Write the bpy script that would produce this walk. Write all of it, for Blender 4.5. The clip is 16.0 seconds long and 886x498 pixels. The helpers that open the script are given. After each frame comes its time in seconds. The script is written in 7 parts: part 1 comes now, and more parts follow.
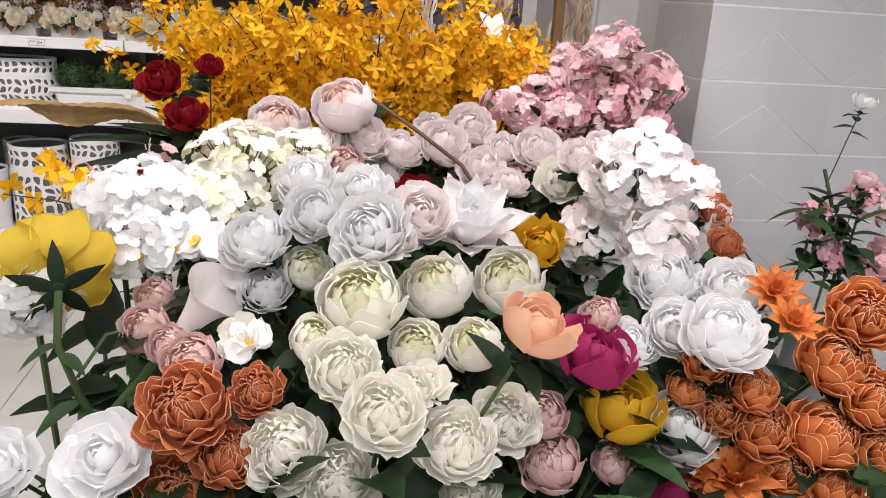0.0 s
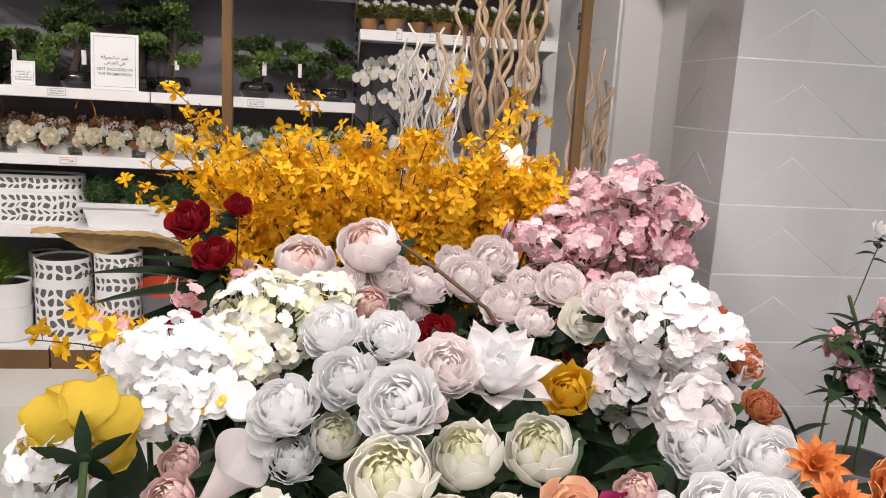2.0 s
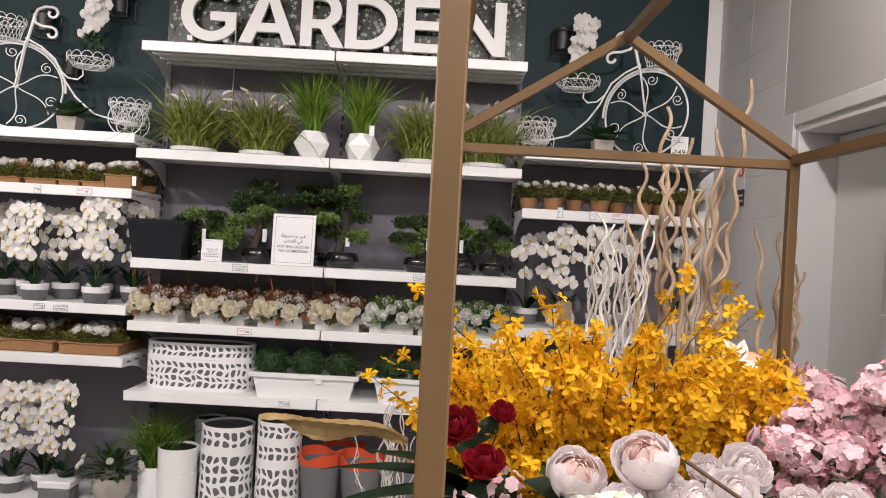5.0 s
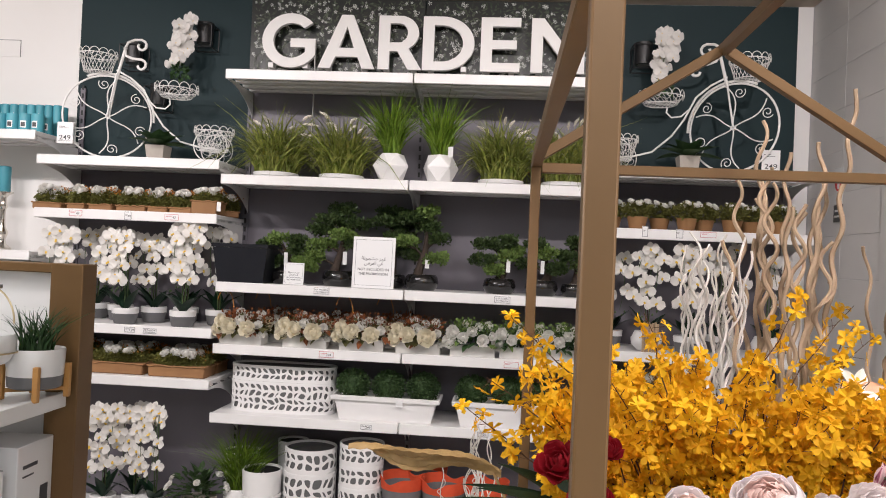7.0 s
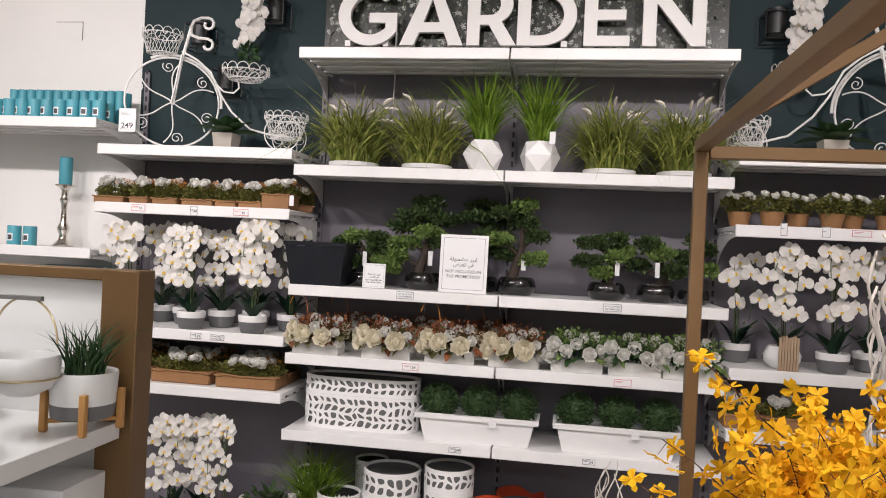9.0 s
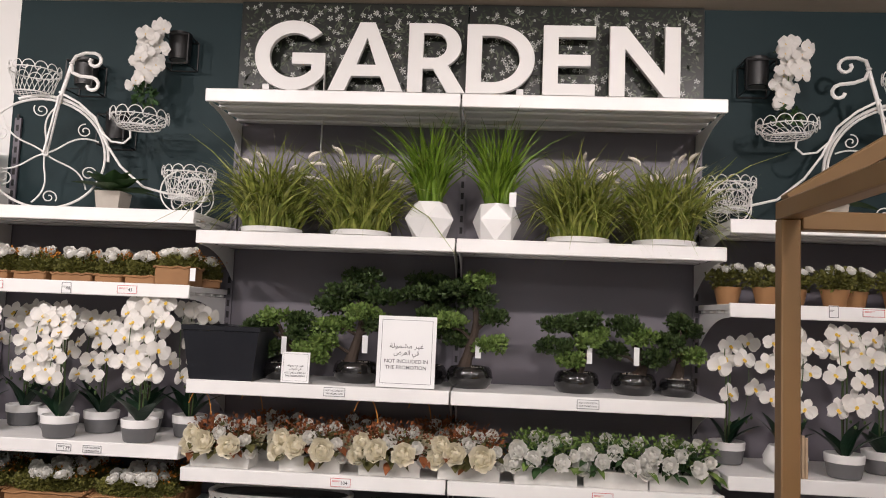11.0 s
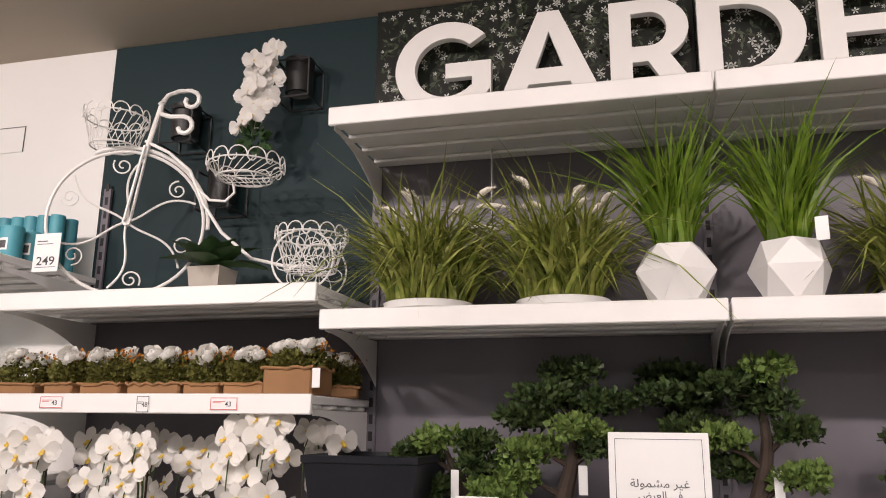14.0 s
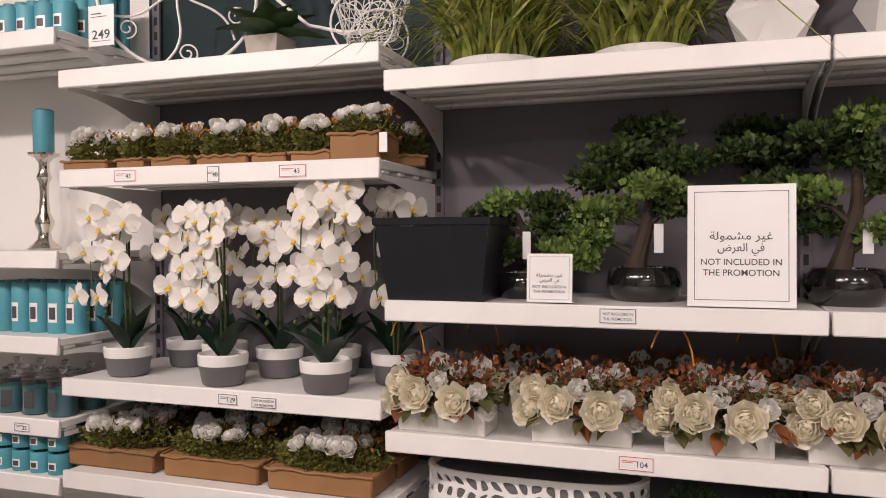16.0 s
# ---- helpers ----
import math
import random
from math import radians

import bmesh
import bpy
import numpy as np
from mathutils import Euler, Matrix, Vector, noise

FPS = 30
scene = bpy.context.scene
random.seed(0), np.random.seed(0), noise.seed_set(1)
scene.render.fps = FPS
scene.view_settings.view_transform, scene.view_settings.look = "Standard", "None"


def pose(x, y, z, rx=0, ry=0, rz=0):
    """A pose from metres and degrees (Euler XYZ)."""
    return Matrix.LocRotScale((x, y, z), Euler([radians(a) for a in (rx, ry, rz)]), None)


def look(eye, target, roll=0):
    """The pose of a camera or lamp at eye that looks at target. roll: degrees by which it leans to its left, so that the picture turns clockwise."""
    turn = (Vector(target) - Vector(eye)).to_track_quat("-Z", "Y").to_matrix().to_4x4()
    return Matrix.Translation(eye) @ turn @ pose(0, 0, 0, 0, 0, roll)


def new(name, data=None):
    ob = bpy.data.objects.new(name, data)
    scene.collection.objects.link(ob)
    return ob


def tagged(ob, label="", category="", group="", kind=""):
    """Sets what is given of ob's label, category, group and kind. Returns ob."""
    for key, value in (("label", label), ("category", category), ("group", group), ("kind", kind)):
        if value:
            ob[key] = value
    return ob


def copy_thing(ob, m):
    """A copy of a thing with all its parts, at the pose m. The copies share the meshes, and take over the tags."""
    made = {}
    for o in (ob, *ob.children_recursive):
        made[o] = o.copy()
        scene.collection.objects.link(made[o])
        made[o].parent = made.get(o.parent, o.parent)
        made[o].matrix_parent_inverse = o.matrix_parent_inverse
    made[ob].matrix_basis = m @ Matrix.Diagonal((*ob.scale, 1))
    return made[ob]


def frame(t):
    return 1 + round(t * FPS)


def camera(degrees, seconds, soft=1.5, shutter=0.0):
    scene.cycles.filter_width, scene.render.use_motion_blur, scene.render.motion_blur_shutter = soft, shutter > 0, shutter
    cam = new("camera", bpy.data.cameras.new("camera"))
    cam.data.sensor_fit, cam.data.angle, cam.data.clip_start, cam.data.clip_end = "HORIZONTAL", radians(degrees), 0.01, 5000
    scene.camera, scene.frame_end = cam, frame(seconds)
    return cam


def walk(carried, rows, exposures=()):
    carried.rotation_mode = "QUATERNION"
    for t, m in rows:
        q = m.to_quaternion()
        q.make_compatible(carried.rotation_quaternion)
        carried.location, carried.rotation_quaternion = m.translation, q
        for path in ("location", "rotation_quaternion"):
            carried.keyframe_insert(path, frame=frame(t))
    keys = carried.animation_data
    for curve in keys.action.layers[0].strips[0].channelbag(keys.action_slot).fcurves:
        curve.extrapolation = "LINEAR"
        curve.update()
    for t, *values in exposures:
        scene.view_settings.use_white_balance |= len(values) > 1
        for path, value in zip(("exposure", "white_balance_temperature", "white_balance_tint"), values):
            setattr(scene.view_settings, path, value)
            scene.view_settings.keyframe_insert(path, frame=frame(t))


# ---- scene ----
cam = camera(59.7, 16.0, soft=1.0)
PATH = [
    (0, (-0.065, 0.177, 1.396), (0.261, 2.048, 0.767), 3.6),
    (0.5, (-0.056, 0.17, 1.421), (0.251, 2.068, 0.868), 3.5),
    (1, (-0.061, 0.177, 1.444), (0.232, 2.099, 0.975), 3.0),
    (1.5, (-0.073, 0.19, 1.459), (0.209, 2.127, 1.048), 2.8),
    (2, (-0.082, 0.2, 1.466), (0.201, 2.142, 1.08), 3.2),
    (2.5, (-0.12, 0.223, 1.472), (0.142, 2.17, 1.1), 3.7),
    (3, (-0.208, 0.245, 1.489), (0.02, 2.203, 1.152), 3.1),
    (3.5, (-0.305, 0.243, 1.502), (-0.079, 2.213, 1.235), 3.2),
    (4, (-0.359, 0.218, 1.511), (-0.183, 2.201, 1.315), 3.0),
    (4.5, (-0.402, 0.214, 1.537), (-0.304, 2.211, 1.469), 2.9),
    (4.7, (-0.409, 0.207, 1.549), (-0.349, 2.206, 1.521), 3.0),
    (7, (-0.473, 0.257, 1.576), (-0.635, 2.25, 1.604), 2.5),
    (7.5, (-0.523, 0.354, 1.577), (-0.826, 2.331, 1.6), 2.7),
    (8, (-0.607, 0.482, 1.595), (-0.932, 2.456, 1.607), 2.8),
    (10.3, (-0.775, 1.051, 1.626), (-1.072, 3.028, 1.62), 2.3),
    (10.5, (-0.81, 1.116, 1.634), (-1.068, 3.098, 1.705), 2.4),
    (11, (-0.848, 1.322, 1.694), (-0.975, 3.311, 1.861), 2.3),
    (11.5, (-0.874, 1.538, 1.731), (-0.969, 3.517, 2.006), 2.1),
    (12, (-0.916, 1.74, 1.726), (-1.009, 3.711, 2.055), 1.4),
    (12.5, (-0.983, 1.901, 1.74), (-1.128, 3.859, 2.121), -0.2),
    (13, (-1.06, 2.071, 1.742), (-1.418, 3.995, 2.154), 0.4),
    (13.5, (-1.122, 2.216, 1.72), (-1.582, 4.111, 2.164), 0.9),
    (14, (-1.176, 2.372, 1.695), (-1.67, 4.26, 2.135), 0.6),
    (14.5, (-1.222, 2.463, 1.666), (-1.787, 4.353, 1.997), 0.4),
    (15, (-1.24, 2.47, 1.636), (-1.856, 4.363, 1.829), 0.3),
    (15.5, (-1.234, 2.468, 1.615), (-1.87, 4.363, 1.675), -0.3),
    (16, (-1.226, 2.444, 1.568), (-1.874, 4.336, 1.535), -0.2),
]
walk(cam, [(t, look(eye, target, roll)) for t, eye, target, roll in PATH], [(0.0, -0.05, 6050, 10), (2.5, 0.0, 6200, 10), (4.7, -0.06, 6120, 10), (8.2, -0.06, 6080, 10), (11.0, -0.06, 6250, 11), (12.5, -0.06, 6450, 13), (15.0, -0.16, 6500, 14), (16.0, -0.24, 6700, 17)])


# ---- world, light, exposure ----
world = bpy.data.worlds.new("world")
scene.world = world
world.use_nodes = True
world.node_tree.nodes["Background"].inputs[0].default_value = (1.0, 0.95, 0.9, 1)
world.node_tree.nodes["Background"].inputs[1].default_value = 0.012
scene.view_settings.exposure = 0.0


def spot(eye, target, watts, degrees=70, size=0.05, colour=(1.0, 0.875, 0.82)):
    data = bpy.data.lights.new("track_spot", "SPOT")
    data.energy, data.spot_size, data.spot_blend, data.shadow_soft_size, data.color = watts, radians(degrees), 0.6, size, colour
    new("track_spot", data).matrix_world = look(eye, target)


# soft area light without a fixture, added only as fill
def fill_light(x, y, z, sx, sy, watts, colour=(1.0, 0.95, 0.90)):
    data = bpy.data.lights.new("ceiling_panel", "AREA")
    data.shape, data.size, data.size_y, data.energy, data.color = "RECTANGLE", sx, sy, watts, colour
    new("ceiling_panel", data).matrix_world = pose(x, y, z)


for lx, tx, power in ((-4.2, -4.0, 70), (-3.4, -3.5, 78), (-2.5, -2.5, 58), (-1.5, -1.5, 46), (-0.5, -0.5, 50), (0.6, 0.55, 98)):
    spot((lx, 1.95, 3.02), (tx, 4.5, 1.72), power * 1.28, 90)
for lx, ly, tx, ty in ((-0.5, 0.5, -0.15, 1.35), (0.6, 0.6, 0.35, 1.45), (0.1, 1.3, 0.1, 2.0)):
    spot((lx, ly, 3.02), (tx, ty, 1.0), 86, 80)
# unseen fill over the aisle, the left side and the right, added for brightness
fill_light(-0.2, -1.35, 3.05, 1.6, 1.0, 78, (1.0, 0.965, 0.945))
fill_light(-2.6, 1.6, 3.05, 1.2, 1.2, 45)
fill_light(1.9, 0.6, 3.05, 1.0, 1.0, 30)


# ---- materials ----
def mat(name, colour, rough=0.5, metal=0.0, second=None, scale=8.0, mix=0.5, bump=0.0, bump_scale=60.0,
        island=0.0, through_light=0.0, coat=0.0, each=0.0, spec=0.5):
    """Two-scale colour variation, fine relief, and variation by loose piece or by object."""
    m = bpy.data.materials.new(name)
    m.use_nodes = True
    nt = m.node_tree
    n, link = nt.nodes, nt.links.new
    bsdf = n["Principled BSDF"]
    bsdf.inputs["Roughness"].default_value = rough
    bsdf.inputs["Metallic"].default_value = metal
    bsdf.inputs["Coat Weight"].default_value = coat
    bsdf.inputs["Coat Roughness"].default_value = 0.08
    bsdf.inputs["Specular IOR Level"].default_value = spec
    coord = n.new("ShaderNodeTexCoord")
    tex = n.new("ShaderNodeTexNoise")
    tex.inputs["Scale"].default_value = scale
    tex.inputs["Detail"].default_value = 6
    link(coord.outputs["Object"], tex.inputs["Vector"])
    ramp = n.new("ShaderNodeMapRange")
    ramp.inputs["From Min"].default_value, ramp.inputs["From Max"].default_value = 0.35, 0.68
    ramp.inputs["To Max"].default_value = mix
    link(tex.outputs["Fac"], ramp.inputs["Value"])
    blend = n.new("ShaderNodeMix")
    blend.data_type = "RGBA"
    blend.inputs["A"].default_value = (*colour, 1)
    blend.inputs["B"].default_value = (*(second or [c * 0.8 for c in colour]), 1)
    link(ramp.outputs["Result"], blend.inputs["Factor"])
    out = blend.outputs["Result"]
    for amount, node, socket in ((island, "ShaderNodeNewGeometry", "Random Per Island"), (each, "ShaderNodeObjectInfo", "Random")):
        if amount:
            src = n.new(node)
            rng = n.new("ShaderNodeMapRange")
            rng.inputs["To Min"].default_value, rng.inputs["To Max"].default_value = 1 - amount, 1 + amount * 0.6
            link(src.outputs[socket], rng.inputs["Value"])
            hsv = n.new("ShaderNodeHueSaturation")
            link(rng.outputs["Result"], hsv.inputs["Value"])
            link(out, hsv.inputs["Color"])
            out = hsv.outputs["Color"]
    link(out, bsdf.inputs["Base Color"])
    if bump:
        fine = n.new("ShaderNodeTexNoise")
        fine.inputs["Scale"].default_value = bump_scale
        fine.inputs["Detail"].default_value = 4
        link(coord.outputs["Object"], fine.inputs["Vector"])
        rel = n.new("ShaderNodeBump")
        rel.inputs["Strength"].default_value = bump
        rel.inputs["Distance"].default_value = 0.004
        link(fine.outputs["Fac"], rel.inputs["Height"])
        link(rel.outputs["Normal"], bsdf.inputs["Normal"])
    if through_light:
        trans = n.new("ShaderNodeBsdfTranslucent")
        link(out, trans.inputs["Color"])
        join = n.new("ShaderNodeMixShader")
        join.inputs[0].default_value = through_light
        link(bsdf.outputs[0], join.inputs[1])
        link(trans.outputs[0], join.inputs[2])
        link(join.outputs[0], n["Material Output"].inputs["Surface"])
    return m


def petal_mat(name, colour, second=None):
    return mat(name, colour, 0.6, second=second, scale=25, mix=0.6, bump=0.15, bump_scale=140, island=0.05, through_light=0.34, spec=0.3)


def leaf_mat(name, colour, second=None, rough=0.5):
    return mat(name, colour, rough, second=second, scale=30, mix=0.7, bump=0.2, bump_scale=120, island=0.35, through_light=0.15, spec=0.22)


SHELF = mat("shelf_white", (0.80, 0.79, 0.78), 0.35, second=(0.70, 0.69, 0.68), scale=5, mix=0.5, bump=0.05)
BACKPANEL = mat("back_panel_grey", (0.150, 0.138, 0.160), 0.5, second=(0.122, 0.113, 0.132), scale=3, bump=0.06)
GREEN = mat("wall_dark_green", (0.012, 0.028, 0.032), 0.62, second=(0.009, 0.021, 0.024), scale=2, bump=0.05, spec=0.25)
WHITEWALL = mat("wall_white", (0.78, 0.77, 0.75), 0.6, second=(0.7, 0.69, 0.67), scale=2, mix=0.4, bump=0.08)
PLASTER = mat("plaster_grey", (0.45, 0.435, 0.425), 0.65, second=(0.40, 0.385, 0.375), scale=2, bump=0.1)
SOFFIT = mat("ceiling_beige", (0.46, 0.39, 0.31), 0.7, second=(0.41, 0.35, 0.28), scale=2, bump=0.06)
TILE = mat("tile_glazed", (0.47, 0.465, 0.48), 0.28, second=(0.43, 0.425, 0.44), scale=4, each=0.04, bump=0.02)
JOINT = mat("tile_joint", (0.74, 0.73, 0.725), 0.6, second=(0.66, 0.65, 0.64), scale=20)
FLOORTILE = mat("floor_porcelain", (0.80, 0.78, 0.74), 0.22, second=(0.72, 0.70, 0.66), scale=4, each=0.04, bump=0.02)
GROUT = mat("floor_grout", (0.25, 0.24, 0.22), 0.8)
GOLD = mat("gold_paint", (0.165, 0.092, 0.034), 0.45, 0.25, second=(0.13, 0.071, 0.026), scale=6, bump=0.08, bump_scale=25)
DARK = mat("dark_recess", (0.012, 0.012, 0.013), 0.6)
LETTER = mat("letter_white", (0.85, 0.84, 0.82), 0.45, second=(0.79, 0.78, 0.76), scale=6, mix=0.4)
CARD = mat("printed_card", (0.80, 0.80, 0.80), 0.25, second=(0.74, 0.74, 0.74), scale=6, mix=0.4, coat=0.4)
INK = mat("ink_grey", (0.06, 0.06, 0.065), 0.5)
INKRED = mat("ink_red", (0.55, 0.03, 0.03), 0.5)
BLACKPLASTIC = mat("black_planter", (0.010, 0.011, 0.015), 0.36, second=(0.015, 0.016, 0.02), scale=10, bump=0.12, spec=0.3)
GLAZE = mat("black_glaze", (0.008, 0.008, 0.009), 0.12, second=(0.016, 0.014, 0.012), scale=12, coat=0.6)
CERAMIC = mat("white_ceramic", (0.80, 0.79, 0.78), 0.3, second=(0.72, 0.71, 0.70), scale=7, mix=0.5, bump=0.04)
GREYCERAMIC = mat("grey_ceramic", (0.16, 0.16, 0.165), 0.5, second=(0.13, 0.13, 0.135), scale=12, bump=0.08)
CONCRETE = mat("concrete_pot", (0.42, 0.38, 0.33), 0.75, second=(0.33, 0.30, 0.26), scale=14, bump=0.3)
WHITEMETAL = mat("white_wrought_iron", (0.78, 0.77, 0.75), 0.4, second=(0.66, 0.64, 0.61), scale=20, bump=0.25, bump_scale=90)
BARK = mat("bark", (0.045, 0.030, 0.021), 0.85, second=(0.028, 0.019, 0.014), scale=40, bump=0.7, bump_scale=80)
BONSAI = leaf_mat("bonsai_leaf", (0.026, 0.047, 0.016), (0.10, 0.145, 0.046), 0.38)
BONSAILIGHT = leaf_mat("bonsai_new_leaf", (0.11, 0.18, 0.042), (0.23, 0.31, 0.09), 0.4)
BOXWOOD = leaf_mat("boxwood_leaf", (0.040, 0.075, 0.026), (0.085, 0.14, 0.055))
GRASS = leaf_mat("reed_grass", (0.12, 0.165, 0.022), (0.46, 0.46, 0.13), 0.36)
GRASSGREEN = leaf_mat("bright_grass", (0.085, 0.16, 0.012), (0.20, 0.29, 0.035), 0.38)
PLUME = mat("grass_plume", (0.84, 0.79, 0.70), 0.9, second=(0.72, 0.66, 0.56), scale=60, bump=0.6, bump_scale=200)
LEAF = leaf_mat("rose_leaf", (0.030, 0.065, 0.022), (0.05, 0.10, 0.035))
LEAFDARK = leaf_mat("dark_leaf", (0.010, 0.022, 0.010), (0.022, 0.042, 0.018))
ORCHIDLEAF = leaf_mat("orchid_leaf", (0.010, 0.028, 0.016), (0.018, 0.045, 0.022), 0.35)
STEM = mat("green_stem", (0.06, 0.10, 0.03), 0.6, second=(0.04, 0.07, 0.025), scale=20)
TWIGSTEM = mat("brown_stem", (0.10, 0.045, 0.02), 0.7, second=(0.06, 0.03, 0.015), scale=30, bump=0.3)
MOSS = leaf_mat("moss", (0.17, 0.165, 0.04), (0.085, 0.09, 0.026))
KRAFT = mat("kraft_box", (0.30, 0.155, 0.062), 0.75, second=(0.20, 0.095, 0.038), scale=9, bump=0.15, each=0.1)
ORCHIDWHITE = petal_mat("orchid_white", (0.88, 0.86, 0.83), (0.82, 0.79, 0.74))
ORCHIDLIP = petal_mat("orchid_lip_yellow", (0.86, 0.58, 0.07), (0.90, 0.74, 0.25))
WALLPALE = mat("wall_pale_grey", (0.60, 0.59, 0.58), 0.55, second=(0.54, 0.53, 0.52), scale=2, mix=0.5, bump=0.06)
ROSECREAM = petal_mat("rose_cream", (0.93, 0.89, 0.76), (0.91, 0.84, 0.66))
ROSEWHITE = petal_mat("rose_white", (0.92, 0.91, 0.88), (0.88, 0.86, 0.80))
AUTUMN = leaf_mat("autumn_leaf", (0.26, 0.085, 0.03), (0.14, 0.06, 0.03))
OLIVE = leaf_mat("olive_leaf", (0.12, 0.11, 0.04), (0.07, 0.075, 0.03))
TWIG = mat("driftwood_twig", (0.44, 0.32, 0.21), 0.85, second=(0.33, 0.23, 0.15), scale=25, bump=0.6, bump_scale=60)
TWIGWHITE = mat("whitewashed_twig", (0.70, 0.66, 0.61), 0.85, second=(0.58, 0.53, 0.48), scale=30, bump=0.5)
TEAL = mat("teal_wax", (0.075, 0.32, 0.39), 0.5, second=(0.06, 0.27, 0.34), scale=10, mix=0.5, bump=0.08, each=0.12)
SILVER = mat("silver_mercury_glass", (0.72, 0.68, 0.62), 0.14, 1.0, second=(0.5, 0.46, 0.42), scale=18)
GLASSMAT = bpy.data.materials.new("clear_glass")
GLASSMAT.use_nodes = True
GLASSMAT.node_tree.nodes["Principled BSDF"].inputs["Transmission Weight"].default_value = 1.0
GLASSMAT.node_tree.nodes["Principled BSDF"].inputs["Roughness"].default_value = 0.03
GREYFELT = mat("grey_felt", (0.15, 0.15, 0.155), 0.9, second=(0.12, 0.12, 0.125), scale=30, bump=0.3)
ORANGEFELT = mat("orange_felt", (0.62, 0.075, 0.02), 0.85, second=(0.5, 0.055, 0.015), scale=30, bump=0.3)
WOODLEG = mat("light_wood", (0.52, 0.27, 0.08), 0.5, second=(0.42, 0.2, 0.055), scale=18, bump=0.15)
GREYMETAL = mat("grey_metal", (0.30, 0.29, 0.28), 0.4, 0.6)
BRASS = mat("brass_wire", (0.62, 0.50, 0.30), 0.3, 0.9)
BLACKMETAL = mat("black_metal", (0.014, 0.014, 0.015), 0.45, second=(0.02, 0.02, 0.02), scale=20)


# ---- geometry helpers ----
class Geo:
    """Vertices and faces gathered for one mesh."""

    def __init__(self):
        self.v, self.f = [], []

    def add(self, verts, faces, m=None):
        base = len(self.v)
        self.v += [m @ Vector(p) for p in verts] if m is not None else [Vector(p) for p in verts]
        self.f += [[base + i for i in f] for f in faces]
        return self

    def geo(self, other, m=None):
        return self.add(other.v, other.f, m)

    def box(self, a, b, c=0.002, m=None):
        """A box from corner a to corner b with its edges chamfered by c."""
        c = min(c, *(abs(b[i] - a[i]) * 0.4 for i in range(3)))
        vs, ids = [], {}
        for sx in (0, 1):
            for sy in (0, 1):
                for sz in (0, 1):
                    s, p = (sx, sy, sz), (a, b)
                    for ax in range(3):
                        q = [p[s[i]][i] for i in range(3)]
                        for i in range(3):
                            if i != ax:
                                q[i] += c if s[i] == 0 else -c
                        ids[(sx, sy, sz, ax)] = len(vs)
                        vs.append(q)
        fs = []
        for ax in range(3):
            i, j = (ax + 1) % 3, (ax + 2) % 3
            for s in (0, 1):
                ring = []
                for u, w in ((0, 0), (1, 0), (1, 1), (0, 1)):
                    k = [0, 0, 0]
                    k[ax], k[i], k[j] = s, u, w
                    ring.append(ids[(*k, ax)])
                fs.append(ring if s else ring[::-1])
        for ax in range(3):
            i, j = (ax + 1) % 3, (ax + 2) % 3
            for u in (0, 1):
                for w in (0, 1):
                    k0, k1 = [0, 0, 0], [0, 0, 0]
                    k0[i], k0[j], k1[i], k1[j], k1[ax] = u, w, u, w, 1
                    ring = [ids[(*k0, i)], ids[(*k1, i)], ids[(*k1, j)], ids[(*k0, j)]]
                    fs.append(ring[::-1] if u == w else ring)
        for s in ids:
            if s[3] == 0:
                t = s[:3]
                ring = [ids[(*t, 0)], ids[(*t, 1)], ids[(*t, 2)]]
                fs.append(ring if sum(t) % 2 else ring[::-1])
        return self.add(vs, fs, m)

    def lathe(self, profile, n=24, m=None, sx=1.0, sy=1.0):
        """Turn (radius, height) pairs about z; a radius of 0 closes to a point."""
        vs, fs = [], []
        for r, z in profile:
            for i in range(n):
                a = 2 * math.pi * i / n
                vs.append((sx * r * math.cos(a), sy * r * math.sin(a), z))
        for k in range(len(profile) - 1):
            for i in range(n):
                j = (i + 1) % n
                fs.append((k * n + i, k * n + j, (k + 1) * n + j, (k + 1) * n + i))
        return self.add(vs, fs, m)

    def tube(self, path, r, n=6, m=None):
        """A round bar along a path; r is one radius or one for each point."""
        pts = [Vector(p) for p in path]
        rad = r if isinstance(r, (list, tuple)) else [r] * len(pts)
        vs, fs, up = [], [], Vector((0.13, 0.31, 0.94))
        for k, p in enumerate(pts):
            d = (pts[min(k + 1, len(pts) - 1)] - pts[max(k - 1, 0)]).normalized()
            side = d.cross(up)
            if side.length < 0.05:
                side = d.cross(Vector((1, 0, 0)))
            side.normalize()
            up = side.cross(d).normalized()
            for i in range(n):
                a = 2 * math.pi * i / n
                vs.append(p + (side * math.cos(a) + up * math.sin(a)) * rad[k])
        for k in range(len(pts) - 1):
            for i in range(n):
                j = (i + 1) % n
                fs.append((k * n + i, (k + 1) * n + i, (k + 1) * n + j, k * n + j))
        fs.append(tuple(range(n)))
        fs.append(tuple(range((len(pts) - 1) * n, len(pts) * n))[::-1])
        return self.add(vs, fs, m)

    def sheet(self, fn, nu, nv, m=None):
        """A grid patch: fn(u, v) with u and v from 0 to 1."""
        vs = [fn(i / nu, j / nv) for i in range(nu + 1) for j in range(nv + 1)]
        w = nv + 1
        fs = [(i * w + j, i * w + j + 1, (i + 1) * w + j + 1, (i + 1) * w + j) for i in range(nu) for j in range(nv)]
        return self.add(vs, fs, m)

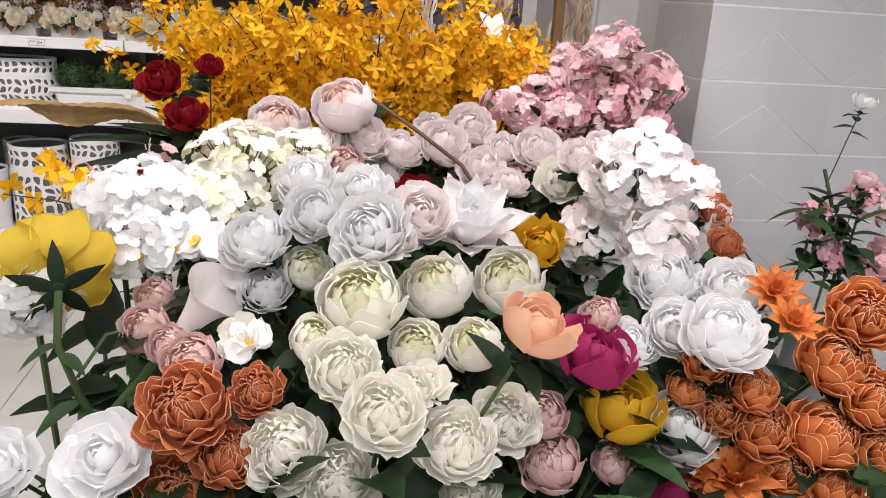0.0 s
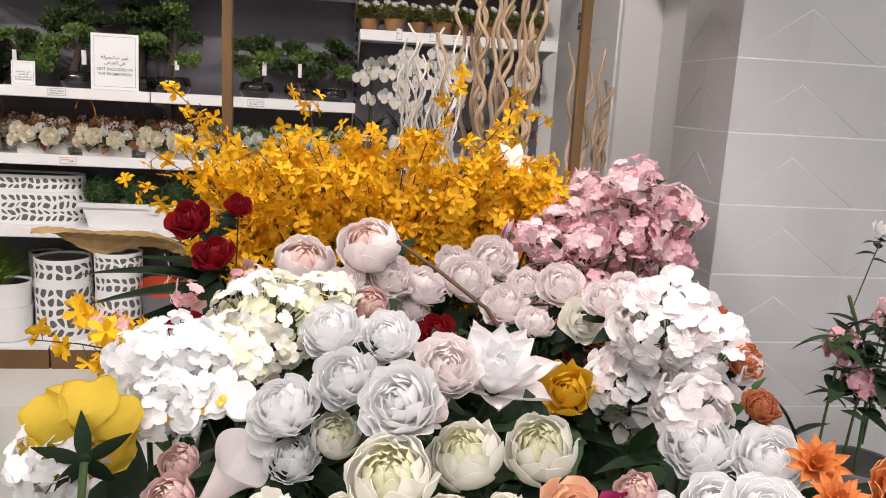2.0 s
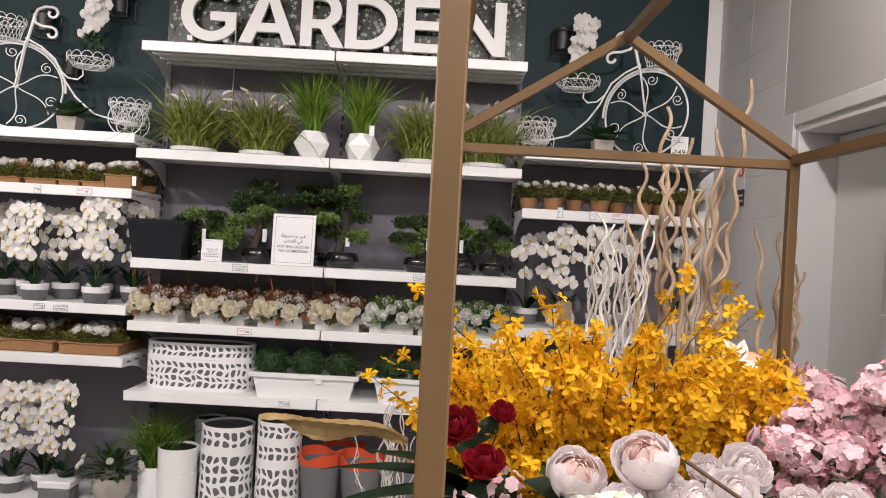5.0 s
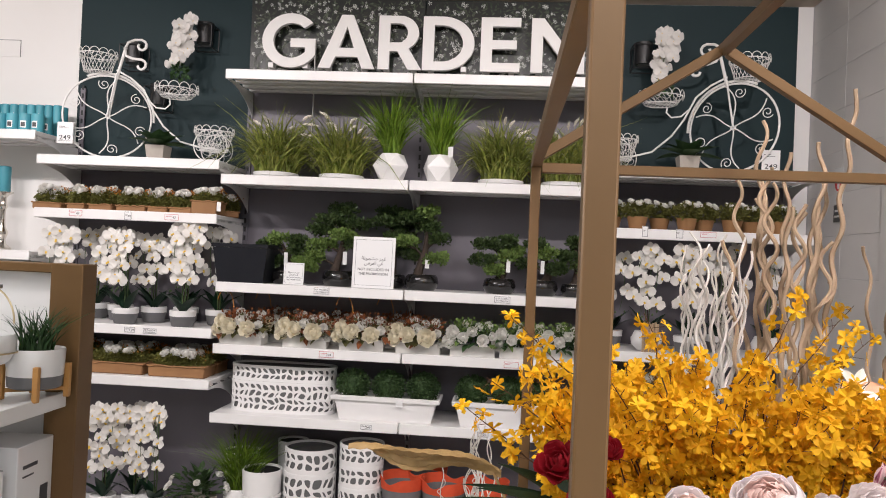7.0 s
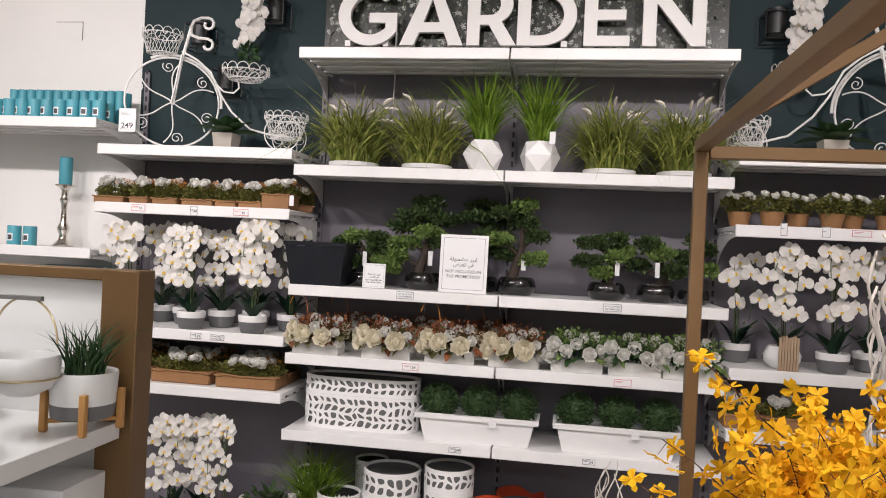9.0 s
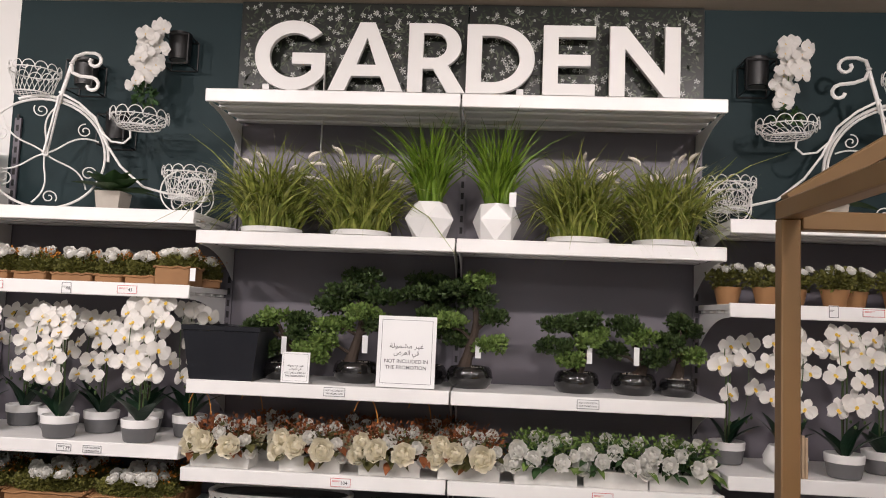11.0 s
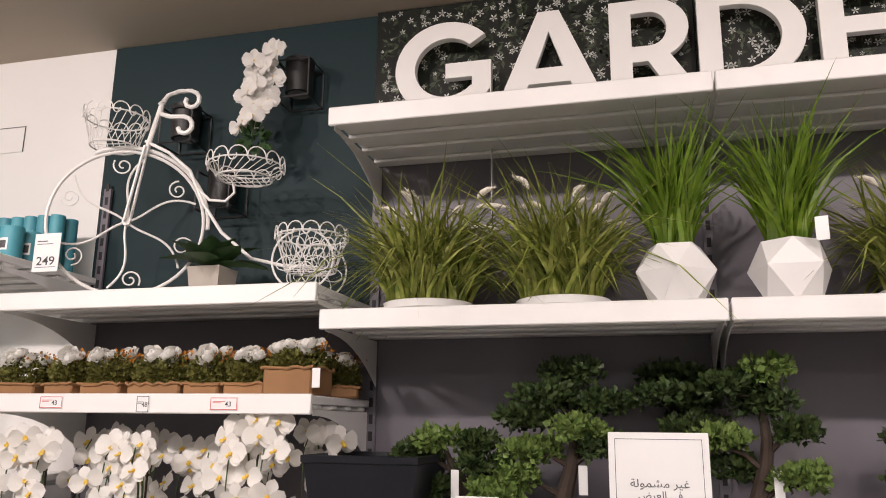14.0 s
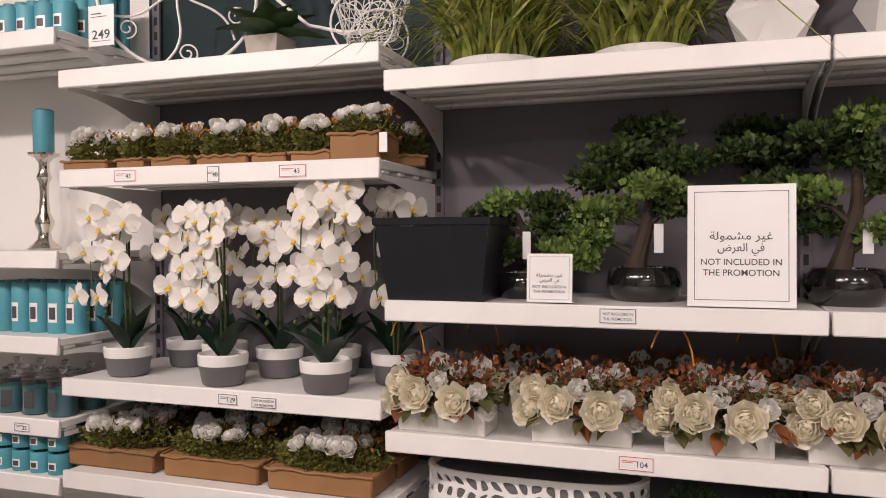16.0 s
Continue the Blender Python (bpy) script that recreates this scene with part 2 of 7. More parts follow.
    def weld(self, point):
        """Join all vertices that lie at the point."""
        hub = [i for i, p in enumerate(self.v) if (p - Vector(point)).length < 1e-5]
        if hub:
            same = set(hub)
            faces = [[hub[0] if i in same else i for i in f] for f in self.f]
            keep = sorted(set(range(len(self.v))) - same | {hub[0]})
            place = {old: k for k, old in enumerate(keep)}
            self.v = [self.v[i] for i in keep]
            self.f = [list(dict.fromkeys(place[i] for i in f)) for f in faces]
            self.f = [f for f in self.f if len(f) > 2]
        return self

    def mesh(self, name, material, smooth=True):
        me = bpy.data.meshes.new(name)
        me.from_pydata([tuple(p) for p in self.v], [], self.f)
        me.materials.append(material)
        if smooth:
            me.polygons.foreach_set("use_smooth", [True] * len(me.polygons))
            me.set_sharp_from_angle(angle=radians(38))
        me.update()
        return me


def part(name, g, material, parent=None, label="", smooth=True):
    ob = new(name, g.mesh(name, material, smooth))
    if parent is not None:
        ob.parent = parent
    return tagged(ob, label) if label else ob


def thing(name, m, label, category, group=""):
    ob = new(name)
    ob.matrix_basis = m
    return tagged(ob, label, category, group)


def structure(name, g, material, label="", category="", smooth=True):
    return tagged(part(name, g, material, None, "", smooth), label, category, kind="structure")


def arc(cx, cz, r, a0, a1, n=16, y=0.0):
    return [(cx + r * math.cos(radians(a0 + (a1 - a0) * i / n)), y, cz + r * math.sin(radians(a0 + (a1 - a0) * i / n))) for i in range(n + 1)]


def flat_shape(name, loops, depth, material, parent, label=""):
    """Closed outlines (holes included) in x and z, given depth along y."""
    cu = bpy.data.curves.new(name, "CURVE")
    cu.dimensions, cu.fill_mode, cu.extrude, cu.bevel_depth = "2D", "BOTH", depth / 2, 0.0012
    for loop in loops:
        sp = cu.splines.new("POLY")
        sp.points.add(len(loop) - 1)
        for p, (x, z) in zip(sp.points, loop):
            p.co = (x, z, 0, 1)
        sp.use_cyclic_u = True
    return curve_mesh(name, cu, material, parent, label)


def curve_mesh(name, cu, material, parent, label=""):
    tmp = bpy.data.objects.new(name, cu)
    scene.collection.objects.link(tmp)
    me = bpy.data.meshes.new_from_object(tmp.evaluated_get(bpy.context.evaluated_depsgraph_get()))
    bpy.data.objects.remove(tmp)
    me.transform(Matrix.Rotation(radians(90), 4, "X"))
    me.materials.clear()
    me.materials.append(material)
    ob = new(name, me)
    ob.parent = parent
    return tagged(ob, label) if label else ob


def words(body, x, y, z, size, material, parent, width=None):
    """Lettering centred at x, with its baseline at z, facing -y."""
    cu = bpy.data.curves.new("lettering", "FONT")
    cu.body, cu.size, cu.align_x, cu.extrude, cu.offset = body, size, "CENTER", 0.0003, size * 0.005
    ob = curve_mesh("lettering", cu, material, parent)
    if width:
        xs = [v.co.x for v in ob.data.vertices]
        if xs and max(xs) > min(xs):
            ob.data.transform(Matrix.Diagonal((width / (max(xs) - min(xs)), 1, 1, 1)))
    ob.location = (x, y, z)
    return ob


# ---- setting ----
BACK = 4.66
g = Geo().box((-6.5, BACK, 0), (1.4, BACK + 0.15, 3.3), 0.001)
structure("wall_back", g, WHITEWALL, "white painted shop wall behind the shelving", "wall")
structure("wall_panel_green", Geo().box((-3.05, BACK - 0.012, 1.98), (1.085, BACK - 0.002, 3.058), 0.001), GREEN, "dark green painted panel above the shelves", "wall panel")
structure("wall_right", Geo().box((1.17, 3.78, 0), (1.32, BACK, 3.3), 0.001), TILE, "white tiled wall beside the shelving", "wall")
structure("wall_right_lintel", Geo().box((1.17, 2.72, 2.24), (1.32, 3.78, 3.3), 0.001), PLASTER, "plastered wall above the service door", "wall")
structure("wall_right_jamb", Geo().box((1.17, 2.72, 0), (1.32, 2.90, 2.24), 0.001), PLASTER, "plastered wall beside the door", "wall")
structure("ceiling", Geo().box((-6.5, -3.2, 3.062), (3.2, BACK, 3.25), 0.001), SOFFIT, "beige painted ceiling", "ceiling")
structure("wall_left", Geo().box((-6.65, -3.2, 0), (-6.5, BACK + 0.15, 3.3), 0.001), WHITEWALL, "white shop wall", "wall")
structure("wall_rear", Geo().box((-6.5, -3.35, 0), (3.2, -3.2, 3.3), 0.001), WHITEWALL, "white shop wall", "wall")
structure("wall_far_right", Geo().box((3.2, -3.35, 0), (3.35, 2.9, 3.3), 0.001), WHITEWALL, "white shop wall", "wall")

# service door in its casing
door = thing("door_1", pose(1.21, 3.3, 0), "closed pale grey service door in a plaster casing", "door")
door["kind"] = "structure"
part("door_leaf", Geo().box((0.14, -0.40, 0.005), (0.18, 0.3185, 2.14), 0.002), WALLPALE, door)
for y0, y1 in ((0.32, 0.478), (-0.575, -0.402)):
    part("jamb", Geo().box((-0.04, y0, 0), (0.19, y1, 2.24), 0.003), WALLPALE, door, "deep plaster reveal")
    part("moulding", Geo().box((-0.054, y0 + 0.03, 0), (-0.0405, y1, 2.2395), 0.004), WALLPALE, door)
part("head", Geo().box((-0.04, -0.4015, 2.145), (0.19, 0.3195, 2.24), 0.003), WALLPALE, door)
part("head_moulding", Geo().box((-0.054, -0.3995, 2.18), (-0.0405, 0.3475, 2.2395), 0.004), WALLPALE, door)

# tiled column: body, then raised tiles in a zigzag pattern
column = structure("column", Geo().box((1.051, 2.341, 0), (3.2, 2.715, 3.06), 0.002), JOINT, "column clad in white tiles with a raised zigzag", "column")


def chevron_tile(kind, w=0.2125, h=0.2125, t=0.0016):
    """Half of a zigzag tile: two pieces parted by a sloping groove; the field lies in x and z and faces -y."""
    gp, k, e = Geo(), 0.0021, 0.0001
    low, high = 0.0, 0.145
    if kind == 1:
        low, high = high, low
    for loop in (((e, k), (w - e, k), (w - e, high - k if high else k), (e, low - k if low else k)), ((e, low + k), (w - e, high + k), (w - e, h - k), (e, h - k))):
        pts = [p for i, p in enumerate(loop) if p != loop[i - 1]]
        n = len(pts)
        cx, cz = sum(p[0] for p in pts) / n, sum(p[1] for p in pts) / n
        front = [(p[0], -t, p[1] + (cz - p[1]) * 0.010) for p in pts]
        back = [(p[0], 0, p[1]) for p in pts]
        gp.add(front + back, [tuple(range(n))] + [(i, n + i, n + (i + 1) % n, (i + 1) % n) for i in range(n)])
    return gp.mesh("tile", TILE, False)


chev = (chevron_tile(0), chevron_tile(1))
for row in range(14):
    for col in range(10):
        ob = new("tile", chev[col % 2])
        ob.matrix_basis = pose(1.052 + 0.2125 * col, 2.341, 0.137 + 0.2125 * row)
        ob.parent = column
    for col in range(2):
        ob = new("tile", chev[col % 2])
        ob.matrix_basis = pose(1.051, 2.712 - 0.185 * col, 0.137 + 0.2125 * row, 0, 0, -90) @ Matrix.Diagonal((0.87, 1, 1, 1))
        ob.parent = column
right_tiled = bpy.data.objects["wall_right"]
plain_tile = Geo().box((0.0005, -0.0022, 0.001), (0.4245, 0.0, 0.2115), 0.0008).mesh("tile", WALLPALE, False)
for row in range(14):
    for col in range(2):
        ob = new("tile", plain_tile)
        ob.matrix_basis = pose(1.17, 4.635 - 0.4275 * col, 0.08 + 0.2125 * row, 0, 0, -90)
        ob.parent = right_tiled

# floor of 0.6 m tiles
floor_slab = structure("floor", Geo().box((-6.5, -3.2, -0.1), (3.2, BACK, -0.004), 0.001), GROUT, "pale porcelain tiled shop floor", "floor")
tile_mesh = Geo().box((0, 0, -0.006), (0.597, 0.597, 0.0), 0.0015).mesh("floor_tile", FLOORTILE, False)
for i in range(16):
    for j in range(13):
        ob = new("floor_tile", tile_mesh)
        ob.location = (-6.49 + 0.6 * i, -3.51 + 0.6 * j, 0)
        ob.parent = floor_slab


# ---- shelving ----
def shelf(x0, x1, top, front=4.2, back=BACK - 0.02, lip=0.048, brackets=True, label="white steel shop shelf with a raised front lip"):
    root = thing("shelf", pose((x0 + x1) / 2, front, top), label, "shelf", "shop shelving")
    h, d = (x1 - x0) / 2 - 0.003, back - front
    part("front_lip", Geo().box((-h, 0, -lip), (h, 0.014, 0.004), 0.003), SHELF, root)
    gp = Geo().box((-h + 0.001, 0.0145, -0.022), (h - 0.001, d, 0.0), 0.002)
    part("deck", gp, SHELF, root)
    for k in range(4):
        part("rib", Geo().box((-h + 0.004, 0.03 + k * d / 4, -0.034), (h - 0.004, 0.075 + k * d / 4, -0.0225), 0.003), SHELF, root)
    if brackets:
        for s in (-1, 1):
            gp = Geo()
            side = []
            for i in range(9):
                u = i / 8
                side.append((0.03 + (d - 0.03) * u, -0.05 - 0.13 * u ** 2.2))
            n = len(side)
            vs = [(xx, y, z) for xx in (s * (h - 0.006), s * (h - 0.0085)) for y, z in side + [(d, -0.036), (0.03, -0.036)]]
            m2 = n + 2
            gp.add(vs, [tuple(range(m2)), tuple(range(2 * m2 - 1, m2 - 1, -1))] + [(i, (i + 1) % m2, m2 + (i + 1) % m2, m2 + i) for i in range(m2)])
            part("bracket", gp, SHELF, root, "curved steel bracket")
    return root


CENTRE = (0.72, 1.082, 1.407, 1.974, 2.529)
for top in CENTRE:
    for x0 in (-1.985, -0.985):
        shelf(x0, x0 + 1.0, top)
for top in (0.887, 1.157, 1.760, 2.047):
    shelf(-3.005, -1.99, top)
for top in (0.887, 1.153, 1.772, 2.081):
    shelf(0.02, 1.045, top)
for top in (0.55, 0.86, 1.03, 1.272, 1.525, 2.175):
    shelf(-4.03, -3.012, top)

for x0, x1, name in ((-3.005, -1.99, "left bay"), (-1.985, 0.015, "middle bays"), (0.02, 1.085, "end bay")):
    structure("back_panel", Geo().box((x0, BACK - 0.018, 0.12), (x1, BACK - 0.013, 2.52 if name == "middle bays" else 2.05), 0.001), BACKPANEL, "grey shelving back panel", "back panel")
SLOT = Geo().box((-0.006, -0.0015, 0), (0.006, 0.002, 0.028), 0.0004).mesh("slot", DARK, False)
for x in (-3.008, -1.9875, -0.985, 0.0175):
    up = thing("upright", pose(x, BACK - 0.03, 0), "grey steel shelving upright with dark slots", "upright", "shop shelving")
    part("strip", Geo().box((-0.015, 0, 0.1), (0.015, 0.011, 2.5), 0.001), BACKPANEL, up)
    for k in range(48):
        ob = new("slot", SLOT)
        ob.location = (0, 0, 0.14 + 0.05 * k)
        ob.parent = up

for x0, x1 in ((-4.03, -3.01), (-3.005, -2.36), (-2.355, -1.49), (-1.485, -0.62), (-0.615, 0.25), (0.255, 1.085)):
    base = thing("base_shelf", pose((x0 + x1) / 2, 4.16, 0), "white base shelf on a gold painted plinth", "base shelf", "shop shelving")
    h = (x1 - x0) / 2 - 0.0015
    part("plinth", Geo().box((-h, 0, 0), (h, 0.03, 0.102), 0.002), GOLD, base, "gold painted plinth")
    part("deck", Geo().box((-h, -0.006, 0.1025), (h, 0.46, 0.122), 0.003), SHELF, base)


# ---- sign ----
sign = thing("sign_board", pose(-0.985, BACK - 0.03, 2.53), "black panel printed with small white flowers and green leaves", "sign board")
FOLIAGEPRINT = mat("printed_foliage_ground", (0.008, 0.010, 0.009), 0.3, second=(0.012, 0.016, 0.011), scale=30, mix=0.8)
PRINTLEAF = mat("printed_leaf", (0.022, 0.036, 0.018), 0.35, second=(0.13, 0.15, 0.10), scale=9, mix=0.8, island=0.75)
PRINTFLOWER = mat("printed_flower", (0.62, 0.64, 0.60), 0.35, second=(0.4, 0.42, 0.4), scale=20, island=0.3)
part("board", Geo().box((-1.02, 0, 0), (-0.002, 0.018, 0.528), 0.001), FOLIAGEPRINT, sign)
part("board", Geo().box((0.002, 0, 0), (1.02, 0.018, 0.528), 0.001), FOLIAGEPRINT, sign)
rnd = random.Random(5)
gl, gf = Geo(), Geo()
for k in range(3200):
    x, z, a, s = rnd.uniform(-1.0, 1.0), rnd.uniform(0.02, 0.515), rnd.uniform(0, 6.28), rnd.uniform(0.008, 0.017)
    if abs(x) < 0.02:
        continue
    c, si = math.cos(a), math.sin(a)
    gl.add([(x + s * c, -0.0006, z + s * si), (x - 0.35 * s * si, -0.0006, z + 0.35 * s * c), (x - s * c, -0.0006, z - s * si), (x + 0.35 * s * si, -0.0006, z - 0.35 * s * c)], [(0, 1, 2, 3)])
for k in range(640):
    x, z, a0, s = rnd.uniform(-1.0, 1.0), rnd.uniform(0.02, 0.515), rnd.uniform(0, 6.28), rnd.uniform(0.006, 0.0155)
    if abs(x) < 0.02:
        continue
    for p in range(5):
        a = a0 + p * 1.2566
        c, si = math.cos(a), math.sin(a)
        gf.add([(x, -0.0012, z), (x + s * (0.6 * c - 0.2 * si), -0.0012, z + s * (0.6 * si + 0.2 * c)), (x + s * c, -0.0012, z + s * si), (x + s * (0.6 * c + 0.2 * si), -0.0012, z + s * (0.6 * si - 0.2 * c))], [(0, 1, 2, 3)])
tagged(part("printed_foliage", gl, PRINTLEAF, sign, "", False), kind="stuff")
tagged(part("printed_blossom", gf, PRINTFLOWER, sign, "", False), kind="stuff")


def ring(cx, cz, rx, rz, a0, a1, n=22):
    return [(cx + rx * math.cos(radians(a0 + (a1 - a0) * i / n)), cz + rz * math.sin(radians(a0 + (a1 - a0) * i / n))) for i in range(n + 1)]


S, H = 0.062, 0.345
LETTERS = {
    "G": (-1.905, 0.308, lambda w: [ring(0.165, H / 2, 0.165, H / 2 + 0.004, 42, 330, 30) + [(w, 0.055), (w, 0.185), (0.165, 0.185), (0.165, 0.130), (w - 0.058, 0.130), (w - 0.058, 0.082)] + ring(0.168, H / 2, 0.105, H / 2 - 0.058, 318, 46, 26)]),
    "A": (-1.578, 0.322, lambda w: [[(0, 0), (w * 0.40, H), (w * 0.60, H), (w, 0), (w - 0.07, 0), (w - 0.098, 0.075), (0.098, 0.075), (0.07, 0)], [(0.118, 0.13), (w / 2, 0.272), (w - 0.118, 0.13)]]),
    "R": (-1.235, 0.245, lambda w: [[(0, 0), (0, H), (0.12, H)] + ring(0.12, 0.235, 0.105, 0.11, 90, -62, 16) + [(w, 0), (w - 0.075, 0), (0.108, 0.118), (S, 0.118), (S, 0)], [(S, 0.172)] + ring(0.115, 0.235, 0.05, 0.063, -90, 90, 12) + [(S, 0.298)]]),
    "D": (-0.984, 0.288, lambda w: [[(0, 0), (0, H)] + ring(0.11, H / 2, w - 0.11, H / 2, 90, -90, 24), [(S, 0.055)] + ring(0.108, H / 2, w - 0.108 - S, H / 2 - 0.055, -90, 90, 20) + [(S, H - 0.055)]]),
    "E": (-0.659, 0.218, lambda w: [[(0, 0), (0, H), (w, H), (w, H - 0.055), (S, H - 0.055), (S, 0.2), (w - 0.02, 0.2), (w - 0.02, 0.146), (S, 0.146), (S, 0.055), (w, 0.055), (w, 0)]]),
    "N": (-0.379, 0.292, lambda w: [[(0, 0), (0, H), (0.066, H), (w - S, 0.105), (w - S, H), (w, H), (w, 0), (w - 0.066, 0), (S, 0.24), (S, 0)]]),
}
for ch, (x, w, outline) in LETTERS.items():
    root = thing("sign_letter", pose(x, BACK - 0.108, 2.634), "raised white letter %s of the garden sign" % ch, "sign letter", "letters of the garden sign")
    flat_shape("letter", [[(px, pz * 0.872) for px, pz in loop] for loop in outline(w)], 0.026, LETTER, root)
    part("spacer", Geo().box((w * 0.1, 0.014, 0.0), (w * 0.1 + 0.03, 0.077, 0.03), 0.001), LETTER, root, "white spacer block")
    part("spacer", Geo().box((w * 0.8 - 0.015, 0.014, 0.0), (w * 0.8 + 0.015, 0.077, 0.03), 0.001), LETTER, root)


# ---- plants: shared shapes ----
def petal(length, width, cup=0.3, curl=0.3, point=0.0, ruffle=0.0, seed=0, nu=5, nv=4):
    """A petal that grows along +x from the origin, facing +z; its tip curls back and its sides cup upwards."""
    ph = seed * 1.7

    def fn(u, v):
        s = 2 * v - 1
        u = math.sin(u * math.pi / 2)
        w = width * (0.22 + 0.78 * math.sin(math.pi / 2 * min(1, u / 0.6))) * (1 - point * u ** 3)
        if u > 0.6:
            w *= math.sqrt(max(0.0, 1 - ((u - 0.6) / 0.4) ** 2)) * 0.97 + 0.03
        x = length * (u - 0.08 * s * s * u)
        z = cup * length * (u - 0.0) * 0.5 - curl * length * u * u * 0.6 + 0.45 * cup * w * s * s
        z += ruffle * length * u * u * math.sin(5 * s + ph + 3 * u)
        return (x, w * s * 0.5, z)

    return Geo().sheet(fn, nu, nv)


def leaf(length, width, fold=0.25, droop=0.3, nu=6, nv=2):
    def fn(u, v):
        s = 2 * v - 1
        w = width * math.sin(math.pi * (0.04 + 0.94 * u) ** 0.8)
        return (length * u, w * s * 0.5, fold * abs(s) * w - droop * length * u * u)

    return Geo().sheet(fn, nu, nv)


def shell_flower(layers, rnd, ruffle=0.04, lip=0.02, rims=None):
    """A round many-petalled head of radius about 1 on +z: nested shells of overlapping petals with thick rolled edges.
    Each layer: radius, tip angle from the top, count, flare, width."""
    outer, inner = Geo(), Geo()
    for k, (r, tip, count, flare, wide) in enumerate(layers):
        off = rnd.uniform(0, 6.28)
        for i in range(count):
            az0 = off + 2 * math.pi * (i + rnd.uniform(-0.14, 0.14)) / count
            tipr, rr, ph = radians(tip + rnd.uniform(-6, 6)), r * rnd.uniform(0.95, 1.05), rnd.uniform(0, 6.28)
            half = wide * math.pi / count

            def fn(u, v, az0=az0, tipr=tipr, rr=rr, ph=ph, half=half, flare=flare, r0=r):
                if u == 0:
                    return (0.0, 0.0, -0.55)
                s = 2 * v - 1
                a = math.pi * 0.90 + (tipr - math.pi * 0.90) * u * (1 - (0.09 * s * s + 0.05 * abs(s) ** 4) * u - 0.03 * math.sin(2.2 * s + ph) * u)
                rad = rr * (0.42 + 0.58 * min(1, u * 2.2)) * (1 + flare * u ** 3 + ruffle * u * u * (0.8 * math.sin(3.1 * s + ph) + 0.3 * math.sin(6.5 * s + 2 * ph)) + 0.5 * max(0, u - 0.8) * flare + 0.06 * s * (1 if u > 0.2 else 0))
                az = az0 + half * s * (0.45 + 0.55 * min(1, u * 1.6)) * math.sqrt(1 - 0.66 * (max(0, u - 0.5) / 0.5) ** 2)
                return (rad * math.sin(a) * math.cos(az), rad * math.sin(a) * math.sin(az), rad * math.cos(a) * 0.86 + (1 - r0) * 0.52)

            g1 = inner if k < len(layers) * 0.5 else outer
            g1.sheet(fn, 7, 8)
            if lip:
                edge = [fn(u, 0.0) for u in (0.6, 0.8)] + [fn(1.0, q / 8) for q in range(9)] + [fn(u, 1.0) for u in (0.8, 0.6)]
                (g1 if rims is None else rims).tube(edge, [lip * (0.3 + 0.7 * math.sin(math.pi * (q + 0.5) / 13)) for q in range(13)], 4)
    return outer.weld((0, 0, -0.55)), inner.weld((0, 0, -0.55))


RANUNCULUS = [(0.20, 16, 3, 0.2, 1.4), (0.32, 24, 4, 0.2, 1.4), (0.44, 32, 5, 0.2, 1.3), (0.56, 40, 5, 0.2, 1.3), (0.68, 48, 6, 0.22, 1.3), (0.80, 58, 7, 0.22, 1.3), (0.90, 70, 7, 0.22, 1.3), (0.98, 86, 7, 0.2, 1.25)]
CUP = [(0.22, 12, 4, 0.2, 1.3), (0.36, 20, 5, 0.18, 1.3), (0.50, 27, 6, 0.16, 1.3), (0.64, 33, 6, 0.14, 1.35), (0.78, 40, 6, 0.12, 1.4), (0.90, 49, 6, 0.10, 1.4), (0.98, 62, 6, 0.12, 1.35)]
ROSE = [(0.16, 8, 3, 0.3, 1.6), (0.28, 18, 3, 0.35, 1.6), (0.42, 30, 4, 0.38, 1.5), (0.58, 44, 5, 0.42, 1.35), (0.74, 58, 5, 0.45, 1.3), (0.88, 74, 6, 0.42, 1.25)]
ROSETTE = [(0.14, 8, 4, 0.3, 1.2), (0.25, 16, 6, 0.3, 1.1), (0.36, 23, 8, 0.26, 1.05), (0.48, 30, 9, 0.24, 1.1), (0.60, 38, 9, 0.22, 1.15), (0.72, 48, 8, 0.2, 1.2), (0.84, 60, 7, 0.2, 1.3), (0.94, 74, 7, 0.18, 1.3), (1.0, 90, 7, 0.16, 1.25)]


def small_rose(seed):
    o, i = shell_flower([(0.18, 8, 3, 0.2, 1.6), (0.32, 17, 3, 0.3, 1.5), (0.46, 27, 4, 0.36, 1.4), (0.60, 38, 5, 0.4, 1.35), (0.74, 52, 5, 0.42, 1.3), (0.88, 68, 6, 0.40, 1.3)], random.Random(seed), 0.04, 0)
    return o.geo(i).weld((0, 0, -0.55))


def tuft(g, rnd, n, rx, ry, rz, size, centre=(0, 0, 0), up=0.3, shell=0.55):
    """Many small leaves through an ellipsoid, denser near its skin."""
    for _ in range(n):
        d = Vector((rnd.gauss(0, 1), rnd.gauss(0, 1), rnd.gauss(0, 1))).normalized()
        k = rnd.uniform(shell, 1.05)
        p = Vector((centre[0] + d.x * rx * k, centre[1] + d.y * ry * k, centre[2] + d.z * rz * k))
        d = (d + Vector((rnd.gauss(0, 0.5), rnd.gauss(0, 0.5), up + rnd.gauss(0, 0.5)))).normalized()
        side = d.cross(Vector((rnd.gauss(0, 1), rnd.gauss(0, 1), rnd.gauss(0, 1)))).normalized()
        s = size * rnd.uniform(0.7, 1.3)
        nrm = d.cross(side) * s * 0.15
        g.add([p, p + d * s * 0.55 + side * s * 0.4 + nrm, p + d * s, p + d * s * 0.55 - side * s * 0.4 + nrm], [(0, 1, 2), (0, 2, 3)])


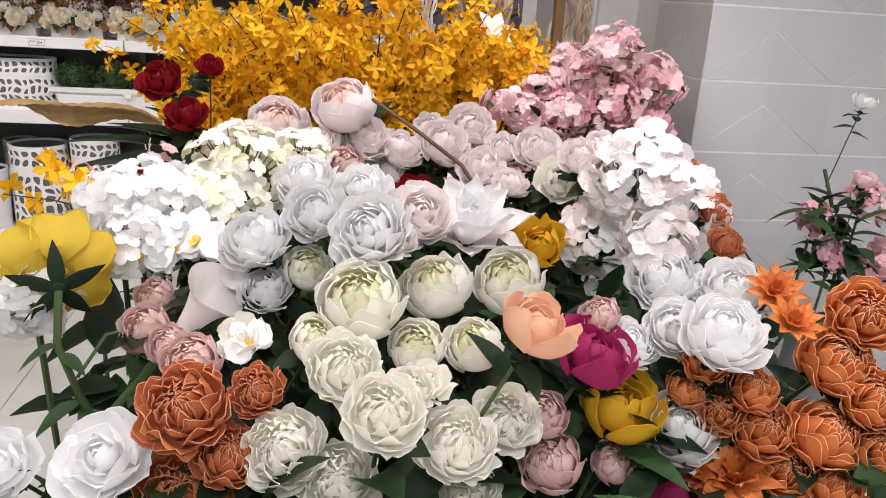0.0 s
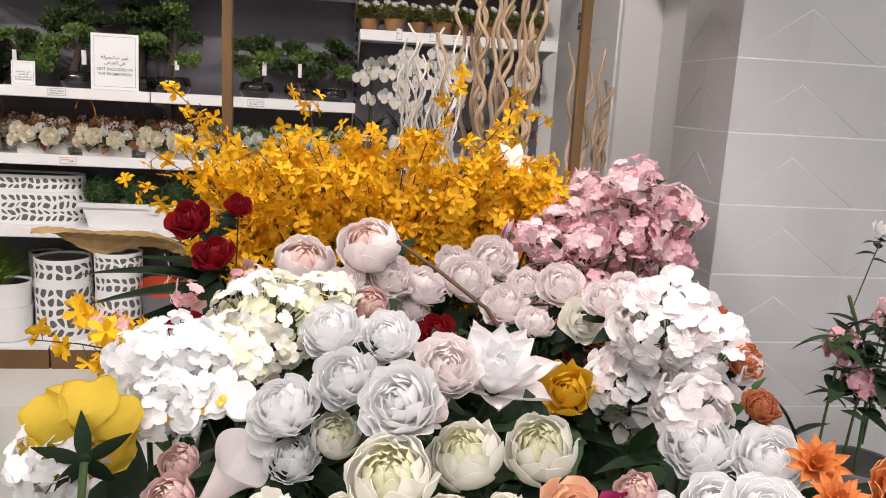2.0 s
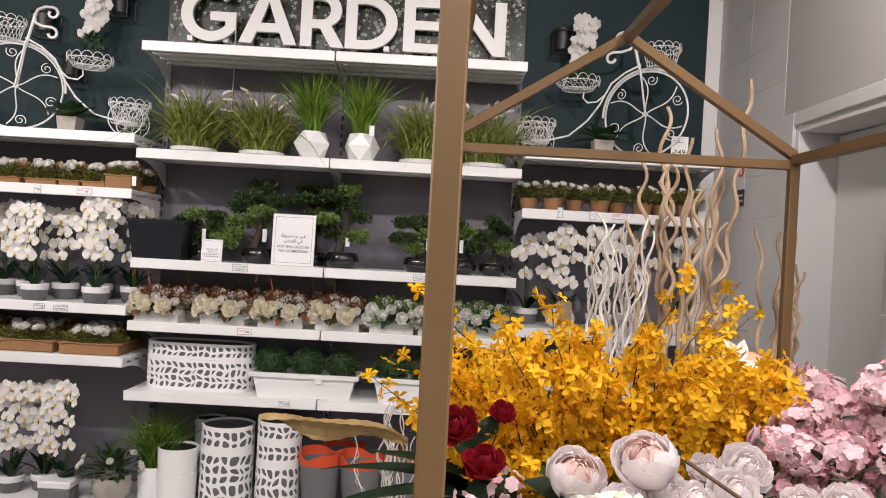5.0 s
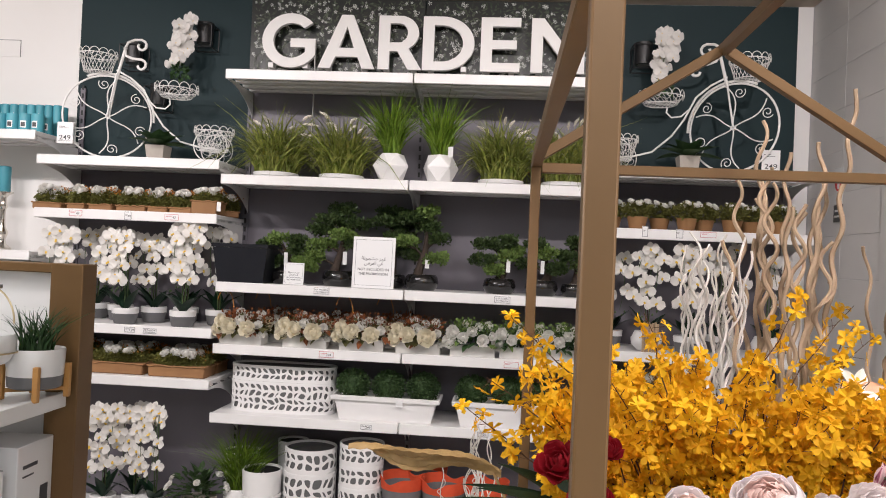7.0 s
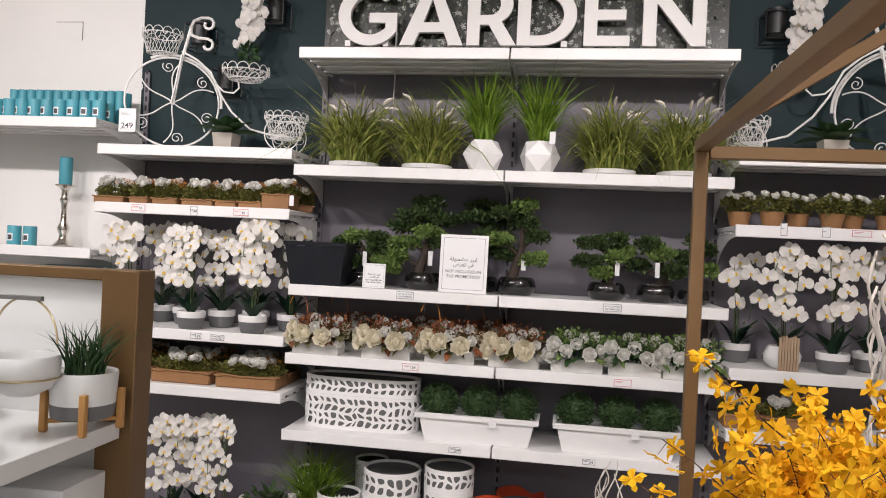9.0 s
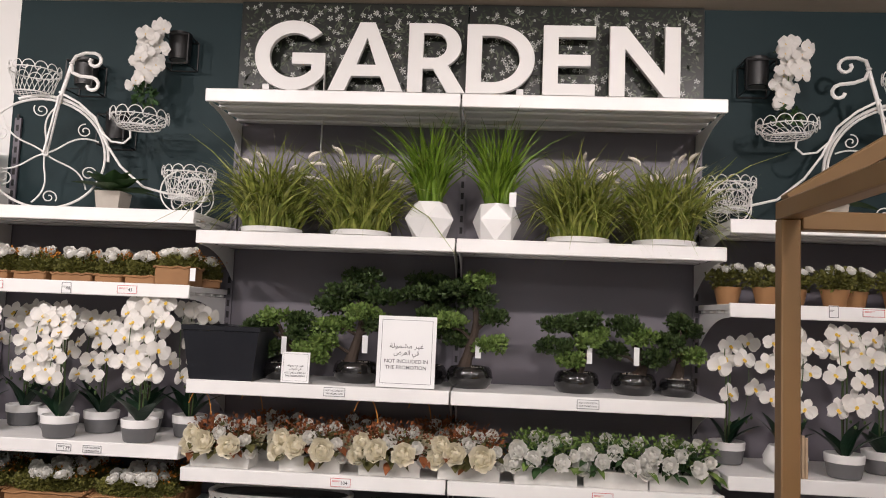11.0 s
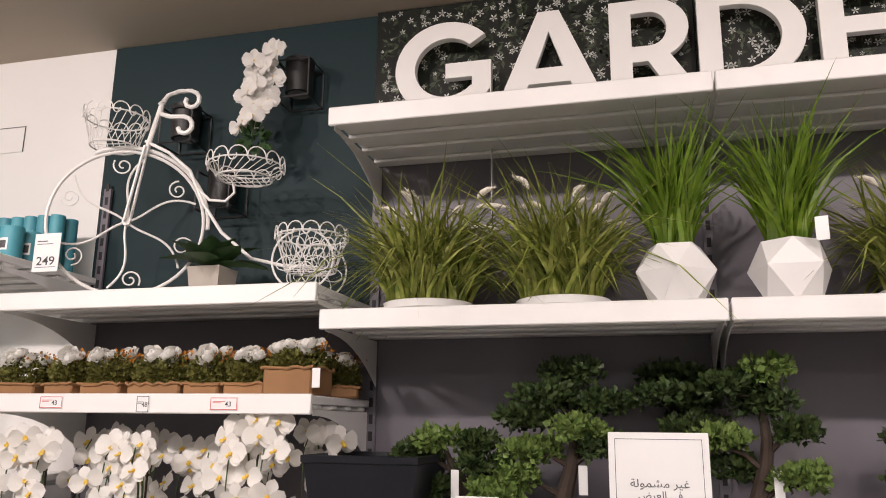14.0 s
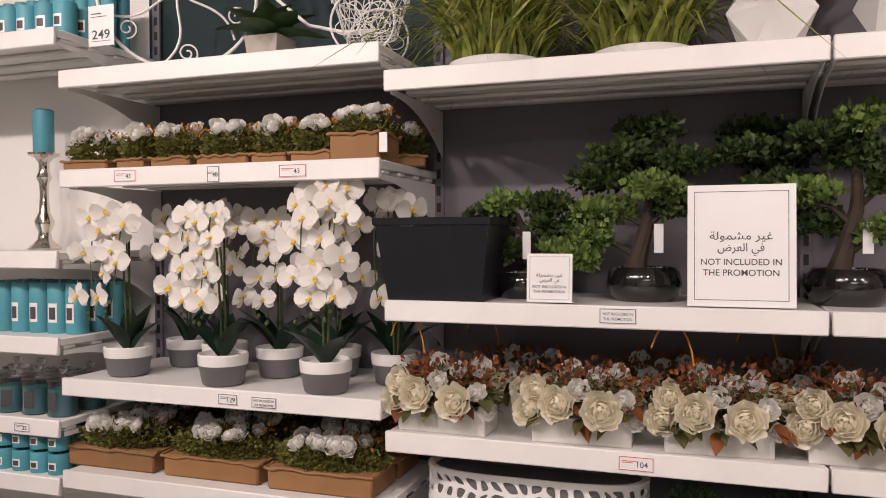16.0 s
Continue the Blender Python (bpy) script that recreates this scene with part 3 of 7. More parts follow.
def bend(start, direction, length, droop, n=6, wob=0.0, rnd=None):
    """Points of a stem that starts along direction and sinks by droop."""
    d = Vector(direction).normalized()
    out = []
    for i in range(n + 1):
        u = i / n
        p = Vector(start) + d * length * u
        p.z -= droop * length * u * u
        if rnd and wob:
            p += Vector((rnd.gauss(0, wob), rnd.gauss(0, wob), 0)) * u
        out.append(p)
    return out


def grass_tuft(g, rnd, n, spread, height, width, base=0.04, droop=0.5):
    """Blades that rise from a base and arch over, each with its own bend and twist."""
    for _ in range(n):
        a, lean = rnd.uniform(0, 6.28), math.sqrt(rnd.random()) * spread * rnd.uniform(0.6, 1.3)
        h = height * rnd.uniform(0.5, 1.05)
        r0, a0 = base * math.sqrt(rnd.random()), rnd.uniform(0, 6.28)
        bx, by = r0 * math.cos(a0), r0 * math.sin(a0)
        curl, drift, power = droop * rnd.uniform(0.2, 1.6), rnd.gauss(0, 0.42), rnd.uniform(1.1, 2.6)
        b = a + rnd.uniform(-0.9, 0.9)
        vs = []
        for k in range(6):
            u = k / 5
            r = lean * h * u ** power
            t = drift * h * u * u
            z = h * (u - curl * lean * u ** 3)
            w = width * (1 - u ** 2.2 * 0.95) / 2
            x, y = bx + math.cos(a) * r - math.sin(a) * t, by + math.sin(a) * r + math.cos(a) * t
            vs += [(x - math.sin(b) * w, y + math.cos(b) * w, z), (x + math.sin(b) * w, y - math.cos(b) * w, z)]
        g.add(vs, [(2 * k, 2 * k + 1, 2 * k + 3, 2 * k + 2) for k in range(5)])


def repeat(root, poses):
    return [copy_thing(root, m) for m in poses]


# ---- grasses on the upper shelf ----
def grass_bowl(m, seed):
    rnd = random.Random(seed)
    root = thing("reed_grass", m, "green reed grass with cream plumes in a low white bowl", "potted grass", "grasses on the upper shelf")
    part("bowl", Geo().lathe([(0, 0.002), (0.09, 0.002), (0.118, 0.012), (0.122, 0.03), (0.117, 0.032), (0.108, 0.024), (0, 0.022)], 32), CERAMIC, root, "low white ceramic bowl")
    gp = Geo()
    grass_tuft(gp, rnd, 680, 0.76, 0.41, 0.0125, 0.10, 0.9)
    tagged(part("grass", gp, GRASS, root), kind="stuff")
    for k in range(10):
        a, lean = rnd.uniform(0, 6.28), rnd.uniform(0.05, 0.42)
        h = rnd.uniform(0.26, 0.36)
        path = [(math.cos(a) * (0.02 + lean * h * u ** 1.5), math.sin(a) * (0.02 + lean * h * u ** 1.5), 0.02 + h * u * (1 - 0.2 * lean * u)) for u in (0, 0.3, 0.55, 0.75, 0.9, 1.0)]
        part("stalk", Geo().tube(path[:5], 0.0011, 4), GRASS, root)
        tip, d = Vector(path[4]), (Vector(path[5]) - Vector(path[4])).normalized()
        if rnd.random() < 0.3:
            d = (d + Vector((math.cos(a) * 0.9, math.sin(a) * 0.4, -0.1))).normalized()
        else:
            d = (d + Vector((0, 0, 1.2))).normalized()
        pl = [tip + d * 0.062 * u + Vector((math.cos(a), math.sin(a), -0.9)) * 0.034 * u * u for u in (0, 0.15, 0.4, 0.7, 0.9, 1.0)]
        gpl = Geo().tube(pl, [0.002, 0.005, 0.0068, 0.0062, 0.004, 0.001], 8)
        for q in range(130):
            u = rnd.random()
            c = pl[0].lerp(pl[-1], u)
            dd = (Vector((rnd.gauss(0, 1), rnd.gauss(0, 1), rnd.gauss(0, 1))).normalized() + d * 0.9).normalized()
            sd = dd.cross(d) * 0.0012
            gpl.add([c + sd, c - sd, c + dd * 0.016], [(0, 1, 2)])
        part("plume", gpl, PLUME, root, "fluffy cream plume")
    return root


SH5 = 1.974
for k, x in enumerate((-1.735, -1.375, -0.515, -0.18)):
    grass_bowl(pose(x, 4.36 + 0.01 * (k % 2), SH5 + 0.0005, 0, 0, 40 * k), 20 + k)


def facet_pot_grass(m, seed):
    rnd = random.Random(seed)
    root = thing("faceted_pot", m, "bright green grass in a white faceted ceramic pot", "potted grass", "grasses on the upper shelf")
    gp = Geo()
    n = 5
    rings = [(0.062, 0.0, 0), (0.099, 0.082, 0.5), (0.066, 0.147, 0), (0.060, 0.147, 0), (0.055, 0.12, 0)]
    vs = [(r * math.cos(2 * math.pi * (i + o) / n), r * math.sin(2 * math.pi * (i + o) / n), z) for r, z, o in rings for i in range(n)]
    fs = [tuple(range(n))[::-1]]
    for i in range(n):
        j = (i + 1) % n
        fs += [(i, j, n + i), (j, n + j, n + i), (n + i, n + j, 2 * n + j), (n + i, 2 * n + j, 2 * n + i)]
        fs += [(2 * n + i, 2 * n + j, 3 * n + j, 3 * n + i), (3 * n + i, 3 * n + j, 4 * n + j, 4 * n + i)]
    fs.append(tuple(range(4 * n, 5 * n)))
    gp.add(vs, fs)
    part("pot", gp, CERAMIC, root, "white faceted ceramic pot", False)
    gg = Geo()
    grass_tuft(gg, rnd, 260, 0.36, 0.355, 0.0125, 0.046, 0.45)
    for i, v in enumerate(gg.v):
        gg.v[i] = v + Vector((0, 0, 0.12))
    tagged(part("grass", gg, GRASSGREEN, root), kind="stuff")
    return root


facet_pot_grass(pose(-1.095, 4.30, SH5 + 0.0005, 0, 0, 18), 31)
tagpot = facet_pot_grass(pose(-0.835, 4.30, SH5 + 0.0005, 0, 0, -20), 32)
part("price_tag", Geo().box((0.07, -0.062, 0.13), (0.098, -0.060, 0.185), 0.0005), CARD, tagpot, "small white hanging price tag")


# ---- bonsai ----
def bonsai(m, seed, height, pads, pot_r=0.085, tag=False):
    rnd = random.Random(seed)
    root = thing("bonsai", m, "artificial bonsai tree in a glossy black pot", "bonsai", "bonsai on the shelf")
    ph = pot_r * 0.95
    part("pot", Geo().lathe([(0, 0.004), (pot_r * 0.75, 0.004), (pot_r * 0.78, 0.0), (pot_r * 0.95, ph * 0.2), (pot_r * 1.05, ph * 0.5), (pot_r * 0.98, ph * 0.85), (pot_r * 0.86, ph), (pot_r * 0.78, ph * 0.98), (pot_r * 0.74, ph * 0.86), (0, ph * 0.86)], 32), GLAZE, root, "glossy black ceramic pot")
    gg = Geo()
    tuft(gg, rnd, 130, pot_r * 0.68, pot_r * 0.68, 0.006, 0.008, (0, 0, ph * 0.9), 0.2, 0.1)
    tagged(part("gravel", gg, CONCRETE, root), kind="stuff")
    trunk = []
    sway = rnd.uniform(-1, 1)
    for i in range(9):
        u = i / 8
        trunk.append(Vector((0.030 * math.sin(3.5 * u + sway) + 0.02 * sway * u, 0.018 * math.sin(2.6 * u + sway * 2), ph * 0.85 + (height - ph - 0.05) * u)))
    part("trunk", Geo().tube(trunk, [0.03, 0.023, 0.02, 0.018, 0.016, 0.014, 0.012, 0.009, 0.006], 9), BARK, root, "gnarled brown trunk")
    for k, (dx, dy, z, rx, light) in enumerate(pads):
        c = Vector((dx, dy, z))
        near = min(trunk, key=lambda p: abs(p.z - (z - 0.05)))
        mid = near.lerp(c, 0.5) + Vector((0, 0, 0.012))
        part("branch", Geo().tube([near, mid, c - Vector((0, 0, 0.01))], [0.008, 0.006, 0.003], 6), BARK, root)
        gp = Geo()
        rx *= 1.42
        z *= 1.05
        for q in range(int(8 + rx * 70)):
            a, rr = rnd.uniform(0, 6.28), rx * 0.72 * math.sqrt(rnd.random())
            cc = (dx + rr * math.cos(a), dy + rr * math.sin(a) * 0.85, z + rnd.uniform(-0.006, 0.012) - 0.12 * rr)
            tuft(gp, rnd, 40, rx * 0.33, rx * 0.33, 0.024, 0.019, cc, 0.7, 0.45)
        tagged(part("leaf_pad", gp, BONSAILIGHT if light else BONSAI, root), kind="stuff")
    if tag:
        part("price_tag", Geo().box((0.02, -0.055, ph + 0.035), (0.042, -0.0535, ph + 0.105), 0.0004), CARD, root, "small white hanging tag")
    return root


SH4 = 1.4075
big = [(-0.10, -0.02, 0.215, 0.062, 1), (0.085, -0.03, 0.225, 0.055, 0), (-0.12, 0.02, 0.29, 0.06, 0), (0.02, -0.06, 0.265, 0.058, 1), (-0.05, 0, 0.345, 0.07, 0), (0.09, 0.01, 0.33, 0.07, 0), (0.01, 0, 0.40, 0.07, 0), (-0.13, -0.05, 0.15, 0.04, 1)]
bonsai(pose(-1.375, 4.42, SH4, 0, 0, 8), 41, 0.43, big, 0.088, True)
bonsai(pose(-1.68, 4.42, SH4, 0, 0, -10), 42, 0.27, [(-0.10, -0.02, 0.20, 0.055, 0), (-0.03, -0.02, 0.235, 0.06, 1), (0.07, 0.0, 0.23, 0.058, 0), (0.10, -0.02, 0.175, 0.055, 0), (-0.07, 0.0, 0.12, 0.05, 0), (0.12, -0.05, 0.12, 0.045, 1), (0.17, -0.05, 0.10, 0.04, 1)], 0.07, True)
bonsai(pose(-1.10, 4.52, SH4, 0, 0, 60), 43, 0.43, [(0, 0, 0.40, 0.09, 0), (-0.06, 0, 0.35, 0.08, 0), (0.07, 0, 0.345, 0.08, 0), (0.0, -0.05, 0.27, 0.07, 0), (0.06, 0.03, 0.20, 0.06, 0)], 0.08)
bonsai(pose(-0.92, 4.42, SH4, 0, 0, 0), 44, 0.43, [(-0.05, 0, 0.37, 0.07, 0), (0.03, -0.02, 0.40, 0.055, 1), (-0.09, -0.03, 0.245, 0.055, 1), (0.09, 0.0, 0.27, 0.05, 0), (0.085, -0.04, 0.165, 0.052, 1), (0.02, 0.02, 0.33, 0.06, 0), (-0.06, 0.02, 0.18, 0.04, 0)], 0.088, True)
bonsai(pose(-0.50, 4.42, SH4, 0, 0, 15), 45, 0.29, [(-0.07, 0, 0.25, 0.058, 0), (0.03, -0.02, 0.27, 0.055, 0), (0.08, 0.0, 0.22, 0.05, 1), (-0.10, -0.02, 0.17, 0.05, 0), (0.02, -0.03, 0.19, 0.05, 1), (-0.04, -0.04, 0.12, 0.04, 1)], 0.085, True)
bonsai(pose(-0.275, 4.44, SH4, 0, 0, -30), 46, 0.28, [(-0.05, 0, 0.26, 0.05, 0), (0.05, -0.03, 0.22, 0.055, 1), (0.0, -0.02, 0.24, 0.05, 0), (-0.08, -0.02, 0.16, 0.048, 0), (0.09, 0.0, 0.14, 0.045, 0)], 0.085, True)
bonsai(pose(-0.10, 4.45, SH4, 0, 0, 50), 47, 0.29, [(-0.02, 0, 0.275, 0.05, 0), (0.08, 0.0, 0.24, 0.05, 0), (-0.07, 0.0, 0.20, 0.045, 0), (0.04, -0.03, 0.15, 0.045, 1)], 0.07)


# ---- square black planter, notices ----
bx = thing("square_planter", pose(-1.865, 4.36, SH4), "tapered square black plastic planter", "planter")
gp = Geo()
vs, fs = [], []
for h, z in ((0.122, 0.0), (0.146, 0.184), (0.1465, 0.186), (0.138, 0.186), (0.117, 0.012)):
    vs += [(-h, -h, z), (h, -h, z), (h, h, z), (-h, h, z)]
fs.append((3, 2, 1, 0))
for k in range(4):
    fs += [(4 * k + i, 4 * k + (i + 1) % 4, 4 * k + 4 + (i + 1) % 4, 4 * k + 4 + i) for i in range(4)]
fs.append((16, 17, 18, 19))
part("body", gp.add(vs, fs), BLACKPLASTIC, bx, "", False)
gp, vs = Geo(), []
for h, z in ((0.1475, 0.1865), (0.152, 0.190), (0.153, 0.205), (0.150, 0.207), (0.143, 0.207), (0.140, 0.1865)):
    vs += [(-h, -h, z), (h, -h, z), (h, h, z), (-h, h, z)]
part("rim", gp.add(vs, [(4 * k + i, 4 * k + (i + 1) % 4, (4 * k + 4) % 24 + (i + 1) % 4, (4 * k + 4) % 24 + i) for k in range(6) for i in range(4)]), BLACKPLASTIC, bx, "thick square rim", False)


def arabic(a, b):
    return "".join(chr(c) for c in a) + " " + "".join(chr(c) for c in b)


LINE1 = arabic((0xFE94, 0xFEDF, 0xFEEE, 0xFEE4, 0xFEB8, 0xFEE3), (0xFEAE, 0xFEF4, 0xFECF))
LINE2 = arabic((0xFEBD, 0xFEAE, 0xFECC, 0xFEDF, 0xFE8D), (0xFEF2, 0xFED3))


def notice(m, w, h, text_z, size, name="notice", border=True):
    root = thing(name, m, "white printed notice, not included in the promotion, in a clear stand", "notice", "promotion notices")
    part("card", Geo().box((-w / 2, 0, 0), (w / 2, 0.002, h), 0.0006), CARD, root)
    part("foot", Geo().box((-w / 2, 0.002, 0), (w / 2, 0.06, 0.003), 0.0008), CARD, root)
    if border:
        gb = Geo()
        e, t = w * 0.065, w * 0.006
        for a, b in (((-w / 2 + e, e), (w / 2 - e, e + t)), ((-w / 2 + e, h - e - t), (w / 2 - e, h - e)), ((-w / 2 + e, e + t), (-w / 2 + e + t, h - e - t)), ((w / 2 - e - t, e + t), (w / 2 - e, h - e - t))):
            gb.box((a[0], -0.0006, a[1]), (b[0], 0.0002, b[1]), 0.0001)
        part("border", gb, INK, root)
    words(LINE1, 0, -0.0006, text_z + size * 3.05, size * 1.25, INK, root, w * 0.58)
    words(LINE2, 0, -0.0006, text_z + size * 1.75, size * 1.25, INK, root, w * 0.43)
    words("NOT INCLUDED IN", 0, -0.0006, text_z + size * 0.2, size, INK, root, w * 0.74)
    words("THE PROMOTION", 0, -0.0006, text_z - size * 1.0, size, INK, root, w * 0.70)
    return root


notice(pose(-1.157, 4.235, SH4 + 0.004, -4), 0.222, 0.268, 0.088, 0.0195)
notice(pose(-1.577, 4.235, SH4 + 0.004, -4), 0.108, 0.115, 0.032, 0.0095, border=True)


def lip_tag(x, z, w=0.08, h=0.032, text="", red=False, front=4.2, drop=0.0):
    root = thing("price_label", pose(x, front - 0.0022, z), "small printed price label clipped to the shelf lip", "price label", "price labels")
    part("card", Geo().box((-w / 2, 0, -h / 2), (w / 2, 0.002, h / 2), 0.0005), CARD, root)
    ink = INKRED if red else INK
    if text == "promo":
        words("NOT INCLUDED IN", 0, -0.0004, 0.002, 0.0088, INK, root, w * 0.8)
        words("THE PROMOTION", 0, -0.0004, -0.0095, 0.0088, INK, root, w * 0.76)
    elif text:
        words(text, w * 0.16, -0.0004, -0.007, 0.018, INK, root)
    gb = Geo()
    e = 0.0016
    for a, b in (((-w / 2 + e, h / 2 - 2 * e), (w / 2 - e, h / 2 - e)), ((-w / 2 + e, -h / 2 + e), (w / 2 - e, -h / 2 + 2 * e)), ((-w / 2 + e, -h / 2 + 2 * e), (-w / 2 + 2 * e, h / 2 - 2 * e)), ((w / 2 - 2 * e, -h / 2 + 2 * e), (w / 2 - e, h / 2 - 2 * e))):
        gb.box((a[0], -0.0005, a[1]), (b[0], 0.0002, b[1]), 0.0001)
    part("border", gb, ink, root)
    if text != "promo":
        part("small_print", Geo().box((-w * 0.4, -0.0005, 0.005), (w * 0.05, 0.0002, 0.0065), 0.0001).box((-w * 0.4, -0.0005, 0.0015), (-w * 0.08, 0.0002, 0.003), 0.0001), ink, root)
    return root


lip_tag(-1.415, 1.388, 0.083, 0.036, "promo")
lip_tag(-0.48, 1.386, 0.083, 0.036, "promo")
lip_tag(-2.435, 1.135, 0.06, 0.03, "129")
lip_tag(-2.325, 1.133, 0.075, 0.03, "promo")
lip_tag(-1.375, 1.060, 0.078, 0.034, "104", True)
lip_tag(-0.42, 1.058, 0.078, 0.034, "", True)
lip_tag(-1.15, 0.698, 0.06, 0.028, "249")
lip_tag(-0.55, 0.698, 0.06, 0.028, "24")
lip_tag(-2.765, 1.740, 0.075, 0.034, "43", True)
lip_tag(-2.475, 1.736, 0.04, 0.045, "48")
lip_tag(-2.235, 1.738, 0.08, 0.034, "43", True)
lip_tag(-3.15, 1.005, 0.06, 0.028, "35")
lip_tag(0.22, 1.762, 0.03, 0.055)
lip_tag(0.39, 1.757, 0.036, 0.045)
lip_tag(0.53, 1.757, 0.08, 0.03, "", True)


# ---- flower boxes on the third shelf ----
def flower_box(m, seed, autumn):
    rnd = random.Random(seed)
    root = thing("flower_box", m, "cream roses and berries in a whitewashed wooden box" if autumn else "white blossoms and green leaves in a whitewashed wooden box", "flower arrangement", "flower boxes on the shelf")
    gp = Geo()
    for a, b in (((-0.115, -0.05, 0), (0.115, -0.042, 0.06)), ((-0.115, 0.042, 0), (0.115, 0.05, 0.06)), ((-0.115, -0.0415, 0), (-0.107, 0.0415, 0.06)), ((0.107, -0.0415, 0), (0.115, 0.0415, 0.06)), ((-0.1065, -0.0415, 0.002), (0.1065, 0.0415, 0.045))):
        gp.box(a, b, 0.0015)
    part("box", gp, mat("whitewashed_wood", (0.66, 0.65, 0.62), 0.7, second=(0.5, 0.48, 0.45), scale=20, bump=0.3) if "whitewashed_wood" not in bpy.data.materials else bpy.data.materials["whitewashed_wood"], root)
    gl, ga = Geo(), Geo()
    for q in range(34):
        a, el = rnd.uniform(0, 6.28), rnd.uniform(0.0, 1.2)
        d = Vector((math.cos(a) * math.cos(el), math.sin(a) * math.cos(el) * 0.7, math.sin(el)))
        p = Vector((d.x * 0.08, d.y * 0.045, 0.055 + d.z * 0.02))
        mm = Matrix.Translation(p) @ d.to_track_quat("X", "Z").to_matrix().to_4x4()
        (gl if rnd.random() < 0.6 else ga).geo(leaf(rnd.uniform(0.05, 0.09), rnd.uniform(0.022, 0.035), 0.2, 0.35), mm)
    for q in range(9):
        d = Vector((rnd.uniform(-1, 1), -1, rnd.uniform(-0.5, 0.2))).normalized()
        mm = Matrix.Translation((rnd.uniform(-0.12, 0.12), -0.055, rnd.uniform(0.05, 0.10))) @ d.to_track_quat("X", "Z").to_matrix().to_4x4()
        (gl if q % 3 else ga).geo(leaf(rnd.uniform(0.045, 0.065), rnd.uniform(0.028, 0.038), 0.15, 0.3), mm)
    tuft(ga, rnd, 420, 0.155, 0.075, 0.055, 0.017, (0, 0.02, 0.135), 0.3, 0.3)
    tuft(gl, rnd, 300, 0.145, 0.07, 0.05, 0.018, (0, 0, 0.105), 0.3, 0.3)
    tagged(part("leaf_mass", gl, OLIVE if autumn else LEAF, root), kind="stuff")
    tagged(part("sprig_mass", ga, AUTUMN if autumn else BONSAILIGHT, root), kind="stuff")
    spots = [(-0.05, -0.080, 0.098, 0.037), (0.05, -0.088, 0.088, 0.040), (-0.005, -0.05, 0.128, 0.024), (0.10, -0.06, 0.11, 0.02), (-0.105, -0.055, 0.125, 0.03), (0.12, -0.05, 0.06, 0.018), (0.03, 0.0, 0.15, 0.02), (-0.12, -0.05, 0.075, 0.033), (-0.03, 0.03, 0.16, 0.024), (0.08, 0.03, 0.155, 0.022)]
    for k, (x, y, z, r) in enumerate(spots):
        if not autumn and k < 2:
            r *= 0.7
        mm = look((x, y, z), (x * 0.5, y + 0.2, z - 0.06), rnd.uniform(0, 360)) @ Matrix.Scale(r * rnd.uniform(0.92, 1.05), 4)
        material = (ROSECREAM if k in (0, 1, 4, 7) else ROSEWHITE) if autumn else ROSEWHITE
        part("rose", small_rose(seed * 20 + k), material, root, "silk rose head").matrix_basis = mm
    if autumn and seed % 2 == 0:
        part("rattan_hoop", Geo().tube([(-0.10 + 0.05 * math.cos(a), -0.03, 0.17 + 0.12 * math.sin(a)) for a in [2.6 - 0.3 * i for i in range(9)]], 0.0022, 5), mat("orange_rattan", (0.5, 0.2, 0.03), 0.5) if "orange_rattan" not in bpy.data.materials else bpy.data.materials["orange_rattan"], root, "thin orange rattan hoop")
    return root


SH3 = 1.0825
for k, x in enumerate((-1.845, -1.505, -1.205, -0.905, -0.625, -0.365, -0.135)):
    flower_box(pose(x, 4.285, SH3, 0, 0, (-3, 2, 4, -2, 3, -4, 2)[k]), 60 + k, k < 4)
for k, x in enumerate((-1.7, -1.36, -1.02)):
    flower_box(pose(x, 4.47, SH3, 0, 0, 5 * k - 4), 70 + k, True)


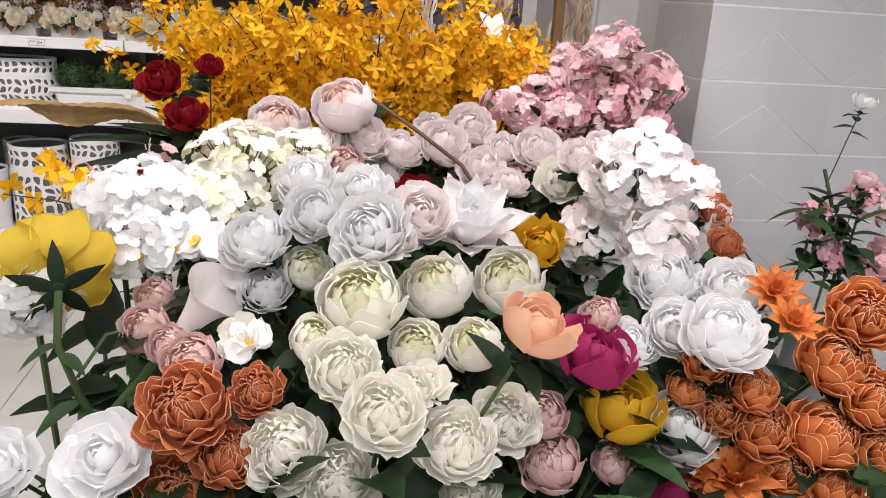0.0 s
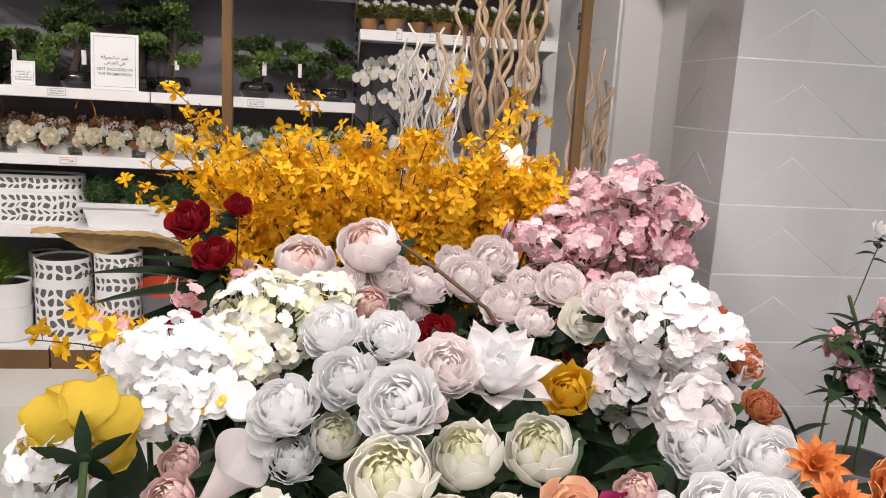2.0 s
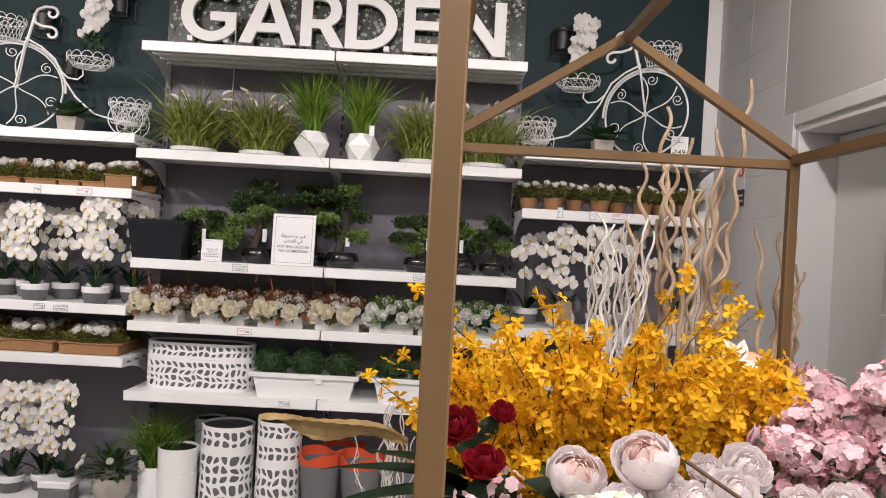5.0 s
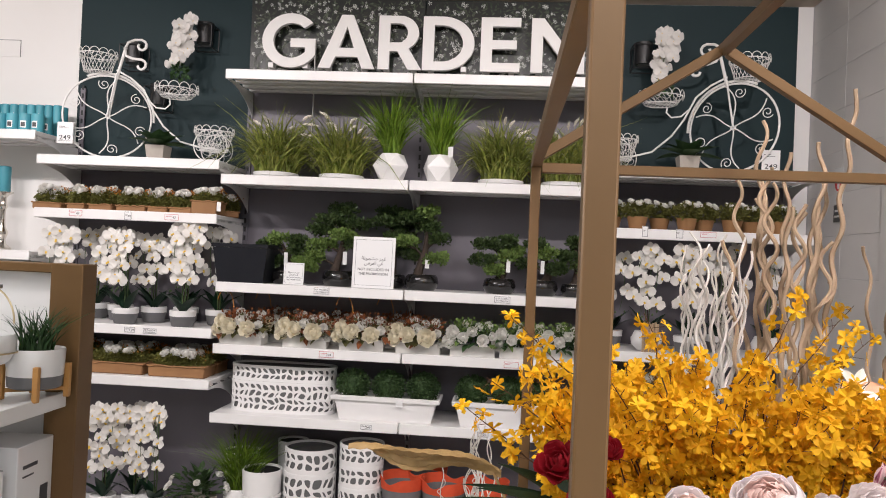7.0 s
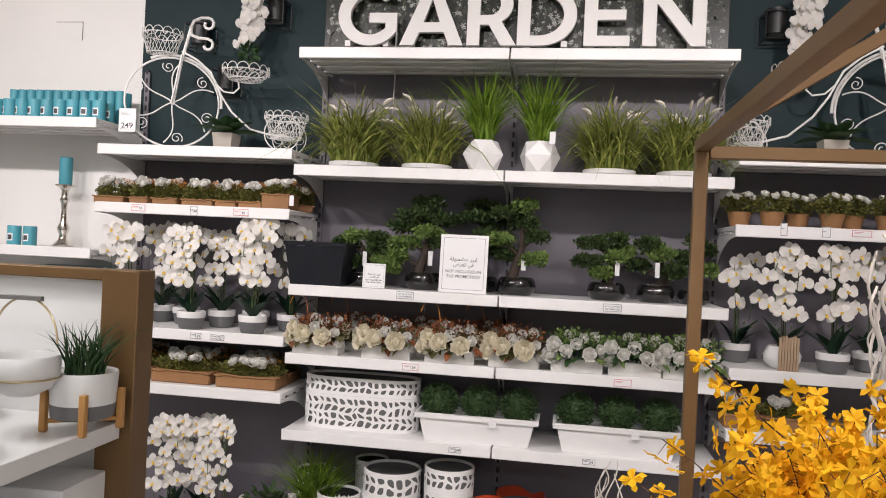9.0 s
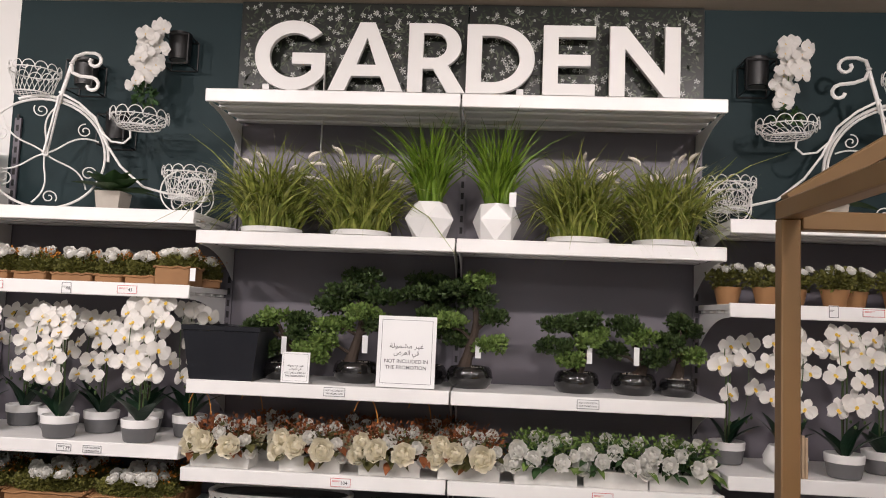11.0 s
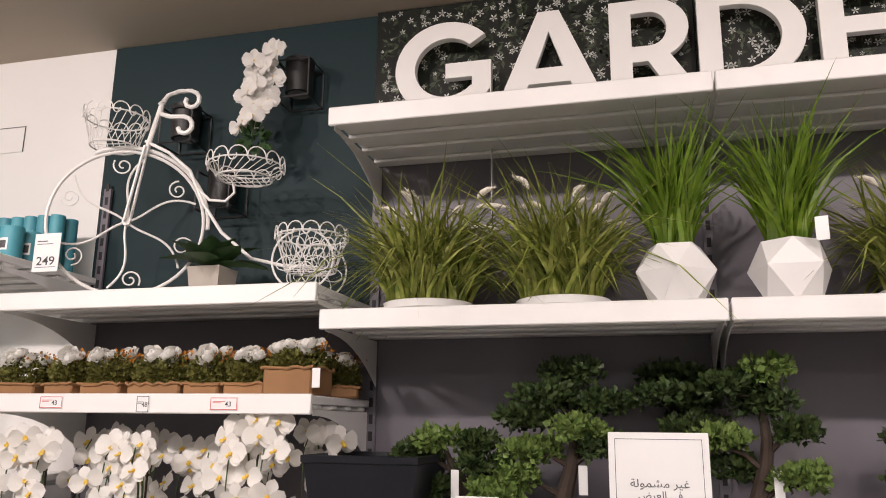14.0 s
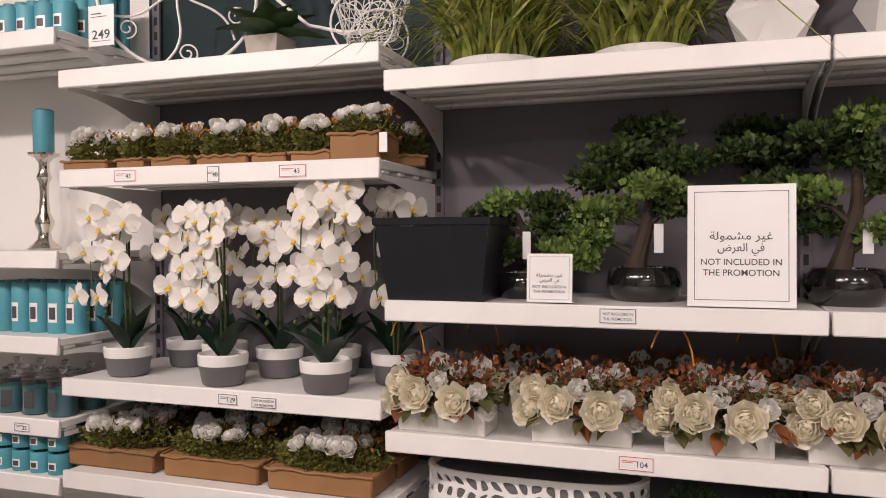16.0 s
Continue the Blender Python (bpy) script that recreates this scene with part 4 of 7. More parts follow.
# ---- perforated planters ----
def lattice(root, outline, z0, z1, cols, rows, seed, material=CERAMIC):
    """A pierced wall round a closed outline: each cell of a jittered net has a rounded hole, with a dark liner behind."""
    rnd = random.Random(seed)
    pts = {}
    for i in range(cols):
        for j in range(rows + 1):
            ji = 0.38 if 0 < j < rows else 0.0
            pts[(i, j)] = (i + rnd.uniform(-0.36, 0.36) + (0.5 if j % 2 else 0), j + rnd.uniform(-ji, ji))
    gp = Geo()

    def at(u, w, inset=0.0):
        x, y = outline(u / cols)
        return (x * (1 - inset), y * (1 - inset), z0 + (z1 - z0) * w / rows)

    for i in range(cols):
        for j in range(rows):
            c = [pts[(i, j)], pts[((i + 1) % cols, j)], pts[((i + 1) % cols, j + 1)], pts[(i, j + 1)]]
            c = [(u + (cols if (n in (1, 2) and i + 1 == cols) else 0), w) for n, (u, w) in enumerate(c)]
            edge = []
            for n in range(4):
                a, b = c[n], c[(n + 1) % 4]
                edge += [(a[0] + (b[0] - a[0]) * k / 3, a[1] + (b[1] - a[1]) * k / 3) for k in range(3)]
            cx, cy = sum(p[0] for p in edge) / 12, sum(p[1] for p in edge) / 12
            k = rnd.uniform(0.62, 0.76)
            hole = []
            for n in range(12):
                p, q, r2 = edge[n - 1], edge[n], edge[(n + 1) % 12]
                sx, sy = (p[0] + q[0] * 2 + r2[0]) / 4, (p[1] + q[1] * 2 + r2[1]) / 4
                hole.append((cx + (sx - cx) * k, cy + (sy - cy) * k))
            vs = [at(*p) for p in edge] + [at(*p) for p in hole] + [at(*p, 0.022) for p in hole]
            gp.add(vs, [(n, (n + 1) % 12, 12 + (n + 1) % 12, 12 + n) for n in range(12)] + [(12 + n, 12 + (n + 1) % 12, 24 + (n + 1) % 12, 24 + n) for n in range(12)])
    ob = part("pierced_wall", gp, material, root, "white pierced lattice wall")
    bm = bmesh.new()
    bm.from_mesh(ob.data)
    bmesh.ops.remove_doubles(bm, verts=bm.verts, dist=0.0002)
    bm.to_mesh(ob.data)
    bm.free()
    return ob


LINER = mat("grey_liner", (0.13, 0.13, 0.13), 0.7, second=(0.10, 0.10, 0.10), scale=10, bump=0.1)


def pierced_pot(m, r, heights, seed, label):
    root = thing("pierced_planter", m, label, "planter", "pierced planters")
    z = 0.0
    for k, h in enumerate(heights):
        rr = r * (1 - 0.012 * (k % 2))
        lattice(root, lambda u, rr=rr: (rr * math.cos(6.2832 * u), rr * math.sin(6.2832 * u)), z + 0.018, z + h - 0.016, 19, max(2, round(h / 0.056)), seed + k)
        part("rim", Geo().lathe([(rr * 0.96, z + h - 0.016), (rr * 1.0, z + h - 0.016), (rr * 1.012, z + h - 0.008), (rr, z + h), (rr * 0.94, z + h), (rr * 0.93, z + h - 0.02)], 40), CERAMIC, root)
        part("foot_ring", Geo().lathe([(rr * 0.92, z), (rr * 0.985, z), (rr * 1.0, z + 0.006), (rr, z + 0.018), (rr * 0.95, z + 0.018)], 40), CERAMIC, root)
        part("liner", Geo().lathe([(rr * 0.0, z + 0.004), (rr * 0.955, z + 0.004), (rr * 0.955, z + h - 0.012), (rr * 0.93, z + h - 0.012), (rr * 0.92, z + h * 0.75), (0, z + h * 0.75)], 40), LINER, root, "dark grey liner")
        z += h
    return root


BASE = 0.1228
pierced_pot(pose(-1.47, 4.36, BASE), 0.14, (0.30, 0.125), 301, "two stacked white pierced planters with dark liners")
pierced_pot(pose(-1.19, 4.34, BASE), 0.118, (0.245, 0.115, 0.105), 311, "three stacked white pierced planters with dark liners")
oval = thing("pierced_trough", pose(-1.645, 4.40, 0.7205), "two stacked long oval white pierced planters with dark liners", "planter", "pierced planters")


def oval_arc(steps=720, sx=0.285, sy=0.105):
    """A rounded oblong outline and the length run along it."""
    pts, run = [], [0.0]
    for i in range(steps + 1):
        c, s = math.cos(6.2832 * i / steps), math.sin(6.2832 * i / steps)
        pts.append((sx * math.copysign(abs(c) ** 0.55, c), sy * math.copysign(abs(s) ** 0.8, s)))
        if i:
            run.append(run[-1] + math.dist(pts[-1], pts[-2]))
    return pts, run


OVAL_POINTS, OVAL_RUN = oval_arc()


def oval_line(u):
    """The outline's point after the share u of its length."""
    want = (u % 1.0) * OVAL_RUN[-1]
    k = min(max(bisect_at(OVAL_RUN, want), 1), len(OVAL_RUN) - 1)
    f = (want - OVAL_RUN[k - 1]) / max(OVAL_RUN[k] - OVAL_RUN[k - 1], 1e-9)
    a, b = OVAL_POINTS[k - 1], OVAL_POINTS[k]
    return (a[0] + (b[0] - a[0]) * f, a[1] + (b[1] - a[1]) * f)


def bisect_at(row, want):
    lo, hi = 0, len(row)
    while lo < hi:
        mid = (lo + hi) // 2
        lo, hi = (mid + 1, hi) if row[mid] < want else (lo, mid)
    return lo


for z, h, seed in ((0.0, 0.165, 331), (0.1655, 0.085, 332)):
    lattice(oval, oval_line, z + 0.012, z + h - 0.01, 40, max(2, round(h / 0.045)), seed)
    for nm, za, zb, k, material in (("rim", z + h - 0.01, z + h, 1.008, CERAMIC), ("foot_ring", z, z + 0.012, 1.0, CERAMIC), ("liner", z + 0.004, z + h - 0.012, 0.955, LINER)):
        gp = Geo()
        n = 64
        vs = []
        for kk, zz in ((k, za), (k, zb), (k * 0.94, zb), (k * 0.93, za)):
            vs += [(*[c * kk for c in oval_line(i / n)], zz) for i in range(n)]
        gp.add(vs, [(q * n + i, q * n + (i + 1) % n, (q + 1) % 4 * n + (i + 1) % n, (q + 1) % 4 * n + i) for q in range(4) for i in range(n)])
        if nm == "liner":
            gp.add([(*[c * 0.92 for c in oval_line(i / n)], zb - 0.02) for i in range(n)], [tuple(range(n))])
        part(nm, gp, material, oval)


# ---- boxwood balls in white troughs ----
def trough(m, seed):
    rnd = random.Random(seed)
    root = thing("boxwood_trough", m, "white trough planter with three clipped boxwood balls", "planter", "boxwood troughs")
    gp = Geo()
    vs, fs = [], []
    for hx, hy, z in ((0.24, 0.075, 0), (0.265, 0.088, 0.105), (0.285, 0.10, 0.106), (0.287, 0.102, 0.128), (0.275, 0.092, 0.13), (0.26, 0.08, 0.10)):
        vs += [(-hx, -hy, z), (hx, -hy, z), (hx, hy, z), (-hx, hy, z)]
    fs = [(3, 2, 1, 0)] + [(4 * k + i, 4 * k + (i + 1) % 4, 4 * k + 4 + (i + 1) % 4, 4 * k + 4 + i) for k in range(5) for i in range(4)] + [(20, 21, 22, 23)]
    part("box", gp.add(vs, fs), CERAMIC, root, "white plastic trough", False)
    for x in (-0.185, 0.005, 0.19):
        gb = Geo()
        tuft(gb, rnd, 1500, 0.083, 0.083, 0.075, 0.013, (x, 0, 0.175), 0.1, 0.75)
        gb.geo(Geo().lathe([(0, -0.062), (0.05, -0.045), (0.066, 0), (0.05, 0.045), (0, 0.062)], 12, Matrix.Translation((x, 0, 0.175))))
        part("boxwood_ball", gb, BOXWOOD, root, "clipped green boxwood ball")
    part("price_tag", Geo().box((0.06, -0.1045, 0.085), (0.095, -0.1025, 0.118), 0.0004), CARD, root)
    return root


trough(pose(-1.065, 4.33, 0.7205), 401)
trough(pose(-0.43, 4.33, 0.7205), 402)


# ---- orchids ----
def orchid_flower(seed, size=0.04):
    """White petals and a yellow lip, facing +z."""
    w, y = Geo(), Geo()
    rnd = random.Random(seed)
    for a, l, wd, cup in ((90, 1.0, 0.72, 0.1), (215, 0.95, 0.62, 0.1), (325, 0.95, 0.62, 0.1), (5, 1.05, 1.15, 0.25), (175, 1.05, 1.15, 0.25)):
        w.geo(petal(size * l, size * wd, cup + rnd.uniform(-0.08, 0.1), 0.25, 0, 0.03, seed + a, 4, 4), pose(0, 0, 0.001 * (a % 3), 0, rnd.uniform(-10, 10), a + rnd.uniform(-6, 6)))
    y.geo(petal(size * 0.36, size * 0.30, 0.9, 0.1, 0, 0.05, seed, 3, 3), pose(0, 0, size * 0.04, 0, -25, 270))
    y.geo(Geo().lathe([(0, 0), (size * 0.13, size * 0.05), (size * 0.12, size * 0.13), (0, size * 0.18)], 8))
    return w, y


ORCHIDS = [orchid_flower(k) for k in range(4)]


def orchid_pot(root, r, h):
    part("pot", Geo().lathe([(0, 0.002), (r * 0.78, 0.002), (r * 0.84, 0.006), (r * 0.98, h * 0.64), (r * 0.985, h * 0.645)], 32), GREYCERAMIC, root, "grey ceramic pot")
    part("pot_band", Geo().lathe([(r * 0.986, h * 0.646), (r * 1.0, h * 0.65), (r * 1.03, h * 0.97), (r * 1.0, h), (r * 0.95, h), (r * 0.93, h * 0.88), (0, h * 0.88)], 32), CERAMIC, root, "white glazed rim band")


def orchid(m, seed, height=0.46, flowers=20, white_pot=False, label="white moth orchid in a grey pot with a white rim", lean=0.0, size=0.043):
    rnd = random.Random(seed)
    root = thing("orchid", m, label, "orchid", "white orchids")
    r, h = 0.068, 0.088
    if white_pot:
        part("pot", Geo().lathe([(0, 0.002), (0.045, 0.002), (0.075, 0.03), (0.08, 0.06), (0.06, 0.1), (0.055, 0.1), (0.05, 0.09), (0, 0.088)], 32), CERAMIC, root, "round white ceramic pot")
    else:
        orchid_pot(root, r, h)
    for k in range(5):
        a = rnd.uniform(0, 6.28) if k > 1 else (-0.4 + k * 3.6)
        up = rnd.uniform(0.9, 1.35)
        mm = Matrix.Translation((0.012 * math.cos(a), 0.012 * math.sin(a), h * 0.85)) @ Matrix.Rotation(a, 4, "Z") @ Matrix.Rotation(-up, 4, "Y")
        part("leaf", leaf(rnd.uniform(0.12, 0.17), 0.055, 0.12, 0.35, 8, 4), ORCHIDLEAF, root, "thick dark green leaf").matrix_basis = mm
    gw, gy, gs = Geo(), Geo(), Geo()
    per = int(flowers * 0.38)
    for s in range(2):
        side = (-0.55, 0.7)[s]
        top = height * rnd.uniform(0.92, 1.0)
        path = [Vector((0.008 * side, 0, h * 0.85)), Vector((0.014 * side, 0.0, top * 0.4)), Vector((0.012 * side + lean * 0.3, -0.005, top * 0.75)), Vector((0.03 * side + lean * 0.6, -0.02, top * 0.95)), Vector((0.055 * side + lean, -0.05, top)), Vector((0.075 * side + lean, -0.075, top * 0.90)), Vector((0.07 * side + lean, -0.09, top * 0.72)), Vector((0.055 * side + lean, -0.095, top * 0.52)), Vector((0.04 * side + lean, -0.095, top * 0.42))]
        gs.tube(path, [0.0035, 0.0033, 0.003, 0.0026, 0.0022, 0.002, 0.0017, 0.0014, 0.001], 6)
        for k in range(per):
            u = 2.6 + 5.3 * (k + rnd.uniform(-0.2, 0.2)) / per
            i = min(7, max(0, int(u)))
            p = path[i].lerp(path[i + 1], u - i) + Vector(((0.024 if k % 2 else -0.024) + rnd.uniform(-0.014, 0.014), rnd.uniform(-0.028, 0.012), rnd.uniform(-0.012, 0.012)))
            d = Vector((rnd.uniform(-0.7, 0.7), -1, rnd.uniform(-0.25, 0.45)))
            mm = Matrix.Translation(p) @ d.to_track_quat("Z", "Y").to_matrix().to_4x4() @ Matrix.Rotation(rnd.uniform(-0.4, 0.4), 4, "Z") @ Matrix.Scale(size / 0.04 * rnd.uniform(0.92, 1.14), 4)
            w, y = ORCHIDS[rnd.randrange(4)]
            gw.geo(w, mm)
            gy.geo(y, mm)
        for k in range(2):
            p = path[8] + Vector((rnd.uniform(-0.03, 0.03), rnd.uniform(-0.02, 0.02), -0.02 * k - 0.005))
            gs.lathe([(0, -0.008), (0.005, -0.003), (0.005, 0.003), (0, 0.008)], 6, Matrix.Translation(p))
    part("stem", gs, STEM, root, "arching green flower stems")
    tagged(part("blossom", gw, ORCHIDWHITE, root, "white orchid petals"), kind="stuff")
    tagged(part("blossom_lip", gy, ORCHIDLIP, root, "yellow orchid lips"), kind="stuff")
    part("stake", Geo().tube([(0, 0.008, h * 0.8), (0, 0.008, height * 0.8)], 0.003, 6), BARK, root)
    return root


LS3 = 1.1575
for k, (x, y, hgt, fl, ln) in enumerate(((-2.865, 4.32, 0.50, 20, -0.02), (-2.505, 4.28, 0.52, 28, -0.03), (-2.18, 4.27, 0.54, 28, 0.01), (-2.63, 4.47, 0.52, 20, 0.0), (-2.42, 4.44, 0.50, 20, 0.02), (-2.05, 4.44, 0.52, 22, 0.0), (-2.26, 4.50, 0.50, 16, 0.0), (-2.80, 4.52, 0.50, 16, 0.0))):
    orchid(pose(x, y, LS3, 0, 0, (6, -8, 4, 14, -12, 9, 0, 5)[k]), 500 + k, hgt, fl, lean=ln)
for k, (x, y, wp) in enumerate(((0.27, 4.33, True), (0.47, 4.30, False), (0.10, 4.48, False), (0.66, 4.42, False), (0.88, 4.34, True))):
    orchid(pose(x, y, 1.1535, 0, 0, 10 * k - 15), 520 + k, (0.52, 0.55, 0.48, 0.55, 0.52)[k], (22, 24, 12, 12, 14)[k], wp, "white moth orchid in a round white pot" if wp else "white moth orchid in a grey pot with a white rim")
for k, (x, y, s) in enumerate(((-2.30, 4.30, 1.0), (-2.47, 4.42, 1.0), (-2.62, 4.36, 1.0))):
    orchid(pose(x, y, BASE, 0, 0, 12 * k - 10), 530 + k, 0.60, 30, size=0.042)


# ---- moss boxes with roses ----
def moss_box(m, seed, w=0.075, d=0.07, h=0.036, tall=0.085, roses=4, long_box=False):
    rnd = random.Random(seed)
    root = thing("moss_box", m, "kraft paper box of green moss topped with white silk roses", "flower box", "moss boxes")
    gp = Geo()
    gp.box((-w, -d, 0), (w, d, h), 0.006)
    n = 40
    rim = [(max(-w, min(w, 1.5 * w * math.cos(6.2832 * i / n))) * (1.02 + 0.03 * rnd.random()), max(-d, min(d, 1.5 * d * math.sin(6.2832 * i / n))) * (1.02 + 0.03 * rnd.random()), h - 0.004 + rnd.uniform(-0.004, 0.005)) for i in range(n + 1)]
    rim[-1] = rim[0]
    gp.tube(rim, 0.0042, 6)
    part("box", gp, KRAFT, root, "brown kraft paper box with a rolled rim")
    gm = Geo()
    tuft(gm, rnd, 1300 if not long_box else 2600, w * 1.06, d * 1.06, tall * 0.62, 0.0125, (0, 0, h + tall * 0.35), 0.4, 0.55)
    gm.box((-w * 0.7, -d * 0.62, h * 0.8), (w * 0.7, d * 0.7, h + tall * 0.22), 0.012)
    tuft(gm, rnd, 500 if not long_box else 1200, w * 1.0, d * 1.0, tall * 0.3, 0.011, (0, 0, h + tall * 0.12), 0.5, 0.7)
    tagged(part("moss", gm, MOSS, root), kind="stuff")
    tops = [(rnd.uniform(-w * 0.6, w * 0.6), -d * 0.55 + rnd.uniform(-0.012, 0.012)) for _ in range(roses)] + [(rnd.uniform(-w * 0.7, w * 0.7), rnd.uniform(0, d * 0.7)) for _ in range(roses)]
    for k, (x, y) in enumerate(tops):
        mm = Matrix.Translation((x, y, h + tall * rnd.uniform(0.78, 0.98))) @ Matrix.Rotation(rnd.uniform(0.2, 1.3), 4, "X") @ Matrix.Rotation(rnd.uniform(-0.6, 0.6), 4, "Y") @ Matrix.Rotation(rnd.uniform(0, 6), 4, "Z") @ Matrix.Scale(rnd.uniform(0.018, 0.025), 4)
        part("rose", small_rose(seed * 7 + k), ROSEWHITE, root).matrix_basis = mm
    gb = Geo()
    tuft(gb, rnd, 130, w * 0.9, d * 0.9, tall * 0.25, 0.012, (w * 0.35, d * 0.2, h + tall * 0.85), 0.6, 0.2)
    tagged(part("berry_mass", gb, BERRY, root), kind="stuff")
    return root


BERRY = leaf_mat("orange_berry", (0.48, 0.17, 0.025), (0.6, 0.3, 0.06))
for k, (x, w) in enumerate(((-2.985, 0.085), (-2.815, 0.055), (-2.68, 0.07), (-2.51, 0.085), (-2.355, 0.06), (-2.23, 0.065))):
    moss_box(pose(x + 0.005, 4.33, 1.7605, 0, 0, (3, -4, 2, 5, -3, 2)[k]), 600 + k, w * 0.93, 0.06)
tallbox = moss_box(pose(-2.082, 4.31, 1.7605), 610, 0.07, 0.07, 0.075, 0.06)
part("price_tag", Geo().box((0.073, -0.074, 0.02), (0.095, -0.072, 0.07), 0.0004), CARD, tallbox, "white hanging price tag")
for k, x in enumerate((-2.95, -2.78, -2.6, -2.42, -2.24, -2.06)):
    moss_box(pose(x, 4.50, 1.7605, 0, 0, 4 * k), 620 + k, 0.075, 0.065)
for k, (x, y) in enumerate(((-2.885, 4.34), (-2.54, 4.34), (-2.195, 4.33), (-2.885, 4.52), (-2.54, 4.52), (-2.195, 4.52))):
    moss_box(pose(x, y, 0.8875), 640 + k, 0.155, 0.08, 0.062, 0.072, 8, True)


def rose_pot(m, seed):
    rnd = random.Random(seed)
    root = thing("potted_roses", m, "small kraft pot of green leaves and white roses", "potted flowers", "small pots on the end shelf")
    part("pot", Geo().lathe([(0, 0.001), (0.038, 0.001), (0.052, 0.065), (0.054, 0.07), (0.046, 0.07), (0, 0.06)], 20), KRAFT, root, "kraft paper pot")
    gl = Geo()
    tuft(gl, rnd, 620, 0.082, 0.07, 0.045, 0.016, (0, 0, 0.105), 0.3, 0.35)
    tagged(part("leaves", gl, MOSS, root), kind="stuff")
    for k in range(6):
        a = k * 1.05
        mm = Matrix.Translation((0.05 * math.cos(a), -0.02 + 0.04 * math.sin(a), 0.135 + 0.012 * (k % 2))) @ Matrix.Rotation(0.6, 4, "X") @ Matrix.Scale(0.016, 4)
        part("rose", small_rose(seed * 9 + k), ROSEWHITE, root).matrix_basis = mm
    return root


for k, x in enumerate((0.08, 0.20, 0.33, 0.45, 0.56, 0.68, 0.80, 0.92)):
    rose_pot(pose(x, 4.33 + 0.09 * (k % 2 == 0), 1.7725, 0, 0, 20 * k), 660 + k)
for k, x in enumerate((0.10, 0.28)):
    moss_box(pose(x, 4.32, 0.8875), 670 + k, 0.08, 0.07, 0.06, 0.07)


# ---- wrought iron bicycle planters ----
def scroll(cx, cz, r, a0, turns=1.4, n=22, sgn=1):
    return [(cx + r * (1 - 0.8 * i / n) * math.cos(a0 + sgn * turns * 6.2832 * i / n), 0, cz + r * (1 - 0.8 * i / n) * math.sin(a0 + sgn * turns * 6.2832 * i / n)) for i in range(n + 1)]


def basket(parent, cx, cz, r0, r1, h, y0=0.0, n=13):
    """An open basket: two rings, slanting wires, and a scalloped edge of loops with curled ends."""
    holder = new("basket")
    holder.parent = parent
    holder.location = (cx, y0, cz)
    for rr, z in ((r0, 0.0), (r1, h)):
        part("ring", Geo().tube([(rr * math.cos(6.2832 * i / 24), rr * math.sin(6.2832 * i / 24), z) for i in range(25)], 0.0028, 6), WHITEMETAL, holder)
    gw = Geo()
    for i in range(n * 2):
        a, b = 6.2832 * i / (n * 2), 6.2832 * (i + 1.7) / (n * 2)
        gw.tube([(r0 * math.cos(a), r0 * math.sin(a), 0), (r1 * math.cos(b), r1 * math.sin(b), h)], 0.0016, 5)
    for i in range(5):
        yy = -r0 + 2 * r0 * (i + 0.5) / 5
        half = math.sqrt(max(0, r0 * r0 - yy * yy))
        gw.tube([(-half, yy, 0), (half, yy, 0)], 0.0015, 5)
    tagged(part("basket_wirework", gw, WHITEMETAL, holder), kind="stuff")
    ge = Geo()
    for i in range(n):
        a = 6.2832 * i / n
        w = 3.1416 * r1 / n
        loop = [(w * math.cos(t), 0, w * 1.1 * math.sin(t)) for t in [3.14 * q / 8 for q in range(9)]] + [(-w + w * 0.45 * (1 - math.cos(t)), 0, -w * 0.5 * math.sin(t)) for t in [0.5, 1.2, 2.0, 2.8, 3.6]]
        ge.tube(loop, 0.0023, 5, Matrix.Translation((r1 * math.cos(a), r1 * math.sin(a), h)) @ Matrix.Rotation(a + 1.5708, 4, "Z"))
    tagged(part("scalloped_edge", ge, WHITEMETAL, holder), kind="stuff")
    return holder


STEER = 18


